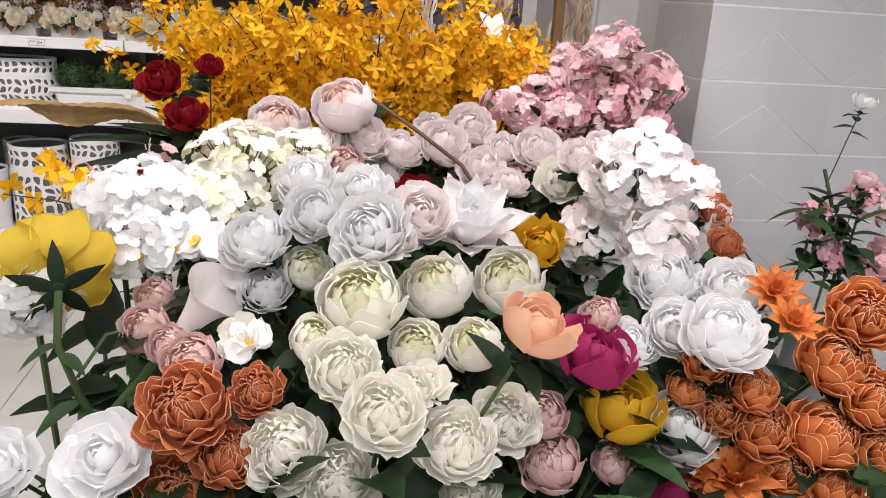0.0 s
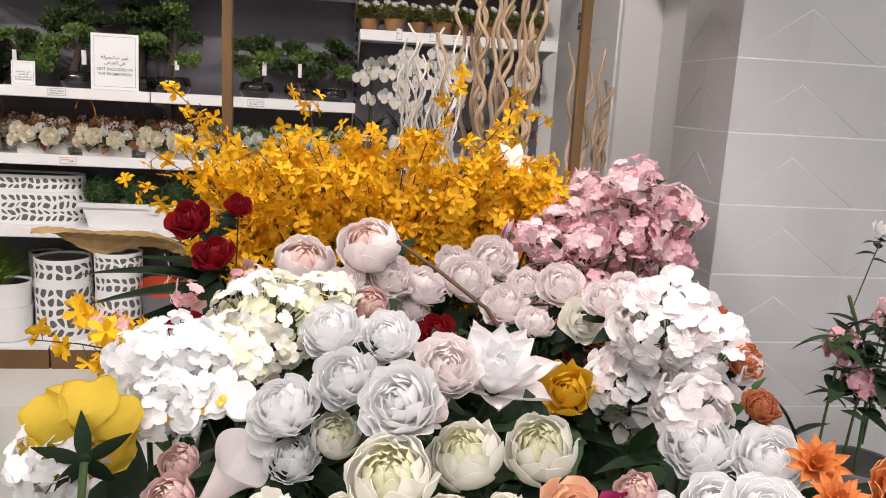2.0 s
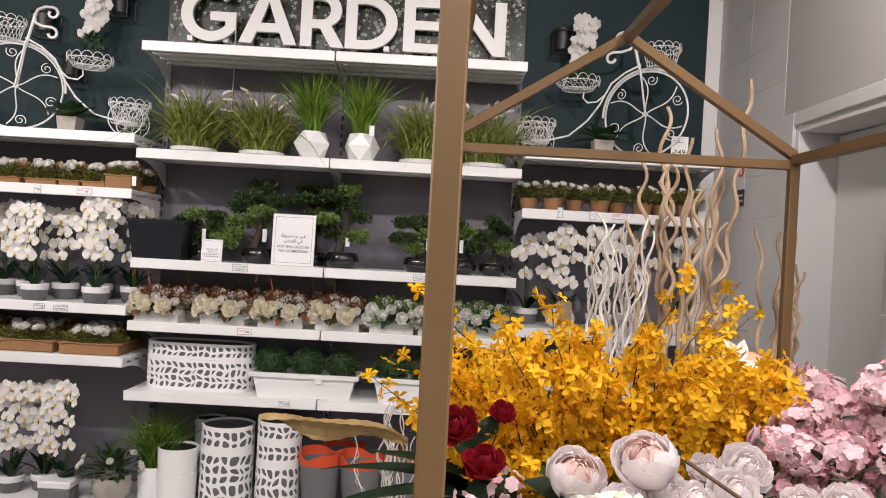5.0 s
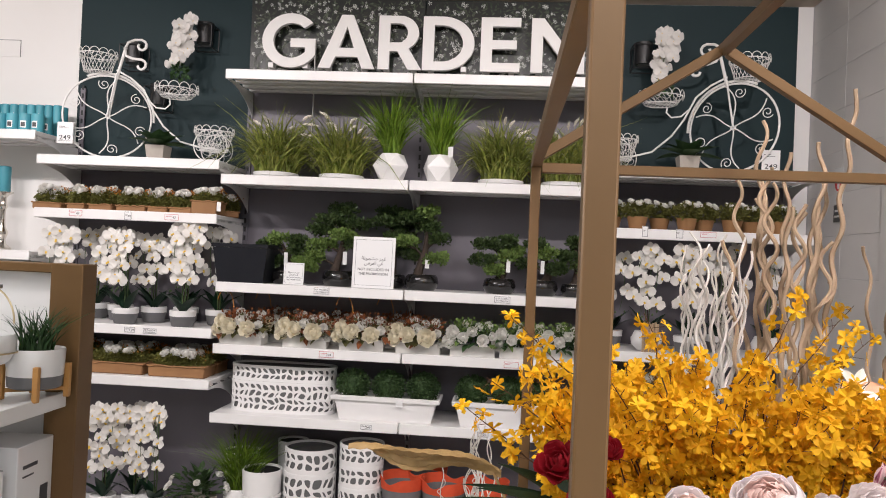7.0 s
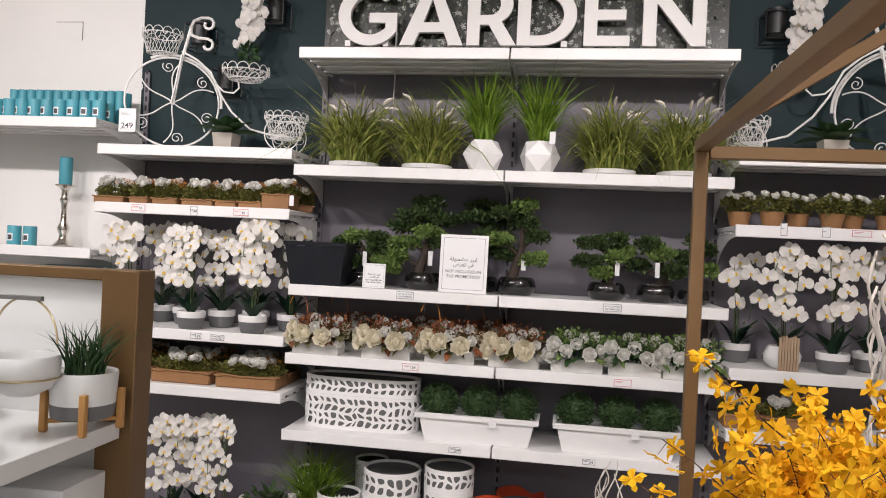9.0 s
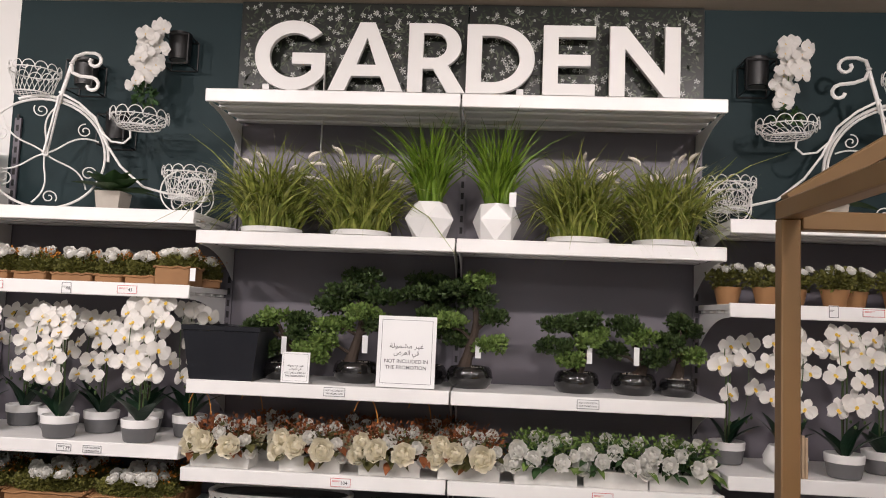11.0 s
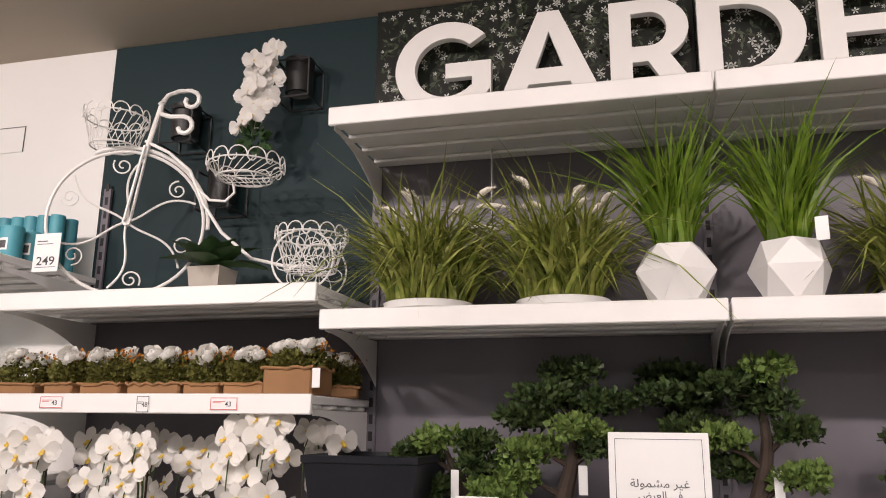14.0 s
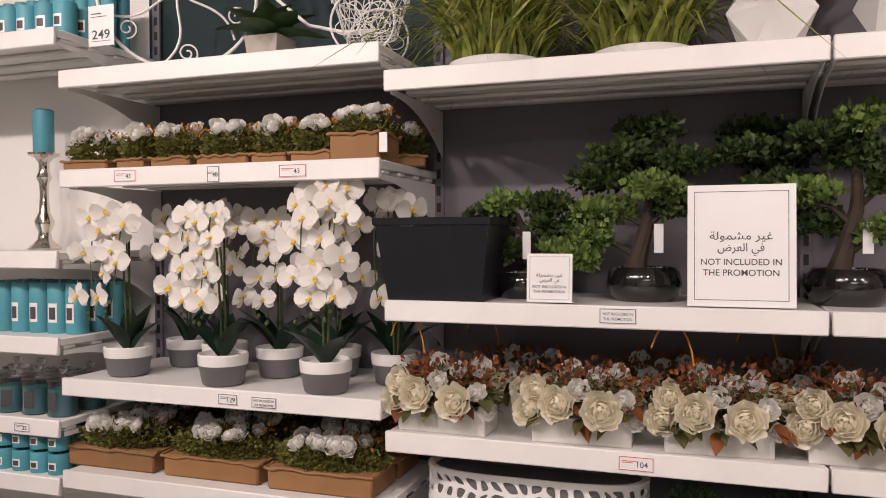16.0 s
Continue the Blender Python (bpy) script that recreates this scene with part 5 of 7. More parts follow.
def bicycle(m, mirror=1):
    root = thing("bicycle_planter", m, "white wrought iron bicycle planter with wire baskets on the shelf", "bicycle planter", "bicycle planters")
    R, cz = 0.255, 0.262
    turn = Matrix.Rotation(radians(STEER), 4, "Z")
    wheel = new("front_wheel")
    wheel.parent = root
    wheel.matrix_basis = Matrix.Rotation(radians(STEER), 4, "Z")
    part("rim", Geo().tube([(R * math.cos(6.2832 * i / 48), 0, cz + R * math.sin(6.2832 * i / 48)) for i in range(49)], 0.006, 7), WHITEMETAL, wheel)
    for k in range(6):
        a = radians(60 * k + 20)
        loop = []
        for i in range(15):
            t = i / 14
            rr = R * 0.93 * math.sin(3.1416 * t * 0.5) if t < 1 else R * 0.93
            off = 0.24 * math.sin(3.1416 * t)
            loop.append((R * 0.93 * t * math.cos(a + off), 0, cz + R * 0.93 * t * math.sin(a + off)))
        part("spoke", Geo().tube(loop, 0.0042, 5), WHITEMETAL, wheel)
        part("spoke_curl", Geo().tube(scroll(R * 0.80 * math.cos(a + 0.32), cz + R * 0.80 * math.sin(a + 0.32), 0.034, a + 1.2), 0.003, 5), WHITEMETAL, wheel)
    part("hub", Geo().lathe([(0, -0.012), (0.014, -0.012), (0.014, 0.012), (0, 0.012)], 14, Matrix.Translation((0, 0, cz)) @ Matrix.Rotation(1.5708, 4, "X")), WHITEMETAL, wheel)
    # mudguard, fork and steering
    guard = [(1.06 * R * math.cos(radians(a)), 0.0, cz + 1.06 * R * math.sin(radians(a))) for a in range(118, -8, -6)]
    part("mudguard", Geo().tube(guard, 0.0075, 8, turn), WHITEMETAL, root)
    for y in (-0.02, 0.02):
        part("fork", Geo().tube([(0, y, cz), (0.045, y * 0.6, cz + R + 0.02)], 0.0055, 6), WHITEMETAL, root)
    part("steering_tube", Geo().tube([(0.04, 0, cz + R - 0.02), (0.085, 0, cz + R + 0.17)], 0.0095, 8), WHITEMETAL, root)
    part("knob", Geo().lathe([(0, -0.014), (0.014, 0), (0, 0.014)], 10, Matrix.Translation((0.086, 0, cz + R + 0.18))), WHITEMETAL, root)
    for s in (-1, 1):
        bar = [(0.086, 0, cz + R + 0.18), (0.092, 0.03 * s, cz + R + 0.225), (0.125, 0.05 * s, cz + R + 0.25), (0.165, 0.06 * s, cz + R + 0.255)]
        bar = bar + [(0.165 + 0.038 * math.sin(t) * (1 - 0.1 * t), 0.06 * s, cz + R + 0.217 + 0.038 * math.cos(t) * (1 - 0.1 * t)) for t in (0.6, 1.2, 1.8, 2.4, 3.0, 3.7, 4.5, 5.3)]
        bar2 = [(0.086, 0, cz + R + 0.17), (0.105, 0.04 * s, cz + R + 0.125), (0.15, 0.06 * s, cz + R + 0.105), (0.205, 0.07 * s, cz + R + 0.10)]
        bar2 = bar2 + [(0.205 + 0.036 * math.sin(t) * (1 - 0.1 * t), 0.07 * s, cz + R + 0.064 + 0.036 * math.cos(t) * (1 - 0.1 * t)) for t in (0.6, 1.2, 1.8, 2.4, 3.0, 3.7, 4.5)]
        part("handlebar", Geo().tube(bar if s > 0 else bar2, 0.0085, 7), WHITEMETAL, root)
    frame_tube = [(0.04, 0, cz + R + 0.04), (0.13, 0, cz + R - 0.005), (0.21, 0, cz + R * 0.72), (0.27, 0, cz + 0.06), (0.34, 0, cz - 0.04), (0.45, 0, 0.13), (0.56, 0, 0.105), (0.66, 0, 0.10)]
    part("frame_tube", Geo().tube(frame_tube, 0.006, 8), WHITEMETAL, root)
    seat_arm = [(0.24, 0, cz + 0.12), (0.29, 0, cz + 0.075), (0.345, 0, cz + 0.07), (0.375, 0, cz + 0.10), (0.37, 0, cz + 0.135)]
    part("seat_arm", Geo().tube(seat_arm, 0.005, 7), WHITEMETAL, root)
    basket(root, 0.41, cz + 0.150, 0.095, 0.13, 0.042)
    basket(root, -0.075, cz + R + 0.02, 0.08, 0.11, 0.105)
    for s in (-1, 1):
        sw = new("rear_wheel")
        sw.parent = root
        sw.location = (0.655, 0.105 * s, 0.0)
        part("rim", Geo().tube([(0.1 * math.cos(6.2832 * i / 30), 0, 0.103 + 0.1 * math.sin(6.2832 * i / 30)) for i in range(31)], 0.0035, 6), WHITEMETAL, sw)
        for k in range(7):
            a = 6.2832 * k / 7
            loop = [(0.03 * math.cos(t) * 0.8, 0, 0.048 + 0.04 * math.sin(t)) for t in [6.2832 * q / 12 for q in range(13)]]
            part("spoke_loop", Geo().tube(loop, 0.0018, 5, Matrix.Translation((0, 0, 0.103)) @ Matrix.Rotation(a, 4, "Y")), WHITEMETAL, sw)
    basket(root, 0.655, 0.085, 0.085, 0.12, 0.115, n=14)
    if mirror < 0:
        root.matrix_basis = m @ Matrix.Diagonal((-1, 1, 1, 1))
    return root


bicycle(pose(-2.685, 4.33, 2.0515, 0, 0, 10) @ Matrix.Scale(0.88, 4))
bicycle(pose(0.67, 4.34, 2.0855, 0, 0, -18) @ Matrix.Scale(0.90, 4), -1)


def price_card(m, body):
    root = thing("price_card", m, "white price card reading %s" % body, "price card", "price cards")
    part("card", Geo().box((-0.045, 0, 0), (0.045, 0.002, 0.115), 0.0006), CARD, root)
    words(body, 0, -0.0006, 0.02, 0.036, INK, root, 0.062)
    for x1, z0, z1 in ((0.0, 0.09, 0.093), (0.02, 0.082, 0.084), (0.035, 0.013, 0.0145)):
        part("print_line", Geo().box((-0.035, -0.0006, z0), (x1, 0.0002, z1), 0.0001), INK, root)
    return root


price_card(pose(-2.855, 4.212, 2.112), "249")
price_card(pose(0.84, 4.262, 2.0858), "249")


def leafy_pot(m, seed, flowers=False):
    rnd = random.Random(seed)
    root = thing("potted_plant", m, "broad-leaved green plant in a square stone pot", "potted plant", "plants beside the bicycles")
    part("pot", Geo().lathe([(0, 0), (0.055, 0), (0.063, 0.003), (0.075, 0.083), (0.076, 0.088), (0.068, 0.088), (0, 0.075)], 4, Matrix.Rotation(0.78, 4, "Z")), CONCRETE, root, "square stone coloured pot", False)
    for k in range(15):
        a, el = 2.4 * k, 0.15 + 0.07 * k
        mm = Matrix.Translation((0, 0, 0.085)) @ Matrix.Rotation(a, 4, "Z") @ Matrix.Rotation(-el, 4, "Y")
        part("leaf", leaf(0.195 - 0.006 * k, 0.092, 0.14, 0.22, 8, 4), LEAF, root, "broad green leaf").matrix_basis = mm
    return root


leafy_pot(pose(-2.42, 4.40, 2.0515), 701)
leafy_pot(pose(0.46, 4.40, 2.0855), 702)


# ---- black wall lamps and the orchids that hang by them ----
def wall_lantern(m, lamp_x):
    root = thing("wall_lantern", m, "black metal cube wall lamp on the green panel", "wall lamp", "wall lamps")
    gp = Geo()
    a, d = 0.06, 0.12
    for x in (-a, a):
        for y in (-d, 0):
            gp.tube([(x, y, -0.13), (x, y, 0.0)], 0.0035, 4)
    for z in (-0.13, 0.0):
        gp.tube([(-a, -d, z), (a, -d, z), (a, 0, z), (-a, 0, z), (-a, -d, z)], 0.0035, 4)
    part("cage", gp, BLACKMETAL, root)
    part("head", Geo().lathe([(0, -0.09), (0.046, -0.09), (0.05, 0.03), (0.0, 0.034)], 20, Matrix.Translation((0, -d / 2, -0.01))), BLACKMETAL, root, "black cylindrical lamp head")
    part("lens", Geo().lathe([(0.036, -0.0915), (0, -0.0915)], 18, Matrix.Translation((0, -d / 2, -0.01))), GREYMETAL, root)
    return root


for x, z in ((-2.26, 2.865), (-2.68, 2.74), (-2.52, 2.50), (0.24, 2.80)):
    wall_lantern(pose(x, BACK - 0.018, z), x)


def hanging_orchid(m, seed):
    rnd = random.Random(seed)
    root = thing("hanging_orchid", m, "cream orchid spray fixed high on the green panel", "orchid", "white orchids")
    gw, gy, gl = Geo(), Geo(), Geo()
    for k in range(26):
        u = k / 25
        p = Vector((0.03 - 0.055 * u + rnd.uniform(-0.055, 0.055) * (1 - 0.4 * u), rnd.uniform(-0.04, 0.03), 0.30 - 0.26 * u))
        mm = Matrix.Translation(p) @ Vector((rnd.uniform(-0.6, 0.6), -1, rnd.uniform(-0.3, 0.4))).to_track_quat("Z", "Y").to_matrix().to_4x4()
        w, y = ORCHIDS[k % 4]
        gw.geo(w, mm)
        gy.geo(y, mm @ Matrix.Scale(0.5, 4))
    tagged(part("blossom", gw, ORCHIDWHITE, root), kind="stuff")
    tagged(part("blossom_lip", gy, ORCHIDLIP, root), kind="stuff")
    tuft(gl, rnd, 60, 0.05, 0.03, 0.04, 0.03, (0.0, 0, 0.0), -0.3, 0.3)
    tagged(part("leaves", gl, LEAF, root), kind="stuff")
    part("stem", Geo().tube([(0.0, 0.165, 0.32), (0.02, 0.01, 0.31), (0.0, 0, 0.15), (-0.02, 0, -0.02)], 0.003, 6), STEM, root)
    return root


hanging_orchid(pose(-2.345, 4.47, 2.575), 711)
hanging_orchid(pose(0.33, 4.47, 2.55), 712)


# ---- candles ----
def candle(m, r, h, label=True, name="candle"):
    root = thing(name, m, "teal pillar candle with a small paper label", "candle", "teal candles")
    part("wax", Geo().lathe([(0, 0), (r * 0.97, 0), (r, 0.003), (r, h - 0.004), (r * 0.95, h), (r * 0.6, h - 0.002), (0, h - 0.003)], 24), TEAL, root, "teal wax")
    part("wick", Geo().tube([(0, 0, h - 0.003), (0.001, 0, h + 0.008)], 0.0012, 5), CARD, root)
    if label:
        w = r * 0.42
        gl, gi = Geo(), Geo()
        gl.sheet(lambda u, v: ((r + 0.0006) * math.sin((u - 0.5) * 0.9), -(r + 0.0006) * math.cos((u - 0.5) * 0.9), h * (0.22 + 0.38 * v)), 5, 1)
        part("paper_label", gl, CARD, root, "white paper label")
        gi.sheet(lambda u, v: ((r + 0.0011) * math.sin((u - 0.5) * 0.62), -(r + 0.0011) * math.cos((u - 0.5) * 0.62), h * (0.28 + 0.24 * v)), 4, 1)
        part("label_print", gi, INK, root)
    return root


first = candle(pose(-3.065, 4.33, 1.2725), 0.034, 0.155)
repeat(first, [pose(-3.065 - 0.072 * i, 4.33 + 0.075 * j, 1.2725, 0, 0, 15 - 7 * i) for i in range(6) for j in range(3) if i + j])
small = candle(pose(-3.06, 4.29, 2.1755), 0.034, 0.10)
repeat(small, [pose(-3.06 - 0.072 * i, 4.29 + 0.075 * j, 2.1755, 0, 0, 20 - 9 * i) for i in range(9) for j in range(2) if i + j])
tallc = candle(pose(-3.06, 4.47, 2.1755), 0.024, 0.185, False)
repeat(tallc, [pose(-3.06 - 0.052 * i, 4.47 + 0.06 * j, 2.1755) for i in range(13) for j in range(2) if i + j])
repeat(small, [pose(-3.44, 4.32, 1.5255), pose(-3.53, 4.32, 1.5255)])
low = candle(pose(-3.07, 4.26, 0.8605), 0.033, 0.062)
repeat(low, [pose(-3.07 - 0.07 * i, 4.26 + 0.07 * j, 0.8605 + 0.0715 * k) for i in range(6) for j in range(2) for k in range(2) if i + j + k])


def jar_candle(m):
    root = thing("jar_candle", m, "teal candle in a lidded glass jar", "candle", "teal jar candles")
    part("wax", Geo().lathe([(0, 0.004), (0.04, 0.004), (0.04, 0.082), (0, 0.08)], 24), TEAL, root)
    part("jar", Geo().lathe([(0, 0), (0.042, 0), (0.045, 0.004), (0.045, 0.105), (0.0425, 0.105), (0.0425, 0.005), (0, 0.003)], 24), GLASSMAT, root, "clear glass jar")
    part("lid", Geo().lathe([(0, 0.106), (0.047, 0.106), (0.047, 0.114), (0.02, 0.122), (0.008, 0.126), (0.013, 0.136), (0.012, 0.144), (0, 0.148)], 24), GLASSMAT, root, "glass lid with a knob")
    gl = Geo()
    gl.sheet(lambda u, v: (0.0458 * math.sin((u - 0.5) * 0.7), -0.0458 * math.cos((u - 0.5) * 0.7), 0.022 + 0.05 * v), 5, 1)
    part("paper_label", gl, INK, root)
    return root


jar = jar_candle(pose(-3.075, 4.28, 1.0305))
repeat(jar, [pose(-3.075 - 0.1 * i, 4.28 + 0.11 * j, 1.0305, 0, 0, 12 * i) for i in range(4) for j in range(2) if i + j])
stick = thing("candlestick", pose(-3.40, 4.53, 1.5258), "turned silver candlestick holding a teal candle", "candlestick")
part("stem", Geo().lathe([(0, 0), (0.052, 0), (0.054, 0.006), (0.04, 0.02), (0.024, 0.035), (0.02, 0.06), (0.03, 0.085), (0.032, 0.10), (0.018, 0.13), (0.014, 0.19), (0.016, 0.23), (0.026, 0.25), (0.018, 0.27), (0.017, 0.30), (0.03, 0.318), (0.05, 0.326), (0.052, 0.334), (0.0, 0.334)], 28), SILVER, stick)
part("wax", Geo().lathe([(0, 0.335), (0.033, 0.335), (0.034, 0.338), (0.034, 0.48), (0.03, 0.484), (0, 0.482)], 24), TEAL, stick, "teal candle")


# ---- pots on the base shelf ----
def white_pot(m, heights, r=0.098):
    root = thing("white_pot", m, "plain white ceramic pots stacked one in another", "pot", "white pots")
    z = 0.0
    for k, h in enumerate(heights):
        part("pot", Geo().lathe([(0, z), (r * 0.9, z), (r * 0.95, z + 0.004), (r, z + h - 0.004), (r, z + h), (r * 0.95, z + h), (r * 0.9, z + h * 0.4), (0, z + h * 0.4)], 32), CERAMIC, root)
        # near-black lining puts the shade inside the white pot into its colour
        part("inside", Geo().lathe([(r * 0.93, z + h - 0.012), (r * 0.91, z + h * 0.45), (0, z + h * 0.45)], 28), DARK, root, "inside coloured black for shade")
        z += h * 0.985
    return root


white_pot(pose(-1.715, 4.30, BASE), (0.178, 0.128), 0.104)
white_pot(pose(-1.90, 4.52, BASE), (0.22, 0.12))
white_pot(pose(-1.62, 4.55, BASE), (0.24, 0.17), 0.085)
gpot = thing("grass_pot", pose(-1.855, 4.36, BASE), "thick green grass in a white cylindrical pot", "potted grass")
part("pot", Geo().lathe([(0, 0), (0.075, 0), (0.082, 0.005), (0.086, 0.175), (0.08, 0.18), (0.075, 0.16), (0, 0.155)], 28), CERAMIC, gpot, "white pot")
gg = Geo()
grass_tuft(gg, random.Random(730), 430, 0.62, 0.36, 0.0085, 0.06, 0.4)
for i, v in enumerate(gg.v):
    gg.v[i] = v + Vector((0, 0, 0.15))
tagged(part("grass", gg, GRASSGREEN, gpot), kind="stuff")
spot_plant = thing("flowering_plant", pose(-2.055, 4.30, BASE), "leafy plant with small white flowers in a stone bowl pot", "potted plant")
part("pot", Geo().lathe([(0, 0), (0.06, 0), (0.088, 0.03), (0.098, 0.08), (0.094, 0.125), (0.086, 0.128), (0.08, 0.115), (0, 0.11)], 28), CONCRETE, spot_plant, "rounded stone pot")
gl, rnd = Geo(), random.Random(740)
for k in range(150):
    a, el = rnd.uniform(0, 6.28), rnd.uniform(0.1, 1.4)
    d = Vector((math.cos(a) * math.cos(el), math.sin(a) * math.cos(el), math.sin(el)))
    mm = Matrix.Translation(d * rnd.uniform(0.03, 0.16) + Vector((0, 0, 0.12))) @ d.to_track_quat("X", "Z").to_matrix().to_4x4()
    gl.geo(leaf(0.045, 0.03, 0.2, 0.3, 4, 2), mm)
tagged(part("leaves", gl, BOXWOOD, spot_plant), kind="stuff")
for k in range(9):
    a, el = rnd.uniform(3, 6.2), rnd.uniform(0.3, 1.3)
    d = Vector((math.cos(a) * math.cos(el), math.sin(a) * math.cos(el), math.sin(el)))
    part("rose", small_rose(750 + k), ROSEWHITE, spot_plant).matrix_basis = Matrix.Translation(d * 0.18 + Vector((0, 0, 0.12))) @ d.to_track_quat("Z", "Y").to_matrix().to_4x4() @ Matrix.Scale(0.016, 4)
sq = thing("square_pot", pose(-2.31, 4.25, BASE), "square grey pot with a white rim", "pot")
part("pot", Geo().box((-0.08, -0.06, 0), (0.08, 0.06, 0.075), 0.006), GREYCERAMIC, sq)
part("rim", Geo().box((-0.084, -0.064, 0.0755), (0.084, 0.064, 0.115), 0.006), CERAMIC, sq)


def felt_basket(m, h=0.31, r=0.115):
    root = thing("felt_basket", m, "grey felt basket with an orange rim and cut-out handle", "basket", "felt baskets")
    part("body", Geo().lathe([(0, 0.002), (r * 0.72, 0.002), (r * 0.76, 0.01), (r * 0.98, h * 0.84), (r * 0.95, h * 0.84), (r * 0.72, 0.012), (0, 0.012)], 32), GREYFELT, root)
    band = Geo()
    n = 40

    def edge(u):
        return 0.03 * max(0, math.cos(2 * 6.2832 * u)) ** 3
    vs = []
    for q, (rr, zz) in enumerate(((0.985, 0.80), (1.04, 1.0), (1.01, 1.0), (0.955, 0.80))):
        for i in range(n):
            a = 6.2832 * i / n - 1.5708
            z = h * zz - (edge(i / n) if q in (1, 2) else -0.0)
            vs.append((r * rr * math.cos(a), r * rr * math.sin(a), z))
    band.add(vs, [(q * n + i, q * n + (i + 1) % n, (q + 1) % 4 * n + (i + 1) % n, (q + 1) % 4 * n + i) for q in range(4) for i in range(n)])
    part("rim_band", band, ORANGEFELT, root, "orange felt rim")
    return root


for x, y in ((-0.965, 4.33), (-0.745, 4.31), (-0.52, 4.33), (-0.86, 4.52)):
    felt_basket(pose(x, y, BASE, 0, 0, 30 * x))


# ---- twigs ----
def twig_bundle(m, seed, n, height, spread, r, material, label, least=0.72):
    rnd = random.Random(seed)
    root = thing("twig_bundle", m, label, "twigs", "decorative twigs")
    for k in range(n):
        a = rnd.uniform(0, 6.28)
        r0, r1 = 0.03 * rnd.random(), spread * rnd.uniform(0.2, 1.0)
        h = height * rnd.uniform(least, 1.0)
        ph, wv, am = rnd.uniform(0, 6.28), rnd.uniform(26, 38), rnd.uniform(0.006, 0.016)
        coil = rnd.random() < 0.35
        path = []
        for i in range(111):
            u = i / 110
            amp = am * (0.4 + u)
            w2 = wv * h
            if coil and u > 0.62:
                w2, amp = wv * h * 1.0, amp * 0.9
            path.append((math.cos(a) * (r0 + (r1 - r0) * u) + amp * math.sin(w2 * u + ph), math.sin(a) * (r0 + (r1 - r0) * u) * 0.7 + amp * math.cos(w2 * u * 0.8 + ph), h * u))
        part("twig", Geo().tube(path, [r * (1.15 - 0.6 * i / 110) for i in range(111)], 6), material, root)
        if coil:
            c = [(path[i][0] + 0.011 * math.cos(0.65 * (i - 50)), path[i][1] + 0.011 * math.sin(0.65 * (i - 50)), path[i][2]) for i in range(50, 102)]
            part("tendril", Geo().tube(c, r * 0.4, 5), material, root)
    return root


vase = thing("twig_vase", pose(0.50, 2.98, 0), "tall dark floor vase that holds the twigs", "vase")
part("body", Geo().lathe([(0, 0), (0.11, 0), (0.14, 0.1), (0.13, 0.45), (0.10, 0.6), (0.11, 0.62), (0.095, 0.62), (0.09, 0.5), (0, 0.1)], 28), GREYCERAMIC, vase)
twig_bundle(pose(0.47, 2.97, 0.105), 801, 16, 2.12, 0.25, 0.0122, TWIG, "tall curly brown decorative twigs")
vase2 = thing("twig_vase", pose(0.86, 2.98, 0), "tall dark floor vase that holds the twigs", "vase")
part("body", Geo().lathe([(0, 0), (0.08, 0), (0.1, 0.1), (0.09, 0.45), (0.08, 0.6), (0.085, 0.62), (0.07, 0.62), (0.065, 0.5), (0, 0.1)], 28), GREYCERAMIC, vase2)
twig_bundle(pose(0.86, 2.98, 0.105), 803, 6, 1.64, 0.12, 0.0105, TWIG, "curly brown decorative twigs", 0.85)
wv = thing("twig_vase", pose(0.24, 2.98, 0), "tall white floor vase that holds the twigs", "vase")
part("body", Geo().lathe([(0, 0), (0.09, 0), (0.11, 0.1), (0.09, 0.5), (0.08, 0.6), (0.085, 0.62), (0.07, 0.62), (0.065, 0.5), (0, 0.1)], 28), CERAMIC, wv)
twig_bundle(pose(0.24, 2.98, 0.105), 805, 20, 1.62, 0.12, 0.0075, TWIGWHITE, "whitewashed curly twigs in a white vase", 0.9)
wl = thing("twig_vase", pose(-0.52, 3.0, 0), "white floor vase that holds pale branches", "vase")
part("body", Geo().lathe([(0, 0), (0.07, 0), (0.085, 0.1), (0.07, 0.4), (0.06, 0.5), (0.065, 0.52), (0.052, 0.52), (0.05, 0.4), (0, 0.1)], 28), CERAMIC, wl)
twig_bundle(pose(-0.52, 3.0, 0.105), 807, 15, 0.95, 0.16, 0.0035, TWIGWHITE, "pale bare branching twigs")

fs_ = thing("safety_sign", pose(1.162, 4.235, 1.85, 0, 0, -90), "white safety sign with a red disc and a black strip", "sign")
part("plate", Geo().box((-0.05, 0, 0.09), (0.05, 0.003, 0.27), 0.001), CARD, fs_)
part("disc", Geo().lathe([(0, -0.001), (0.043, -0.001), (0.043, 0.001)], 28, Matrix.Translation((0, 0, 0.195)) @ Matrix.Rotation(1.5708, 4, "X") @ Matrix.Rotation(3.1416, 4, "X")), INKRED, fs_, "red disc")
part("symbol", Geo().box((-0.012, -0.0022, 0.165), (0.012, -0.0012, 0.225), 0.0003), CARD, fs_)
part("strip", Geo().box((-0.05, 0, 0), (0.05, 0.003, 0.085), 0.001), INK, fs_, "black strip")
part("strip_print", Geo().box((-0.035, -0.001, 0.05), (0.035, 0.0002, 0.06), 0.0002).box((-0.035, -0.001, 0.022), (0.035, 0.0002, 0.032), 0.0002), CARD, fs_)

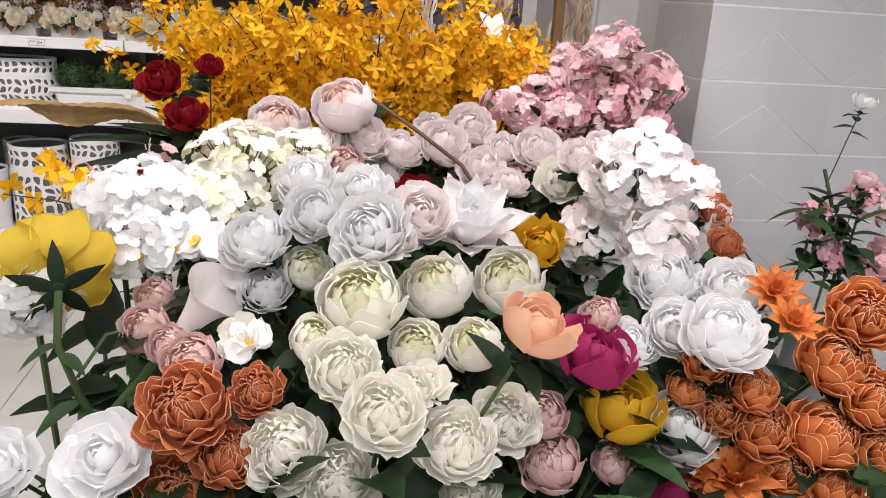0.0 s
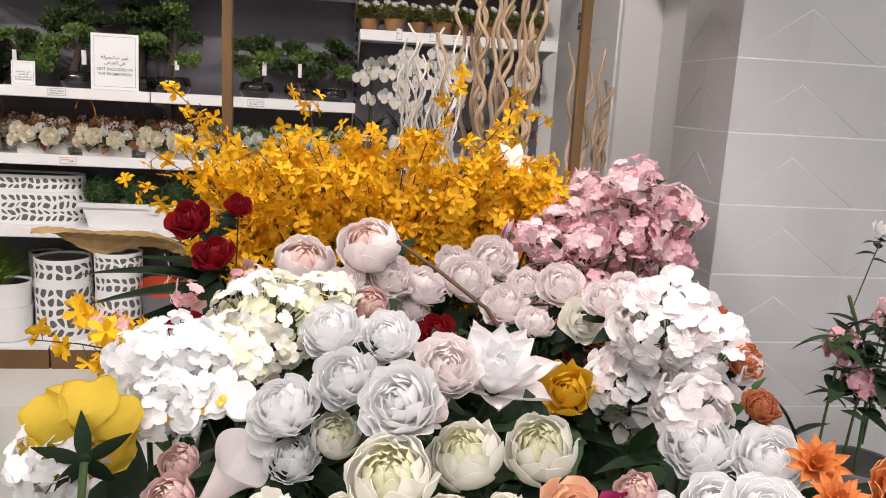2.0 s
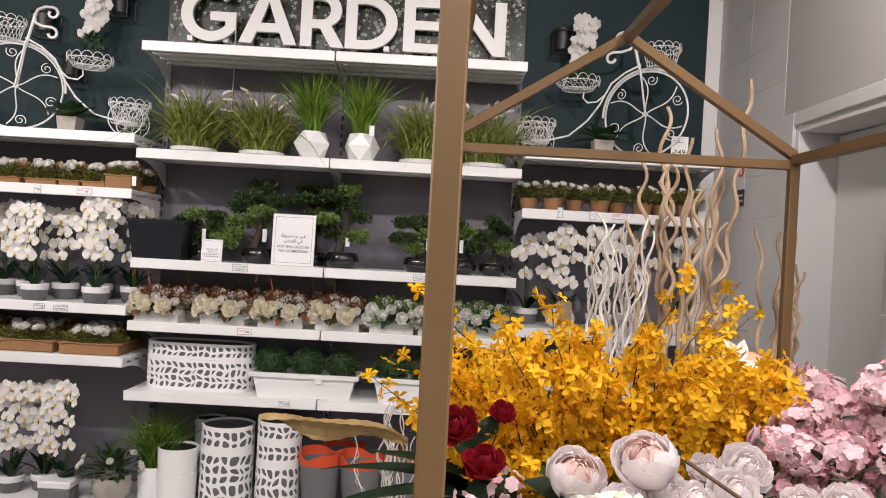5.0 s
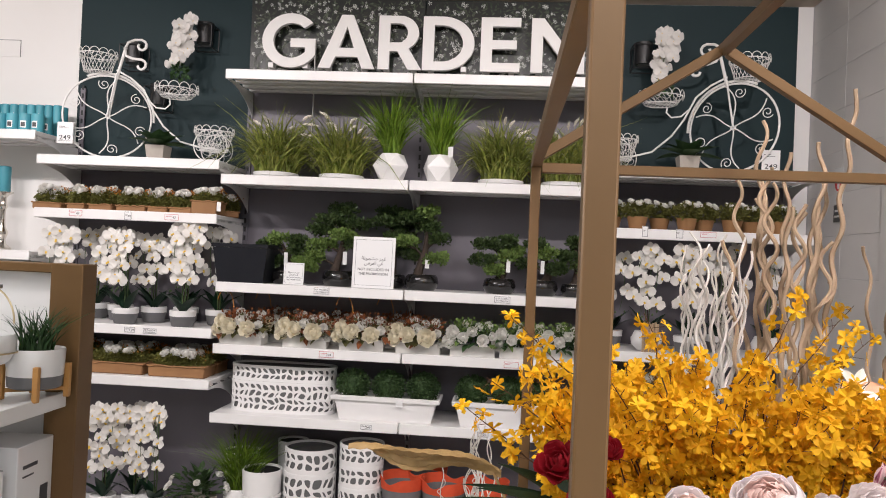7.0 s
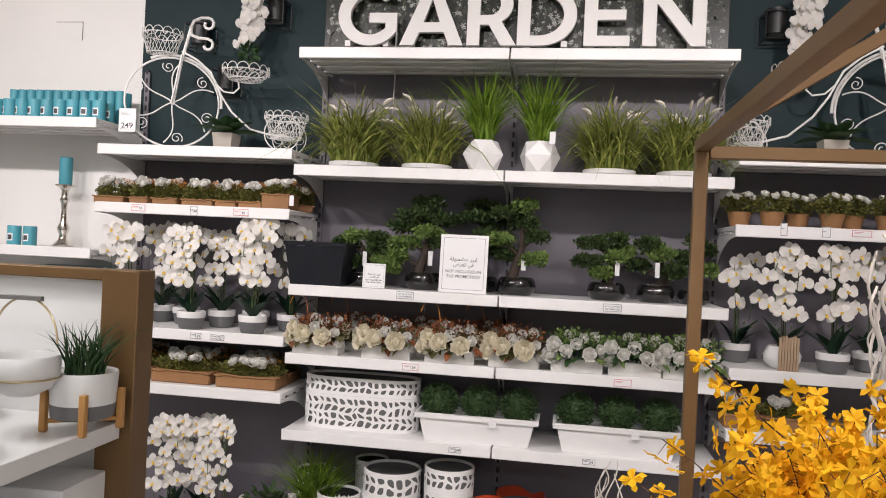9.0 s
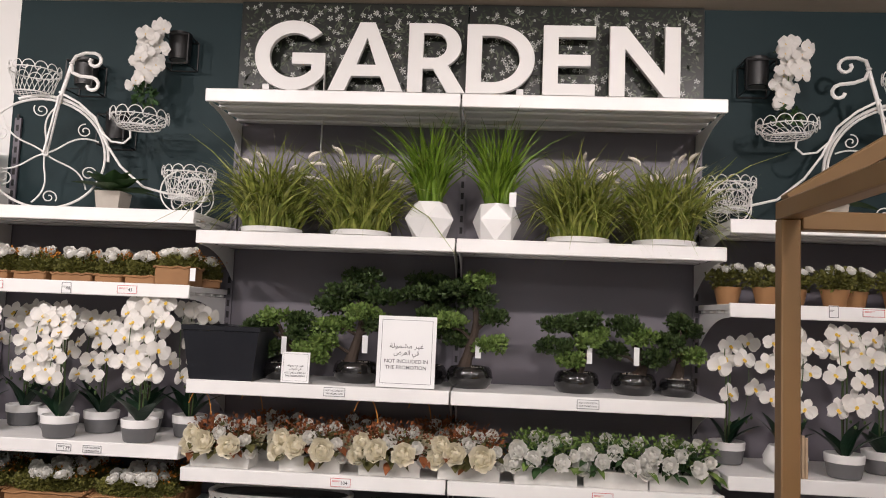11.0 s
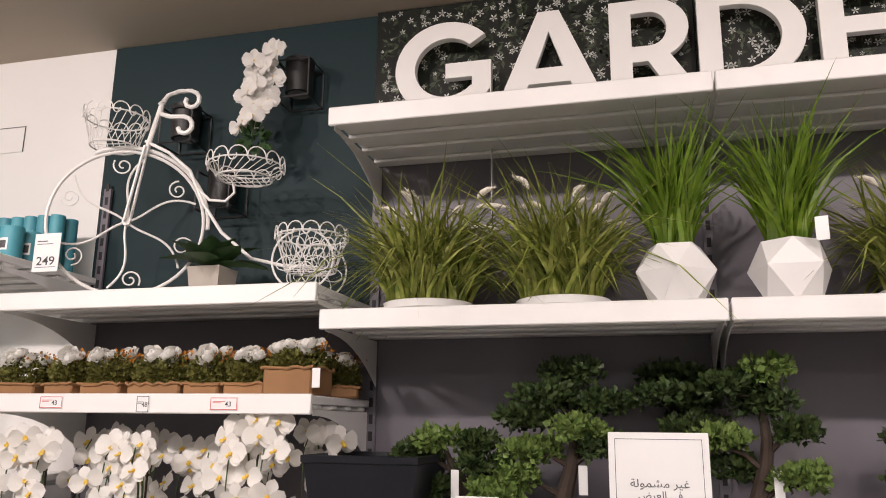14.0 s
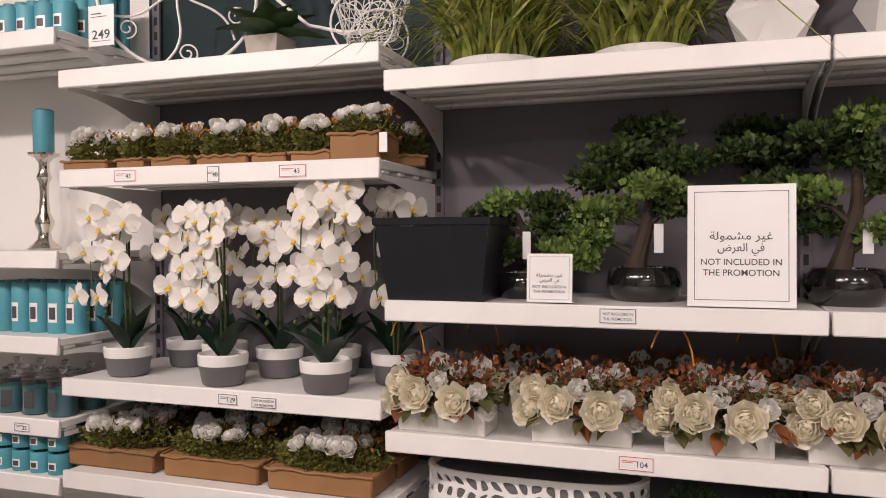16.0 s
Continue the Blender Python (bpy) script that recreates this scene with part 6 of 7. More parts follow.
# ---- socket plate on the white wall, wooden sticks in a holder ----
pl = thing("wall_plate", pose(-3.51, BACK - 0.004, 2.733), "white square access panel on the wall", "wall panel")
part("plate", Geo().box((-0.08, 0, -0.05), (0.08, 0.003, 0.05), 0.001), WHITEWALL, pl)
part("shadow_gap", Geo().box((-0.084, 0.0, 0.0505), (0.084, 0.003, 0.053), 0.0003).box((0.0805, 0, -0.05), (0.083, 0.003, 0.05), 0.0003), INK, pl)
hold = thing("reed_diffuser", pose(0.275, 4.24, 1.1535), "bundle of pale wooden sticks standing on the shelf", "wooden sticks")
for k in range(7):
    part("stick", Geo().box((-0.042 + 0.012 * k, -0.006, 0), (-0.0325 + 0.012 * k, 0.006, 0.145 + 0.004 * (k % 3)), 0.001), TWIG, hold)


# ---- gold house frame over the flowers ----
X0, X1, Y0, Y1, EAVE, TOP = -0.394, 0.655, 0.80, 2.535, 1.874, 2.212
house = thing("house_frame", pose(0, 0, 0), "gold painted metal house-shaped frame over the flower display", "display frame")
hw = 0.0145
for x in (X0, X1):
    for y in (Y0, Y1):
        lean, half = (-0.016, 0.0118) if y == Y0 else (0.0, hw)
        part("post", Geo().box((x + lean - half, y - half, 0), (x + lean + half, y + half, EAVE - hw), 0.002), GOLD, house)


def bar(name, a, b):
    a, b = Vector(a), Vector(b)
    mm = Matrix.Translation(a) @ (b - a).to_track_quat("Y", "Z").to_matrix().to_4x4()
    part(name, Geo().box((-hw, 0, -hw), (hw, (b - a).length, hw), 0.002), GOLD, house).matrix_basis = mm


for y in (Y0, Y1):
    bar("tie_beam", (X0 + 0.016, y, EAVE - 0.016), (X1 - 0.016, y, EAVE - 0.016))
    bar("rafter", (X0, y, EAVE + 0.012), ((X0 + X1) / 2 - 0.012, y, TOP))
    bar("rafter", (X1, y, EAVE + 0.012), ((X0 + X1) / 2 + 0.012, y, TOP))
for x in (X0, X1):
    bar("eave_beam", (x, Y0 - hw, EAVE), (x, Y1 + hw, EAVE))
bar("ridge_beam", ((X0 + X1) / 2, Y0 - hw, TOP + 0.006), ((X0 + X1) / 2, Y1 + hw, TOP + 0.006))


# ---- planter display unit with a gold post ----
unit = thing("display_unit", pose(0, 0, 0), "white display unit with gold painted posts and rails", "display unit")
part("post", Geo().box((-1.985, 2.725, 0), (-1.872, 2.815, 1.508), 0.003), GOLD, unit, "square gold painted post")
part("post", Geo().box((-3.30, 2.725, 0), (-3.19, 2.815, 1.508), 0.003), GOLD, unit)
part("top_rail", Geo().box((-3.189, 2.735, 1.475), (-1.986, 2.815, 1.507), 0.003), GOLD, unit, "gold painted rail")
part("back_board", Geo().box((-3.189, 2.77, 0.05), (-1.986, 2.80, 1.4745), 0.002), SHELF, unit, "white back board")
part("shelf_board", Geo().box((-3.15, 1.62, 1.058), (-1.925, 2.768, 1.078), 0.002), SHELF, unit, "white shelf board")
part("shelf_edge", Geo().box((-1.9245, 1.62, 1.035), (-1.905, 2.72, 1.084), 0.002), SHELF, unit)
part("lower_board", Geo().box((-3.15, 1.62, 0.62), (-1.92, 2.768, 0.64), 0.002), SHELF, unit)
part("leg", Geo().box((-2.02, 1.63, 0), (-1.98, 1.67, 1.0575), 0.002), GOLD, unit)
part("hanging_rail", Geo().box((-2.9, 2.49, 1.43), (-2.0, 2.505, 1.442), 0.001), GREYMETAL, unit, "grey metal rail")
part("rail_arm", Geo().box((-2.60, 2.506, 1.43), (-2.585, 2.77, 1.442), 0.001), GREYMETAL, unit)
hang = thing("hanging_pot", pose(-2.045, 2.497, 1.185), "white bowl planter hung from a brass wire hoop", "hanging planter")
part("bowl", Geo().lathe([(0, 0), (0.035, 0.002), (0.07, 0.022), (0.088, 0.055), (0.088, 0.095), (0.082, 0.105), (0.078, 0.10), (0.075, 0.06), (0, 0.04)], 36), CERAMIC, hang, "white bowl")
part("hoop", Geo().tube([(0.092 * math.cos(t), 0, 0.14 + 0.112 * math.sin(t)) for t in [3.1416 * i / 20 for i in range(21)]] + [(-0.092, 0, 0.05)], 0.0028, 6), BRASS, hang, "brass wire hoop")
part("hoop_ring", Geo().tube([(0.091 * math.cos(6.2832 * i / 32), 0.091 * math.sin(6.2832 * i / 32), 0.05) for i in range(33)], 0.0028, 6), BRASS, hang)
stand = thing("legged_planter", pose(-1.955, 2.62, 1.0785), "spiky plant in a two-tone pot on a wooden stand", "planter")
part("pot", Geo().lathe([(0, 0.035), (0.072, 0.035), (0.08, 0.04), (0.083, 0.075)], 28), GREYCERAMIC, stand, "grey lower pot")
part("pot_upper", Geo().lathe([(0.0832, 0.0752), (0.087, 0.155), (0.085, 0.16), (0.08, 0.155), (0, 0.145)], 28), CERAMIC, stand, "white upper pot")
for k in range(4):
    a = 0.6 + 1.5708 * k
    part("leg", Geo().box((-0.009, -0.009, 0), (0.009, 0.009, 0.11), 0.002, Matrix.Translation((0.094 * math.cos(a), 0.094 * math.sin(a), 0))), WOODLEG, stand, "light wooden leg")
part("crossbar", Geo().box((-0.085, -0.008, 0.022), (0.085, 0.008, 0.034), 0.002, Matrix.Rotation(0.6, 4, "Z")), WOODLEG, stand)
part("crossbar", Geo().box((-0.008, -0.085, 0.021), (0.008, 0.085, 0.033), 0.002, Matrix.Rotation(0.6, 4, "Z")), WOODLEG, stand)
gs2 = Geo()
grass_tuft(gs2, random.Random(760), 120, 0.8, 0.16, 0.007, 0.05, 0.25)
for i, v in enumerate(gs2.v):
    gs2.v[i] = v + Vector((0, 0, 0.145))
tagged(part("spiky_leaves", gs2, LEAF, stand), kind="stuff")
bowl = thing("succulent_bowl", pose(-2.10, 2.28, 1.0785), "dark bowl with succulents and driftwood", "succulent bowl")
part("bowl", Geo().lathe([(0, 0), (0.06, 0), (0.09, 0.03), (0.095, 0.05), (0.085, 0.05), (0, 0.035)], 28), BLACKPLASTIC, bowl, "black bowl")
gl = Geo()
tuft(gl, random.Random(761), 130, 0.09, 0.07, 0.05, 0.045, (0.02, 0, 0.07), 0.5, 0.2)
tagged(part("succulent_leaves", gl, LEAF, bowl), kind="stuff")
part("driftwood", Geo().tube([(-0.07, 0.02, 0.05), (-0.02, 0, 0.10), (0.05, 0.03, 0.11), (0.08, 0.05, 0.08)], [0.012, 0.02, 0.017, 0.01], 8), BARK, bowl, "brown driftwood piece")
fern = thing("fern", pose(-2.35, 2.60, 1.0785), "green fern in a white bowl", "potted plant")
part("bowl", Geo().lathe([(0, 0), (0.07, 0), (0.11, 0.04), (0.118, 0.075), (0.108, 0.075), (0, 0.06)], 28), CERAMIC, fern)
gl, rnd = Geo(), random.Random(762)
for k in range(26):
    a = rnd.uniform(0, 6.28)
    path = bend((0, 0, 0.06), (math.cos(a), math.sin(a), rnd.uniform(0.5, 1.6)), rnd.uniform(0.14, 0.22), 0.7, 10)
    for i in range(1, 11):
        for s in (-1, 1):
            mm = Matrix.Translation(path[i]) @ Matrix.Rotation(a + s * 1.3, 4, "Z")
            gl.geo(leaf(0.03 * (1.1 - i / 11), 0.01, 0.1, 0.3, 2, 1), mm)
tagged(part("fronds", gl, GRASSGREEN, fern), kind="stuff")
for k, (x, y, w, d, h) in enumerate(((-2.03, 2.62, 0.09, 0.10, 0.30), (-2.04, 2.36, 0.095, 0.11, 0.25), (-2.05, 2.08, 0.10, 0.12, 0.22), (-2.06, 1.80, 0.10, 0.12, 0.20))):
    bxx = thing("packing_box", pose(x, y, 0.6405, 0, 0, (2, -3, 4, -2)[k]), "white printed cardboard product box", "box", "product boxes")
    part("carton", Geo().box((-w, -d, 0), (w, d, h), 0.003), CARD, bxx)
    part("print", Geo().box((w * 1.001, -d * 0.7, h * 0.75), (w + 0.0008, d * 0.1, h * 0.79), 0.0001).box((w * 1.001, -d * 0.7, h * 0.66), (w + 0.0008, -d * 0.1, h * 0.68), 0.0001).box((w * 1.001, d * 0.3, h * 0.3), (w + 0.0008, d * 0.75, h * 0.5), 0.0001).box((-w * 0.6, -d - 0.0008, h * 0.6), (w * 0.3, -d * 1.001, h * 0.66), 0.0001), INK, bxx, "grey printed marks")


# ---- flower display inside the gold frame ----
tub = thing("flower_trough", pose(0.13, 1.56, 0), "dark planter trough that holds the silk flowers", "planter")
part("body", Geo().box((-0.50, -0.86, 0), (0.50, 0.93, 0.70), 0.01), BLACKPLASTIC, tub)
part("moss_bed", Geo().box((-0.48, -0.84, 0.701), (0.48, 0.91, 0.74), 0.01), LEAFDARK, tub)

P = {
    "white": petal_mat("petal_white", (0.95, 0.945, 0.945), (0.93, 0.92, 0.925)),
    "cream": petal_mat("petal_cream", (0.95, 0.93, 0.86), (0.93, 0.90, 0.80)),
    "greenish": petal_mat("petal_greenish_cream", (0.86, 0.84, 0.64), (0.83, 0.80, 0.55)),
    "blush": petal_mat("petal_blush", (0.94, 0.885, 0.88), (0.93, 0.83, 0.82)),
    "pink": petal_mat("petal_pink", (0.88, 0.66, 0.60), (0.88, 0.74, 0.69)),
    "dusky": petal_mat("petal_dusky_pink", (0.76, 0.52, 0.50), (0.80, 0.62, 0.60)),
    "orange": petal_mat("petal_orange", (0.76, 0.26, 0.065), (0.82, 0.35, 0.13)),
    "orange_deep": petal_mat("petal_deep_orange", (0.64, 0.17, 0.03), (0.74, 0.27, 0.08)),
    "orange_rim": petal_mat("petal_orange_rim", (0.88, 0.50, 0.27), (0.88, 0.56, 0.34)),
    "copper_rim": petal_mat("petal_copper_rim", (0.76, 0.36, 0.20), (0.80, 0.44, 0.28)),
    "copper": petal_mat("petal_copper", (0.58, 0.17, 0.06), (0.70, 0.29, 0.14)),
    "red": petal_mat("petal_red", (0.28, 0.006, 0.014), (0.20, 0.004, 0.010)),
    "yellow": petal_mat("petal_yellow", (0.78, 0.46, 0.015), (0.80, 0.54, 0.05)),
    "lemon": petal_mat("petal_lemon", (0.80, 0.56, 0.04), (0.82, 0.64, 0.10)),
    "peach": petal_mat("petal_peach", (0.88, 0.50, 0.36), (0.88, 0.66, 0.36)),
    "magenta": petal_mat("petal_magenta", (0.38, 0.022, 0.12), (0.48, 0.04, 0.18)),
    "cherry": petal_mat("petal_cherry", (0.92, 0.72, 0.74), (0.88, 0.58, 0.63)),
    "cherry_deep": petal_mat("petal_cherry_deep", (0.82, 0.45, 0.51), (0.88, 0.60, 0.64)),
    "plum": petal_mat("petal_plum", (0.42, 0.12, 0.19), (0.55, 0.26, 0.32)),
    "forsythia": petal_mat("petal_forsythia", (0.90, 0.55, 0.012), (0.84, 0.44, 0.008)),
}


def facing(p, tilt=1.0, seed=0):
    """A direction for a flower head: up, and partly towards the aisle."""
    rnd = random.Random(seed * 31 + int(p[0] * 997))
    aisle = (Vector((-0.05, -0.45, 1.9)) - Vector(p)).normalized()
    return (aisle * 0.75 * tilt + Vector((0, 0, 0.5)) + Vector((p[0] - 0.13, (p[1] - 1.5) * 0.2, 0)) * 0.25 + Vector((rnd.gauss(0, 0.2), rnd.gauss(0, 0.15), rnd.gauss(0, 0.1)))).normalized()


def head_pose(p, axis, r, spin):
    return Matrix.Translation(p) @ axis.to_track_quat("Z", "Y").to_matrix().to_4x4() @ Matrix.Rotation(spin, 4, "Z") @ Matrix.Scale(r, 4)


def calyx_and_stem(root, rnd, stem_len=8.0, leaves=2, green=LEAFDARK):
    gc = Geo().lathe([(0.0, -1.02), (0.16, -0.98), (0.34, -0.84), (0.2, -0.7)], 10)
    for k in range(5):
        gc.geo(leaf(0.75, 0.32, 0.15, -0.35, 4, 2), Matrix.Translation((0, 0, -0.88)) @ Matrix.Rotation(1.2566 * k, 4, "Z") @ Matrix.Rotation(0.15, 4, "Y"))
    part("calyx", gc, green, root, "green sepals")
    part("stem", Geo().tube([(0, 0, -0.95), (0.04, 0.1, -0.95 - stem_len * 0.3), (0, 0.25, -0.95 - stem_len * 0.65), (0, 0.3, -0.95 - stem_len)], 0.075, 6), STEM, root)
    for k in range(leaves):
        a = rnd.uniform(0, 6.28)
        mm = Matrix.Translation((0, 0, -1.2 - 0.6 * k)) @ Matrix.Rotation(a, 4, "Z") @ Matrix.Rotation(rnd.uniform(-0.5, 0.3), 4, "Y")
        part("leaf", leaf(rnd.uniform(1.5, 2.1), 0.95, 0.15, 0.25, 6, 2), green, root, "dark green leaf").matrix_basis = mm


def bloom(name, label, category, group, places, layers, outer, inner, ruffle=0.04, variants=3, tilt=1.0, leaves=2, seed=0, axes=None, rim=""):
    made = []
    for k, (x, y, z, r) in enumerate(places):
        axis = Vector(axes[k]).normalized() if axes and axes[k] else facing((x, y, z), tilt, seed + k)
        m = head_pose((x, y, z), axis, r * 0.86, 1.7 * k + seed)
        if k < variants:
            rnd = random.Random(seed * 13 + k)
            root = thing(name, m, label, category, group)
            rims = Geo() if rim else None
            o, i = shell_flower(layers, rnd, ruffle, 0.014 if rim else 0.011, rims)
            if rim:
                part("petal_edge", rims, P[rim], root, "paler rolled petal edges")
            part("outer_petal_layer", o, P[outer], root)
            part("inner_petal_layer", i, P[inner], root)
            calyx_and_stem(root, rnd, 8.0, leaves)
            made.append(root)
        else:
            src = made[k % variants]
            copy_thing(src, m @ Matrix.Scale(1 / src.scale[0], 4))
    return made


WHITE_RANUNCULUS = [(-0.130, 0.988, 1.132, 0.040), (-0.010, 0.939, 1.158, 0.043), (-0.065, 1.003, 1.160, 0.038), (-0.081, 1.272, 1.131, 0.046), (0.003, 1.319, 1.104, 0.048), (0.329, 0.954, 1.100, 0.044), (0.387, 0.908, 1.105, 0.042), (0.323, 0.806, 1.101, 0.044), (0.257, 0.863, 1.063, 0.031), (0.315, 0.837, 0.976, 0.044), (0.299, 0.854, 1.086, 0.032), (-0.119, 0.984, 1.076, 0.031)]
CREAM_PEONY = [(-0.021, 0.885, 1.102, 0.048), (0.067, 0.961, 1.088, 0.045), (0.148, 0.955, 1.097, 0.044), (0.037, 0.879, 1.055, 0.033), (0.094, 0.873, 1.059, 0.034), (-0.073, 0.989, 1.099, 0.030), (-0.064, 0.858, 1.075, 0.028)]
CREAM_ROSETTE = [(-0.038, 0.807, 1.071, 0.036), (-0.010, 0.717, 1.076, 0.035), (-0.092, 0.786, 1.002, 0.039), (0.060, 0.757, 1.020, 0.038), (-0.043, 0.779, 0.971, 0.038), (0.115, 0.805, 1.014, 0.035), (0.080, 0.796, 0.940, 0.034), (0.014, 0.759, 1.073, 0.023)]
WHITE_ROSE = [(-0.247, 0.806, 0.983, 0.043), (-0.349, 0.841, 0.955, 0.034)]
ORANGE_RANUNCULUS = [(0.451, 0.796, 0.990, 0.046), (0.467, 0.824, 1.059, 0.047), (0.491, 0.830, 1.110, 0.043), (0.491, 0.791, 1.035, 0.040), (0.395, 0.817, 0.986, 0.041), (0.349, 0.832, 1.002, 0.032), (0.500, 0.773, 0.987, 0.040), (0.461, 0.778, 0.938, 0.037), (0.379, 0.825, 1.028, 0.032), (0.315, 0.840, 1.022, 0.026), (0.418, 0.799, 0.949, 0.036), (0.321, 0.822, 1.063, 0.027)]
COPPER_PEONY = [(-0.177, 0.795, 1.041, 0.042), (-0.186, 0.809, 0.944, 0.043), (-0.141, 0.797, 0.989, 0.033), (-0.117, 0.819, 1.043, 0.026), (0.410, 1.611, 0.994, 0.046), (0.407, 1.530, 1.051, 0.032), (0.357, 1.545, 1.040, 0.035), (0.427, 1.599, 0.969, 0.034), (0.498, 1.168, 1.125, 0.028), (0.416, 0.986, 1.133, 0.023), (0.509, 1.292, 1.156, 0.021)]
ORANGE_LILY = [(0.371, 0.810, 0.930, 0.056), (0.412, 0.870, 1.116, 0.036), (0.407, 0.825, 1.101, 0.034), (0.331, 0.821, 0.931, 0.036)]
BLUSH_RANUNCULUS = [(0.271, 1.838, 1.121, 0.055), (0.184, 1.679, 1.112, 0.056), (0.295, 1.645, 1.113, 0.037), (0.354, 1.595, 1.125, 0.047), (0.371, 1.399, 1.151, 0.037), (0.416, 1.423, 1.164, 0.033), (0.242, 1.585, 1.086, 0.046), (0.283, 1.500, 1.077, 0.035), (0.095, 1.638, 1.106, 0.046), (0.023, 1.601, 1.134, 0.048), (-0.058, 1.557, 1.127, 0.040), (0.071, 1.627, 1.067, 0.036), (0.076, 1.184, 1.108, 0.046), (0.366, 1.294, 1.144, 0.031), (0.174, 1.815, 1.121, 0.037), (0.017, 0.944, 1.151, 0.024)]
BLUSH_LARGE = [(-0.015, 1.595, 1.189, 0.065), (-0.134, 1.631, 1.146, 0.061)]
PINK_SMALL = [(-0.015, 1.487, 1.107, 0.036), (0.171, 0.820, 0.953, 0.036), (0.162, 0.833, 1.000, 0.028), (0.225, 0.874, 1.090, 0.023), (-0.241, 0.960, 1.041, 0.030), (-0.243, 1.021, 1.051, 0.025), (-0.179, 0.858, 1.053, 0.031), (0.243, 0.832, 0.941, 0.025), (-0.208, 0.909, 1.046, 0.024)]
IVORY_SMALL = [(0.355, 1.463, 1.091, 0.043), (0.037, 0.789, 1.062, 0.021), (-0.136, 0.902, 1.056, 0.024)]
RED_ROSE = [(-0.355, 1.721, 1.205, 0.042), (-0.302, 1.66, 1.150, 0.041), (0.102, 1.50, 1.055, 0.036), (-0.285, 1.299, 1.115, 0.030), (-0.265, 1.726, 1.235, 0.026)]
YELLOW_ROSE = [(0.286, 1.294, 1.027, 0.043), (0.247, 0.848, 0.989, 0.046)]
YELLOW_BACK = [(-0.344, 1.021, 1.115, 0.063)]
PEACH_ROSE = [(0.125, 0.777, 1.117, 0.035)]
MAGENTA_ROSE = [(0.207, 0.840, 1.056, 0.041), (0.308, 0.818, 0.912, 0.039)]
LOTUS = [(0.158, 1.248, 1.076, 0.098)]
CREAM_HYDRANGEA = [(-0.176, 1.323, 1.119, 0.082), (-0.093, 1.458, 1.118, 0.053), (-0.201, 1.175, 1.120, 0.042)]
WHITE_HYDRANGEA = [(-0.262, 1.161, 1.105, 0.073), (-0.369, 1.019, 1.057, 0.046), (-0.304, 1.137, 1.125, 0.045), (-0.273, 1.106, 1.088, 0.044)]
BLUSH_HYDRANGEA = [(0.413, 1.249, 1.146, 0.079), (0.397, 1.300, 1.036, 0.079), (0.471, 1.215, 1.108, 0.066), (0.333, 0.995, 1.124, 0.045)]
MOTH_ORCHID = [(-0.207, 1.103, 1.094, 0.043), (-0.268, 1.080, 1.080, 0.038), (-0.232, 1.095, 1.085, 0.032), (-0.130, 0.892, 1.057, 0.026), (-0.144, 0.999, 1.098, 0.029)]
CALLA = [(-0.193, 0.976, 1.048, 0.048)]
CHERRY = [(0.607, 1.903, 1.282, 0.082), (0.582, 1.999, 1.206, 0.078), (0.708, 1.929, 1.234, 0.070), (0.484, 2.043, 1.176, 0.072), (0.498, 1.894, 1.151, 0.060), (0.395, 1.858, 1.147, 0.052), (0.630, 1.985, 1.183, 0.071), (0.366, 1.904, 1.158, 0.053), (0.600, 2.197, 1.228, 0.070)]
MAGNOLIA = [(0.789, 2.039, 1.157, 0.045), (0.824, 1.995, 1.190, 0.027), (0.534, 2.371, 1.262, 0.042), (0.624, 2.410, 1.240, 0.043), (0.638, 2.352, 1.254, 0.038), (0.317, 1.924, 1.166, 0.033)]
BIGLILY = [(0.377, 2.193, 1.296, 0.072)]
bloom("ranunculus", "white silk ranunculus with tight ruffled petals", "flower", "white ranunculus", WHITE_RANUNCULUS, RANUNCULUS, "white", "white", 0.05, seed=1, tilt=0.75)
bloom("peony", "cream cupped silk peony with a greenish middle", "flower", "cream peonies", CREAM_PEONY, CUP, "cream", "greenish", 0.05, seed=2, tilt=0.6)
bloom("garden_rose", "cream silk garden rose with a quartered middle", "flower", "cream garden roses", CREAM_ROSETTE, ROSETTE, "cream", "cream", 0.06, seed=3)
bloom("rose", "open white silk rose", "flower", "white roses", WHITE_ROSE, ROSE, "white", "white", 0.04, seed=4)
bloom("ranunculus", "orange silk ranunculus with pale petal edges", "flower", "orange ranunculus", [(x, y, z, r * 0.9) for x, y, z, r in ORANGE_RANUNCULUS], ROSETTE, "orange", "orange_deep", 0.05, seed=5, rim="orange_rim")
bloom("peony", "rust-coloured ruffled silk peony", "flower", "copper peonies", COPPER_PEONY, ROSETTE, "copper", "copper", 0.10, seed=6, rim="copper_rim")
bloom("ranunculus", "pale blush silk ranunculus", "flower", "blush ranunculus", BLUSH_RANUNCULUS, RANUNCULUS, "blush", "blush", 0.05, seed=7, tilt=0.75)
bloom("peony", "large pale pink silk peony on a long stem", "flower", "large blush peonies", BLUSH_LARGE, CUP, "blush", "pink", 0.05, seed=8, variants=2)
bloom("peony", "small dusky pink silk peony", "flower", "dusky pink peonies", PINK_SMALL, CUP, "dusky", "pink", 0.06, seed=9)
bloom("rose", "small ivory silk rose", "flower", "ivory roses", IVORY_SMALL, ROSE, "cream", "cream", 0.04, seed=10)
bloom("rose", "dark red velvet silk rose with green leaves", "flower", "red roses", RED_ROSE, ROSE, "red", "red", 0.05, seed=11, leaves=4)
TULIP = [(0.22, 8, 3, 0.1, 1.7), (0.38, 14, 3, 0.2, 1.6), (0.54, 21, 4, 0.3, 1.4), (0.72, 30, 4, 0.4, 1.3), (0.88, 46, 5, 0.55, 1.15)]
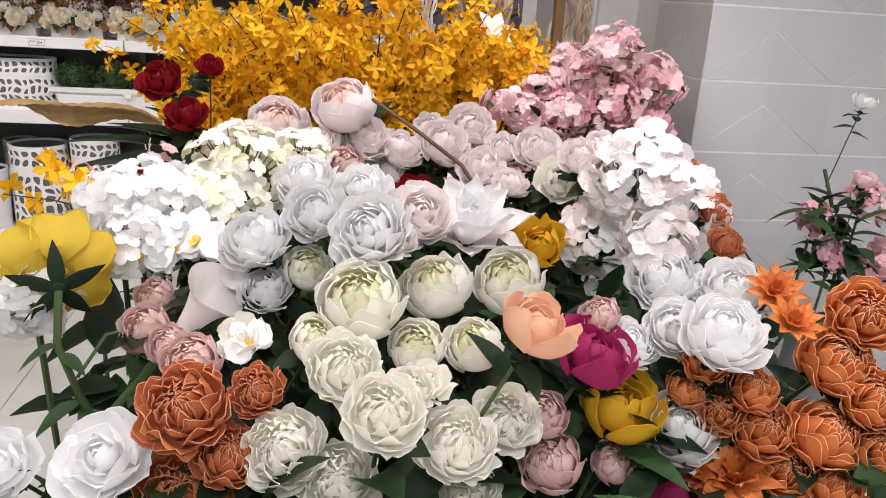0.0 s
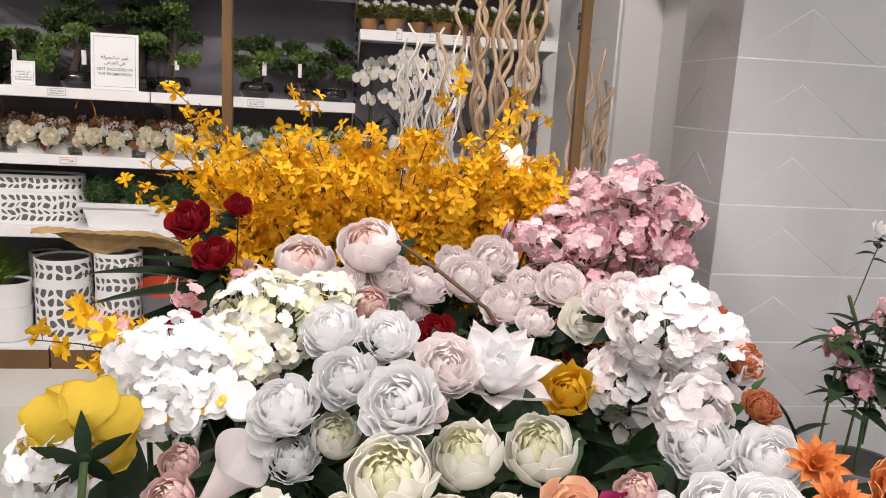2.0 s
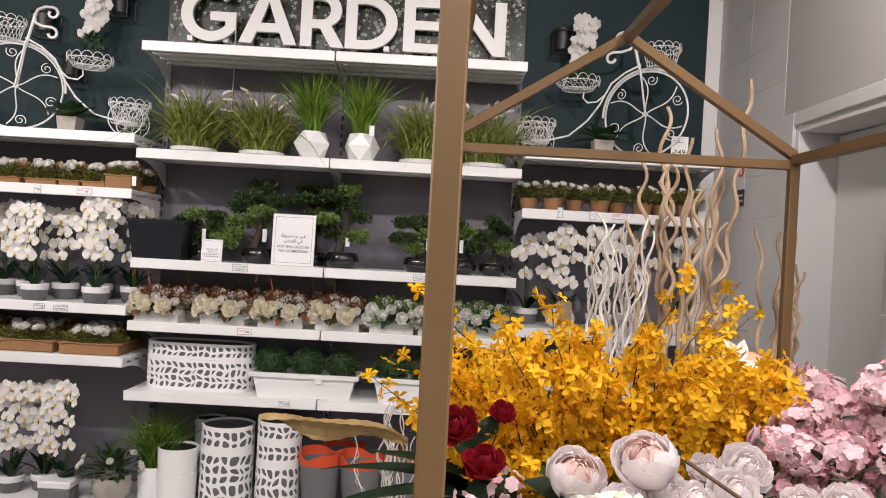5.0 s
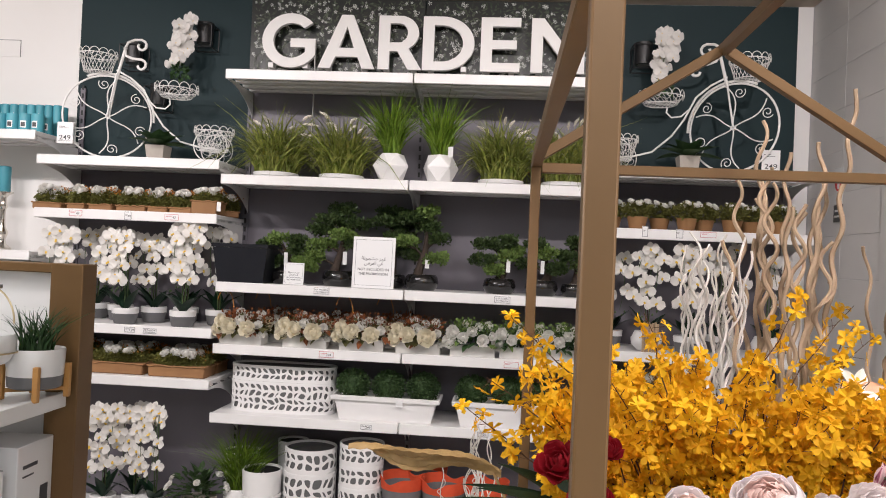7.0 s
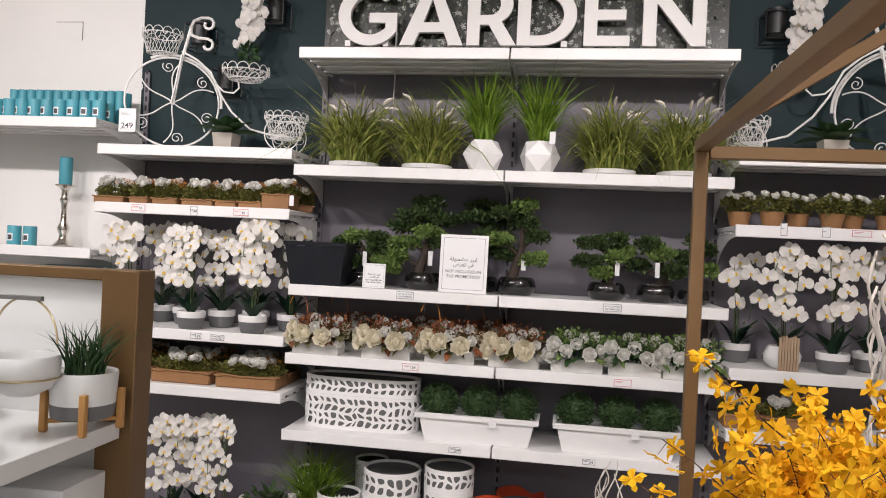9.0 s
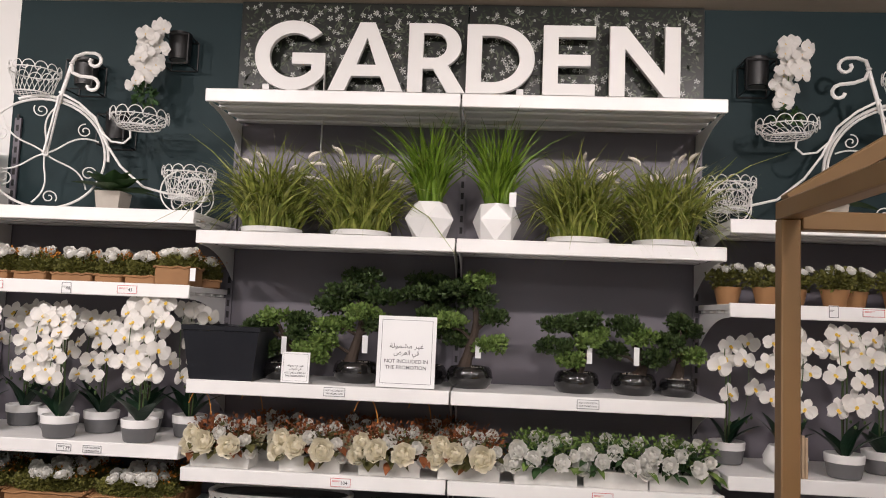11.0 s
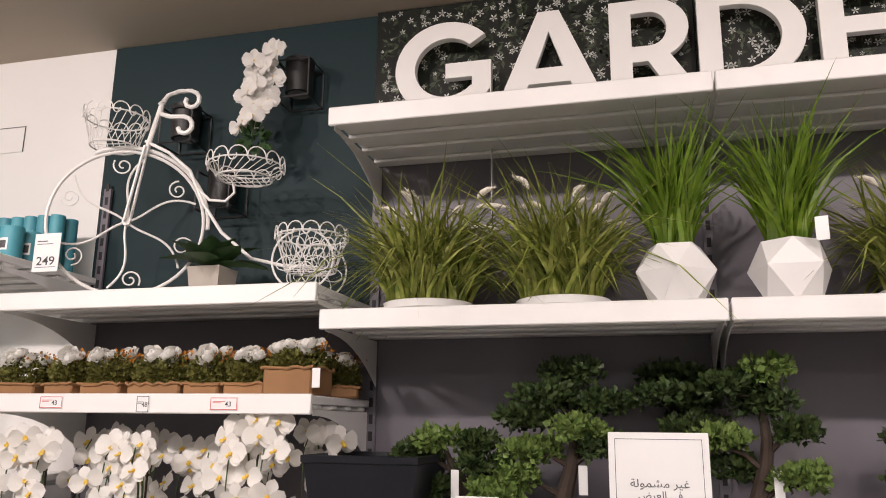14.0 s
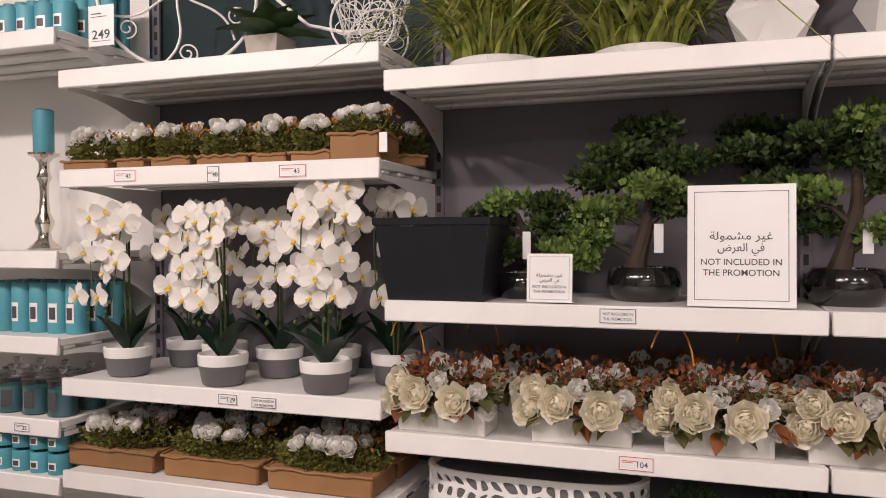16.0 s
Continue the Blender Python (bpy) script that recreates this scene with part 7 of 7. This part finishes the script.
bloom("rose", "deep yellow silk rose half open", "flower", "yellow roses", YELLOW_ROSE, TULIP, "yellow", "yellow", 0.06, seed=12, variants=2, axes=[None, (0.1, -0.25, 1)])
bloom("rose", "peach and yellow silk rose half open", "flower", "peach rose", PEACH_ROSE, TULIP, "peach", "peach", 0.06, seed=13, variants=1, axes=[(0.35, -0.2, 1)])
bloom("rose", "magenta silk rose half open", "flower", "magenta roses", MAGENTA_ROSE, TULIP, "magenta", "magenta", 0.08, seed=14, variants=2, axes=[(0.3, -0.3, 1), None])

# yellow rose seen from behind, with its leafy stem
yx, yy, yz, yr = YELLOW_BACK[0]
root = thing("rose", Matrix.Translation((yx, yy, yz - 0.03)), "yellow silk rose turned away, with dark sepals and a leafy stem", "flower", "yellow roses")
o, i = shell_flower(ROSE, random.Random(77), 0.13)
turned = Vector((-0.28, 0.83, 0.10)).normalized().to_track_quat("Z", "Y").to_matrix().to_4x4() @ Matrix.Scale(yr * 0.8, 4)
part("outer_petal_layer", o, P["lemon"], root).matrix_basis = turned
part("inner_petal_layer", i, P["lemon"], root).matrix_basis = turned
gc = Geo().lathe([(0.0, -1.05), (0.13, -1.0), (0.17, -0.85), (0.1, -0.75)], 10)
for k in range(5):
    gc.geo(leaf(1.0, 0.34, 0.12, -0.28, 6, 2), Matrix.Translation((0, 0, -0.93)) @ Matrix.Rotation(1.2566 * k + 0.3, 4, "Z"))
part("calyx", gc, LEAFDARK, root, "dark green star of sepals").matrix_basis = turned
stem_path = [turned @ Vector((0, 0, -1.0)), Vector((0.015, -0.065, -0.06)), Vector((0.03, -0.06, -0.12)), Vector((0.055, -0.045, -0.20)), Vector((0.08, 0.02, -0.40))]
part("stem", Geo().tube(stem_path, 0.0042, 8), STEM, root, "green stem")
for k, (u, a, ln) in enumerate(((1, 3.4, 0.045), (2, 3.6, 0.055), (2, 5.6, 0.05), (3, 3.2, 0.06), (3, 0.2, 0.055), (2, 1.0, 0.045), (3, 4.8, 0.05), (1, 5.9, 0.035))):
    part("leaf", leaf(ln, ln * 0.55, 0.12, 0.3, 6, 2), LEAF, root, "serrated green leaf").matrix_basis = Matrix.Translation(Vector(stem_path[u]) + Vector((0, 0, -0.01 * (k % 3)))) @ Matrix.Rotation(a, 4, "Z") @ Matrix.Rotation(0.3, 4, "Y")
twig2 = [Vector((0.03, -0.06, -0.10)), Vector((0.06, -0.05, -0.055)), Vector((0.085, -0.045, -0.05)), Vector((0.09, -0.045, -0.085))]
part("side_shoot", Geo().tube(twig2, 0.002, 6), STEM, root)
part("bud", Geo().lathe([(0, -0.016), (0.012, -0.006), (0.011, 0.008), (0, 0.016)], 12, Matrix.Translation((0.09, -0.045, -0.10))), BOXWOOD, root, "green flower bud")

# lotus with pointed petals
lx, ly, lz, lr = LOTUS[0]
root = thing("lotus", head_pose((lx, ly, lz - 0.01), Vector((0.05, -0.45, 1)).normalized(), lr * 0.92, 0.4), "large white foam lotus with pointed petals", "flower")
for ring_i, (count, ln, wd, el) in enumerate(((5, 0.62, 0.5, 72), (6, 0.8, 0.6, 55), (7, 0.98, 0.66, 36), (7, 1.08, 0.7, 14))):
    for k in range(count):
        mm = Matrix.Rotation(6.2832 * (k + 0.5 * (ring_i % 2)) / count, 4, "Z") @ Matrix.Translation((0.12, 0, -0.1 - 0.06 * ring_i)) @ Matrix.Rotation(-radians(el), 4, "Y")
        part("petal", petal(ln, wd, 0.65, -0.1, 0.75, 0.02, k, 6, 6), P["white"] if ring_i < 3 else P["blush"], root, "pointed white petal").matrix_basis = mm
part("stem", Geo().tube([(0, 0, -0.15), (0, 0.2, -2.0), (0, 0.5, -3.4)], 0.05, 6), STEM, root)


def cluster(name, label, category, group, places, count, size, colours, petals=4, seed=0, flat=0.75, ruffle=0.03, wd=0.95, depth=0.8):
    """A rounded truss of many small florets on short stalks."""
    for k, (x, y, z, r) in enumerate(places):
        rnd = random.Random(seed * 17 + k)
        axis = facing((x, y, z), 0.7, seed + k)
        root = thing(name, Matrix.Translation((x, y, z)), label, category, group)
        geos = [Geo() for _ in colours]
        n = int(count * (r / 0.07) ** 1.6)
        core = Geo()
        for q in range(n):
            zz = 1 - 1.55 * (q + 0.5) / n
            a = 2.399963 * q + rnd.uniform(-0.25, 0.25)
            d = Vector((math.sqrt(max(0, 1 - zz * zz)) * math.cos(a), math.sqrt(max(0, 1 - zz * zz)) * math.sin(a), zz))
            d = axis.to_track_quat("Z", "Y") @ d
            p = d * r * rnd.uniform(depth, 1.03)
            p.z *= flat + 0.25
            dd = (d + Vector((rnd.gauss(0, 0.42), rnd.gauss(0, 0.42), rnd.gauss(0, 0.42)))).normalized()
            mm = Matrix.Translation(p) @ dd.to_track_quat("Z", "Y").to_matrix().to_4x4() @ Matrix.Rotation(rnd.uniform(0, 6.28), 4, "Z")
            g1 = geos[0 if rnd.random() < 0.7 else -1]
            s = size * rnd.uniform(0.8, 1.15)
            for j in range(petals):
                g1.geo(petal(s, s * wd, 0.25, 0.28, 0, ruffle, q + j, 4, 4), mm @ Matrix.Rotation(6.2832 * j / petals, 4, "Z"))
            if q % 2 == 0:
                core.tube([Vector((0, 0, -r * 0.3)), p * 0.95], 0.0009, 4)
        for c, g1 in zip(colours, geos):
            if g1.v:
                tagged(part("floret", g1, P[c], root), kind="stuff")
        core.tube([(0, 0, -r * 0.3), (0.0, 0.02, -0.2), (0, 0.03, -0.36)], 0.004, 6)
        tagged(part("stalk", core, STEM, root, "thin green stalks"), kind="stuff")


cluster("hydrangea", "cream silk hydrangea truss", "flower", "cream hydrangeas", CREAM_HYDRANGEA, 105, 0.0165, ("cream", "greenish"), 4, 21)
cluster("hydrangea", "white silk hydrangea truss", "flower", "white hydrangeas", WHITE_HYDRANGEA, 100, 0.0175, ("white", "white"), 4, 22)
cluster("hydrangea", "pale blush silk hydrangea truss", "flower", "blush hydrangeas", BLUSH_HYDRANGEA, 80, 0.019, ("blush", "white"), 5, 23)
cluster("cherry_blossom", "pink silk cherry blossom spray", "flower", "cherry blossom sprays", CHERRY, 62, 0.0205, ("cherry", "cherry_deep"), 5, 24, 0.7, 0.1, 0.85, 0.35)
CHERRY_LOW = [(x + 0.01, y - 0.02, z - 0.105, r * 0.9) for x, y, z, r in CHERRY]
cluster("cherry_blossom", "pink silk cherry blossom spray", "flower", "cherry blossom sprays", CHERRY_LOW, 48, 0.0200, ("cherry_deep", "cherry"), 5, 29, 0.7, 0.1, 0.85, 0.35)
LITTLE_PINK = [(-0.42, 1.42, 1.085, 0.035), (-0.34, 1.60, 1.09, 0.03), (-0.25, 1.75, 1.08, 0.04)]
cluster("cherry_blossom", "pink silk cherry blossom spray", "flower", "cherry blossom sprays", LITTLE_PINK, 26, 0.016, ("cherry", "cherry_deep"), 6, 25, 0.7, 0.08, 0.9, 0.55)
for k, (x, y, z, r) in enumerate(CHERRY):
    rnd = random.Random(900 + k)
    lf = thing("leaf_sprig", Matrix.Translation((x, y, z)), "dark stem with a few green leaves among the blossom", "leaf sprig", "leaf sprigs")
    part("stem", Geo().tube([(0, 0, 0.0), (-0.03, 0.0, -0.1), (0.1 - x * 0.3, 0.05, -0.40)], 0.0035, 6), TWIGSTEM, lf)
    for q in range(4):
        part("leaf", leaf(0.05, 0.024, 0.15, 0.2), BOXWOOD if q % 2 else LEAFDARK, lf).matrix_basis = Matrix.Translation((rnd.uniform(-0.05, 0.05), rnd.uniform(-0.06, 0), rnd.uniform(-0.05, 0.05))) @ Matrix.Rotation(rnd.uniform(0, 6.28), 4, "Z") @ Matrix.Rotation(rnd.uniform(-1, 0.3), 4, "Y")

for k, (x, y, z, r) in enumerate(MAGNOLIA):
    rnd = random.Random(930 + k)
    axis = Vector((0.55 if k < 2 else rnd.uniform(-0.3, 0.3), -0.2, 0.9)).normalized()
    root = thing("magnolia", head_pose((x, y, z), axis, r, k), "pink magnolia bud on a brown twig", "flower", "magnolia buds")
    for j in range(6):
        mm = Matrix.Rotation(1.047 * j, 4, "Z") @ Matrix.Translation((0.10, 0, -0.9)) @ Matrix.Rotation(-radians(74 - 9 * (j % 2)), 4, "Y")
        part("petal", petal(1.8, 0.95, 0.6, -0.15, 0.5, 0.02, j, 6, 4), P["cherry" if j % 2 else "plum"], root).matrix_basis = mm
    part("twig", Geo().tube([(0, 0, -0.9), (-0.1, 0.2, -2.5), (-0.4, 0.6, -8)], 0.09, 6), TWIGSTEM, root)
    part("leaf", leaf(1.6, 0.8, 0.2, 0.3), LEAFDARK, root, "dark leaf").matrix_basis = Matrix.Translation((0, 0, -1.0)) @ Matrix.Rotation(1.0, 4, "Z")
x, y, z, r = BIGLILY[0]
root = thing("lily", head_pose((x, y, z), Vector((0.2, -0.7, 0.7)).normalized(), r, 0), "white lily with orange streaks", "flower")
for j in range(6):
    part("petal", petal(1.0, 0.55, 0.5, 0.55, 0.6, 0.03, j, 6, 4), P["peach" if j % 3 == 0 else "cream"], root).matrix_basis = Matrix.Rotation(1.047 * j, 4, "Z") @ Matrix.Rotation(-0.55, 4, "Y")
part("stem", Geo().tube([(0, 0, 0), (0, 0.6, -2.0), (0, 1.2, -6.5)], 0.05, 6), STEM, root)
for k, (x, y, z, r) in enumerate(ORANGE_LILY):
    root = thing("dahlia", head_pose((x, y, z), facing((x, y, z), 0.9, 50 + k), r, k), "orange silk dahlia with pointed petals", "flower", "orange dahlias")
    for ring_i, (count, ln, el) in enumerate(((7, 0.55, 62), (9, 0.8, 42), (10, 1.0, 20))):
        for j in range(count):
            part("petal", petal(ln, 0.42, 0.5, 0.1, 0.6, 0.03, j, 5, 4), P["orange" if ring_i else "orange_deep"], root).matrix_basis = Matrix.Rotation(6.2832 * (j + 0.5 * ring_i) / count, 4, "Z") @ Matrix.Translation((0.05, 0, -0.05 * ring_i)) @ Matrix.Rotation(-radians(el), 4, "Y")
    part("stem", Geo().tube([(0, 0, -0.1), (0, 0.5, -3), (0, 0.8, -7)], 0.06, 6), STEM, root)
for k, (x, y, z, r) in enumerate(MOTH_ORCHID):
    axis = Vector((-0.15 + 0.1 * k, -0.9, 0.55)).normalized()
    root = thing("orchid_bloom", head_pose((x, y, z), axis, r / 0.04, 0.2 * k), "single large white moth orchid bloom with a yellow throat", "flower", "moth orchid blooms")
    w, yl = orchid_flower(90 + k)
    part("petal_ring", w, P["white"], root)
    part("lip", yl, ORCHIDLIP, root, "yellow throat")
    part("stem", Geo().tube([(0, 0, -0.002), (0, 0.0, -0.05), (0, -0.12, -0.16), (0, -0.26, -0.2)], 0.0022, 6), STEM, root)
x, y, z, r = CALLA[0]
root = thing("calla_lily", Matrix.Translation((x, y, z)) @ Matrix.Rotation(0.7, 4, "Y") @ Matrix.Rotation(-0.2, 4, "X") @ Matrix.Scale(0.66, 4), "blush calla lily with a yellow spike", "flower")


def calla(u, v):
    a = 6.2832 * (v - 0.5) * 1.04
    side = 0.5 - 0.5 * math.cos(a)
    rad = 0.011 + 0.026 * u ** 1.3 + 0.026 * u ** 5 * (0.35 + 0.65 * side) - 0.002 * v
    lip = 0.012 * max(0.0, u - 0.8) * 5
    return (rad * math.sin(a), rad * math.cos(a) * -0.9, -0.06 + 0.105 * u + 0.045 * u * u * side ** 2 - lip * (1 - side) + 0.003 * u * math.sin(3 * a))


part("spathe", Geo().sheet(calla, 16, 32), P["blush"], root, "rolled white spathe")
part("spadix", Geo().tube([(0, 0, -0.03), (0.004, 0, 0.01)], [0.007, 0.005], 8), P["yellow"], root, "yellow spike")
part("stem", Geo().tube([(0, 0, -0.06), (0, 0.01, -0.15), (0, 0.03, -0.32)], [0.012, 0.008, 0.008], 8), STEM, root)

# ---- forsythia ----
BLOSSOM = Geo()
for j in range(4):
    BLOSSOM.geo(petal(0.0265, 0.0165, 0.35, 0.2, 0.2, 0.04, j, 2, 2), Matrix.Rotation(1.5708 * j, 4, "Z"))


def spray(base, tip, seed, n=26, sag=0.0, start=0.3):
    rnd = random.Random(seed)
    base, tip = Vector(base), Vector(tip)
    root = thing("forsythia_spray", Matrix.Translation(base), "yellow forsythia branch covered in blossom", "forsythia branch", "forsythia branches")
    path = []
    out = Vector((rnd.gauss(0, 0.03), rnd.gauss(0, 0.03), 0))
    for i in range(11):
        u = i / 10
        p = (tip - base) * u + out * math.sin(3.14 * u) + Vector((rnd.gauss(0, 0.006), rnd.gauss(0, 0.006), 0))
        p.z += (0.10 - sag) * math.sin(3.14 * u) * 0.6 - sag * u * u
        path.append(p)
    gs, gb = Geo().tube(path, [0.0034 - 0.0024 * i / 10 for i in range(11)], 5), Geo()
    for k in range(n):
        u = start + (1 - start) * (k + rnd.random() * 0.6) / n
        i = min(9, int(u * 10))
        p = path[i].lerp(path[i + 1], u * 10 - i)
        d = Vector((rnd.gauss(0, 1), rnd.gauss(0, 1) - 0.3, rnd.gauss(0.15, 0.8))).normalized()
        q = p + d * rnd.uniform(0.008, 0.035)
        gs.tube([p, q], 0.0008, 3)
        for c in range(2 if rnd.random() < 0.7 else 1):
            dd = (d + Vector((rnd.gauss(0, 0.6), rnd.gauss(0, 0.6), rnd.gauss(0, 0.6)))).normalized()
            gb.geo(BLOSSOM, Matrix.Translation(q + dd * 0.004) @ dd.to_track_quat("Z", "Y").to_matrix().to_4x4() @ Matrix.Rotation(rnd.uniform(0, 6), 4, "Z") @ Matrix.Scale(rnd.uniform(0.75, 1.15), 4))
    part("branch", gs, TWIGSTEM, root, "thin brown branch")
    tagged(part("blossom", gb, P["forsythia"], root), kind="stuff")


rnd = random.Random(950)
for k in range(96):
    u = rnd.uniform(-1, 1)
    tx = 0.04 + 0.46 * u
    reach = 1.0 - 0.18 * u * u
    tz = 1.02 + (0.37 * reach) * math.sqrt(rnd.random())
    ty = rnd.uniform(1.88, 2.42) + 0.06 * u
    spray((0.05 + 0.16 * u + rnd.gauss(0, 0.03), 2.12 + rnd.gauss(0, 0.05), 0.735), (tx, ty, tz), 1000 + k, 40)
for k, tip in enumerate(((-0.47, 2.06, 1.46), (-0.40, 2.1, 1.42), (-0.17, 1.96, 1.48), (0.24, 2.19, 1.54), (0.47, 2.45, 1.50), (0.42, 2.3, 1.46), (0.53, 2.45, 1.42), (-0.56, 2.05, 1.24), (-0.50, 2.1, 1.30), (-0.2, 2.0, 1.36), (0.08, 2.0, 1.40))):
    spray((0.03, 2.12, 0.735), tip, 1100 + k, 17, 0.0, 0.45)
for k, tip in enumerate(((-0.45, 1.40, 1.13), (-0.40, 1.33, 1.15), (-0.50, 1.45, 1.16), (-0.33, 1.42, 1.14), (-0.37, 1.38, 1.10), (-0.54, 1.42, 1.11), (-0.30, 1.30, 1.12))):
    spray((-0.15, 1.75, 0.735), tip, 1120 + k, 11, 0.05, 0.55)

# ---- big dark leaves and a dried golden leaf ----
sp = thing("leaf_spray", pose(-0.22, 1.88, 0.98), "long dark green leaves reaching out beside the red roses", "leaf spray")
for k, (a, el, ln) in enumerate(((2.85, 0.32, 0.44), (2.6, 0.40, 0.38), (3.05, 0.20, 0.40), (2.4, 0.55, 0.34), (3.3, 0.3, 0.34), (2.0, 0.6, 0.30), (2.95, 0.55, 0.30), (3.3, 0.05, 0.36))):
    part("leaf", leaf(ln, 0.085, 0.18, 0.28, 10, 4), LEAFDARK, sp, "long dark leaf").matrix_basis = Matrix.Translation((0, 0, 0.02)) @ Matrix.Rotation(a, 4, "Z") @ Matrix.Rotation(-el, 4, "Y")
DRIED = mat("dried_gold_leaf", (0.46, 0.31, 0.13), 0.5, 0.2, second=(0.26, 0.15, 0.06), scale=25, bump=0.5)
gd = thing("dried_leaf", pose(-0.36, 2.22, 0.785), "large curled golden dried leaf", "dried leaf")
part("stalk", Geo().tube([(0.02, 0, -0.05), (-0.04, 0.02, 0.10), (-0.12, 0.05, 0.245)], 0.004, 6), DRIED, gd)


def dried_blade(u, v):
    w = 0.038 * math.sin(3.1 * (0.05 + 0.93 * u)) ** 0.8
    roll = 2.6 * (v - 0.5) + 1.6 * u
    rib = 0.0012 * math.sin(70 * u + 22 * abs(v - 0.5)) + 0.003 * math.sin(25 * v)
    roll += 0.5 * math.sin(7 * u)
    return (-0.10 - 0.42 * u, 0.04 + 0.10 * u + w * math.cos(roll) + rib, 0.245 + 0.012 * u + w * math.sin(roll) + 0.010 * math.sin(8 * u) + rib)


part("blade", Geo().sheet(dried_blade, 60, 20), DRIED, gd)
st = thing("loose_stem", pose(0, 0, 0), "long bare dark stem lying across the peonies", "stem")
part("stem", Geo().tube([(0.03, 1.52, 1.215), (0.10, 1.46, 1.175), (0.17, 1.40, 1.13), (0.22, 1.38, 1.06)], 0.0035, 7), TWIGSTEM, st)

# ---- dark leaves under the flowers ----
rnd = random.Random(970)
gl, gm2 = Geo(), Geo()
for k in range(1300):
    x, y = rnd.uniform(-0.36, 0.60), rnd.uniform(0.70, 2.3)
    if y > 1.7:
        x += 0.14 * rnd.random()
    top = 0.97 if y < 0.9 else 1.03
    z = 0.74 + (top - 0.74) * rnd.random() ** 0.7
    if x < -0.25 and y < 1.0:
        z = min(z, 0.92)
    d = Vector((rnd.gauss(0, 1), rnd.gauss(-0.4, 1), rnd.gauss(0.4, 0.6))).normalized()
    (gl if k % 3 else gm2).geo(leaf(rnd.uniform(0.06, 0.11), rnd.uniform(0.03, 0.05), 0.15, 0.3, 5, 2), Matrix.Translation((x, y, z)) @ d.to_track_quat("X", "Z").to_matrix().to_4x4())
fol = thing("foliage_bed", pose(0, 0, 0), "dark green silk leaves filling the space under the flowers", "foliage")
fol["kind"] = "stuff"
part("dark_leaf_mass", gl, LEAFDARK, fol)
part("green_leaf_mass", gm2, LEAF, fol)

# ---- pink bouquet beside the tiled column ----
vs3 = thing("floor_vase", pose(1.36, 1.98, 0), "grey floor vase that holds the pink bouquet", "vase")
part("body", Geo().lathe([(0, 0), (0.1, 0), (0.13, 0.1), (0.1, 0.5), (0.11, 0.55), (0.095, 0.55), (0.08, 0.4), (0, 0.1)], 28), GREYCERAMIC, vs3)
cluster("carnation", "pink ruffled silk carnation head", "flower", "pink carnations", [(1.24, 1.97, 0.88, 0.05), (1.45, 1.93, 0.76, 0.08), (1.38, 1.98, 0.95, 0.055), (1.50, 1.98, 0.90, 0.065), (1.30, 1.95, 0.79, 0.05)], 60, 0.018, ("cherry_deep", "cherry"), 5, 26, 0.8, 0.12, 0.9, 0.4)
bloom("peony", "white silk peony bud with green leaves", "flower", "white buds", [(1.31, 1.97, 1.19, 0.03)], TULIP, "white", "white", 0.03, 1, seed=27, leaves=4, axes=[(0.1, -0.2, 1)])
bloom("rose", "pink silk rose bud", "flower", "pink buds", [(1.32, 1.92, 1.0, 0.03)], TULIP, "cherry", "cherry", 0.03, 1, seed=28, leaves=4, axes=[(0, -0.2, 1)])
rnd = random.Random(980)
bl = thing("leaf_sprig", pose(1.34, 1.97, 0.5), "dark green leaf sprig in the bouquet", "leaf sprig", "leaf sprigs")
part("stem", Geo().tube([(0, 0, 0), (0.0, 0, 0.3), (-0.1, 0, 0.52)], 0.005, 6), STEM, bl)
for k in range(70):
    a, h = rnd.uniform(0, 6.28), rnd.uniform(0.28, 0.52)
    part("leaf", leaf(rnd.uniform(0.07, 0.12), 0.04, 0.15, 0.3), LEAF if k % 2 else LEAFDARK, bl).matrix_basis = Matrix.Translation((-0.25 * (h - 0.3) + rnd.gauss(0, 0.05), rnd.gauss(0, 0.03), h - 0.08)) @ Matrix.Rotation(a, 4, "Z") @ Matrix.Rotation(rnd.uniform(-0.9, 0.4), 4, "Y")
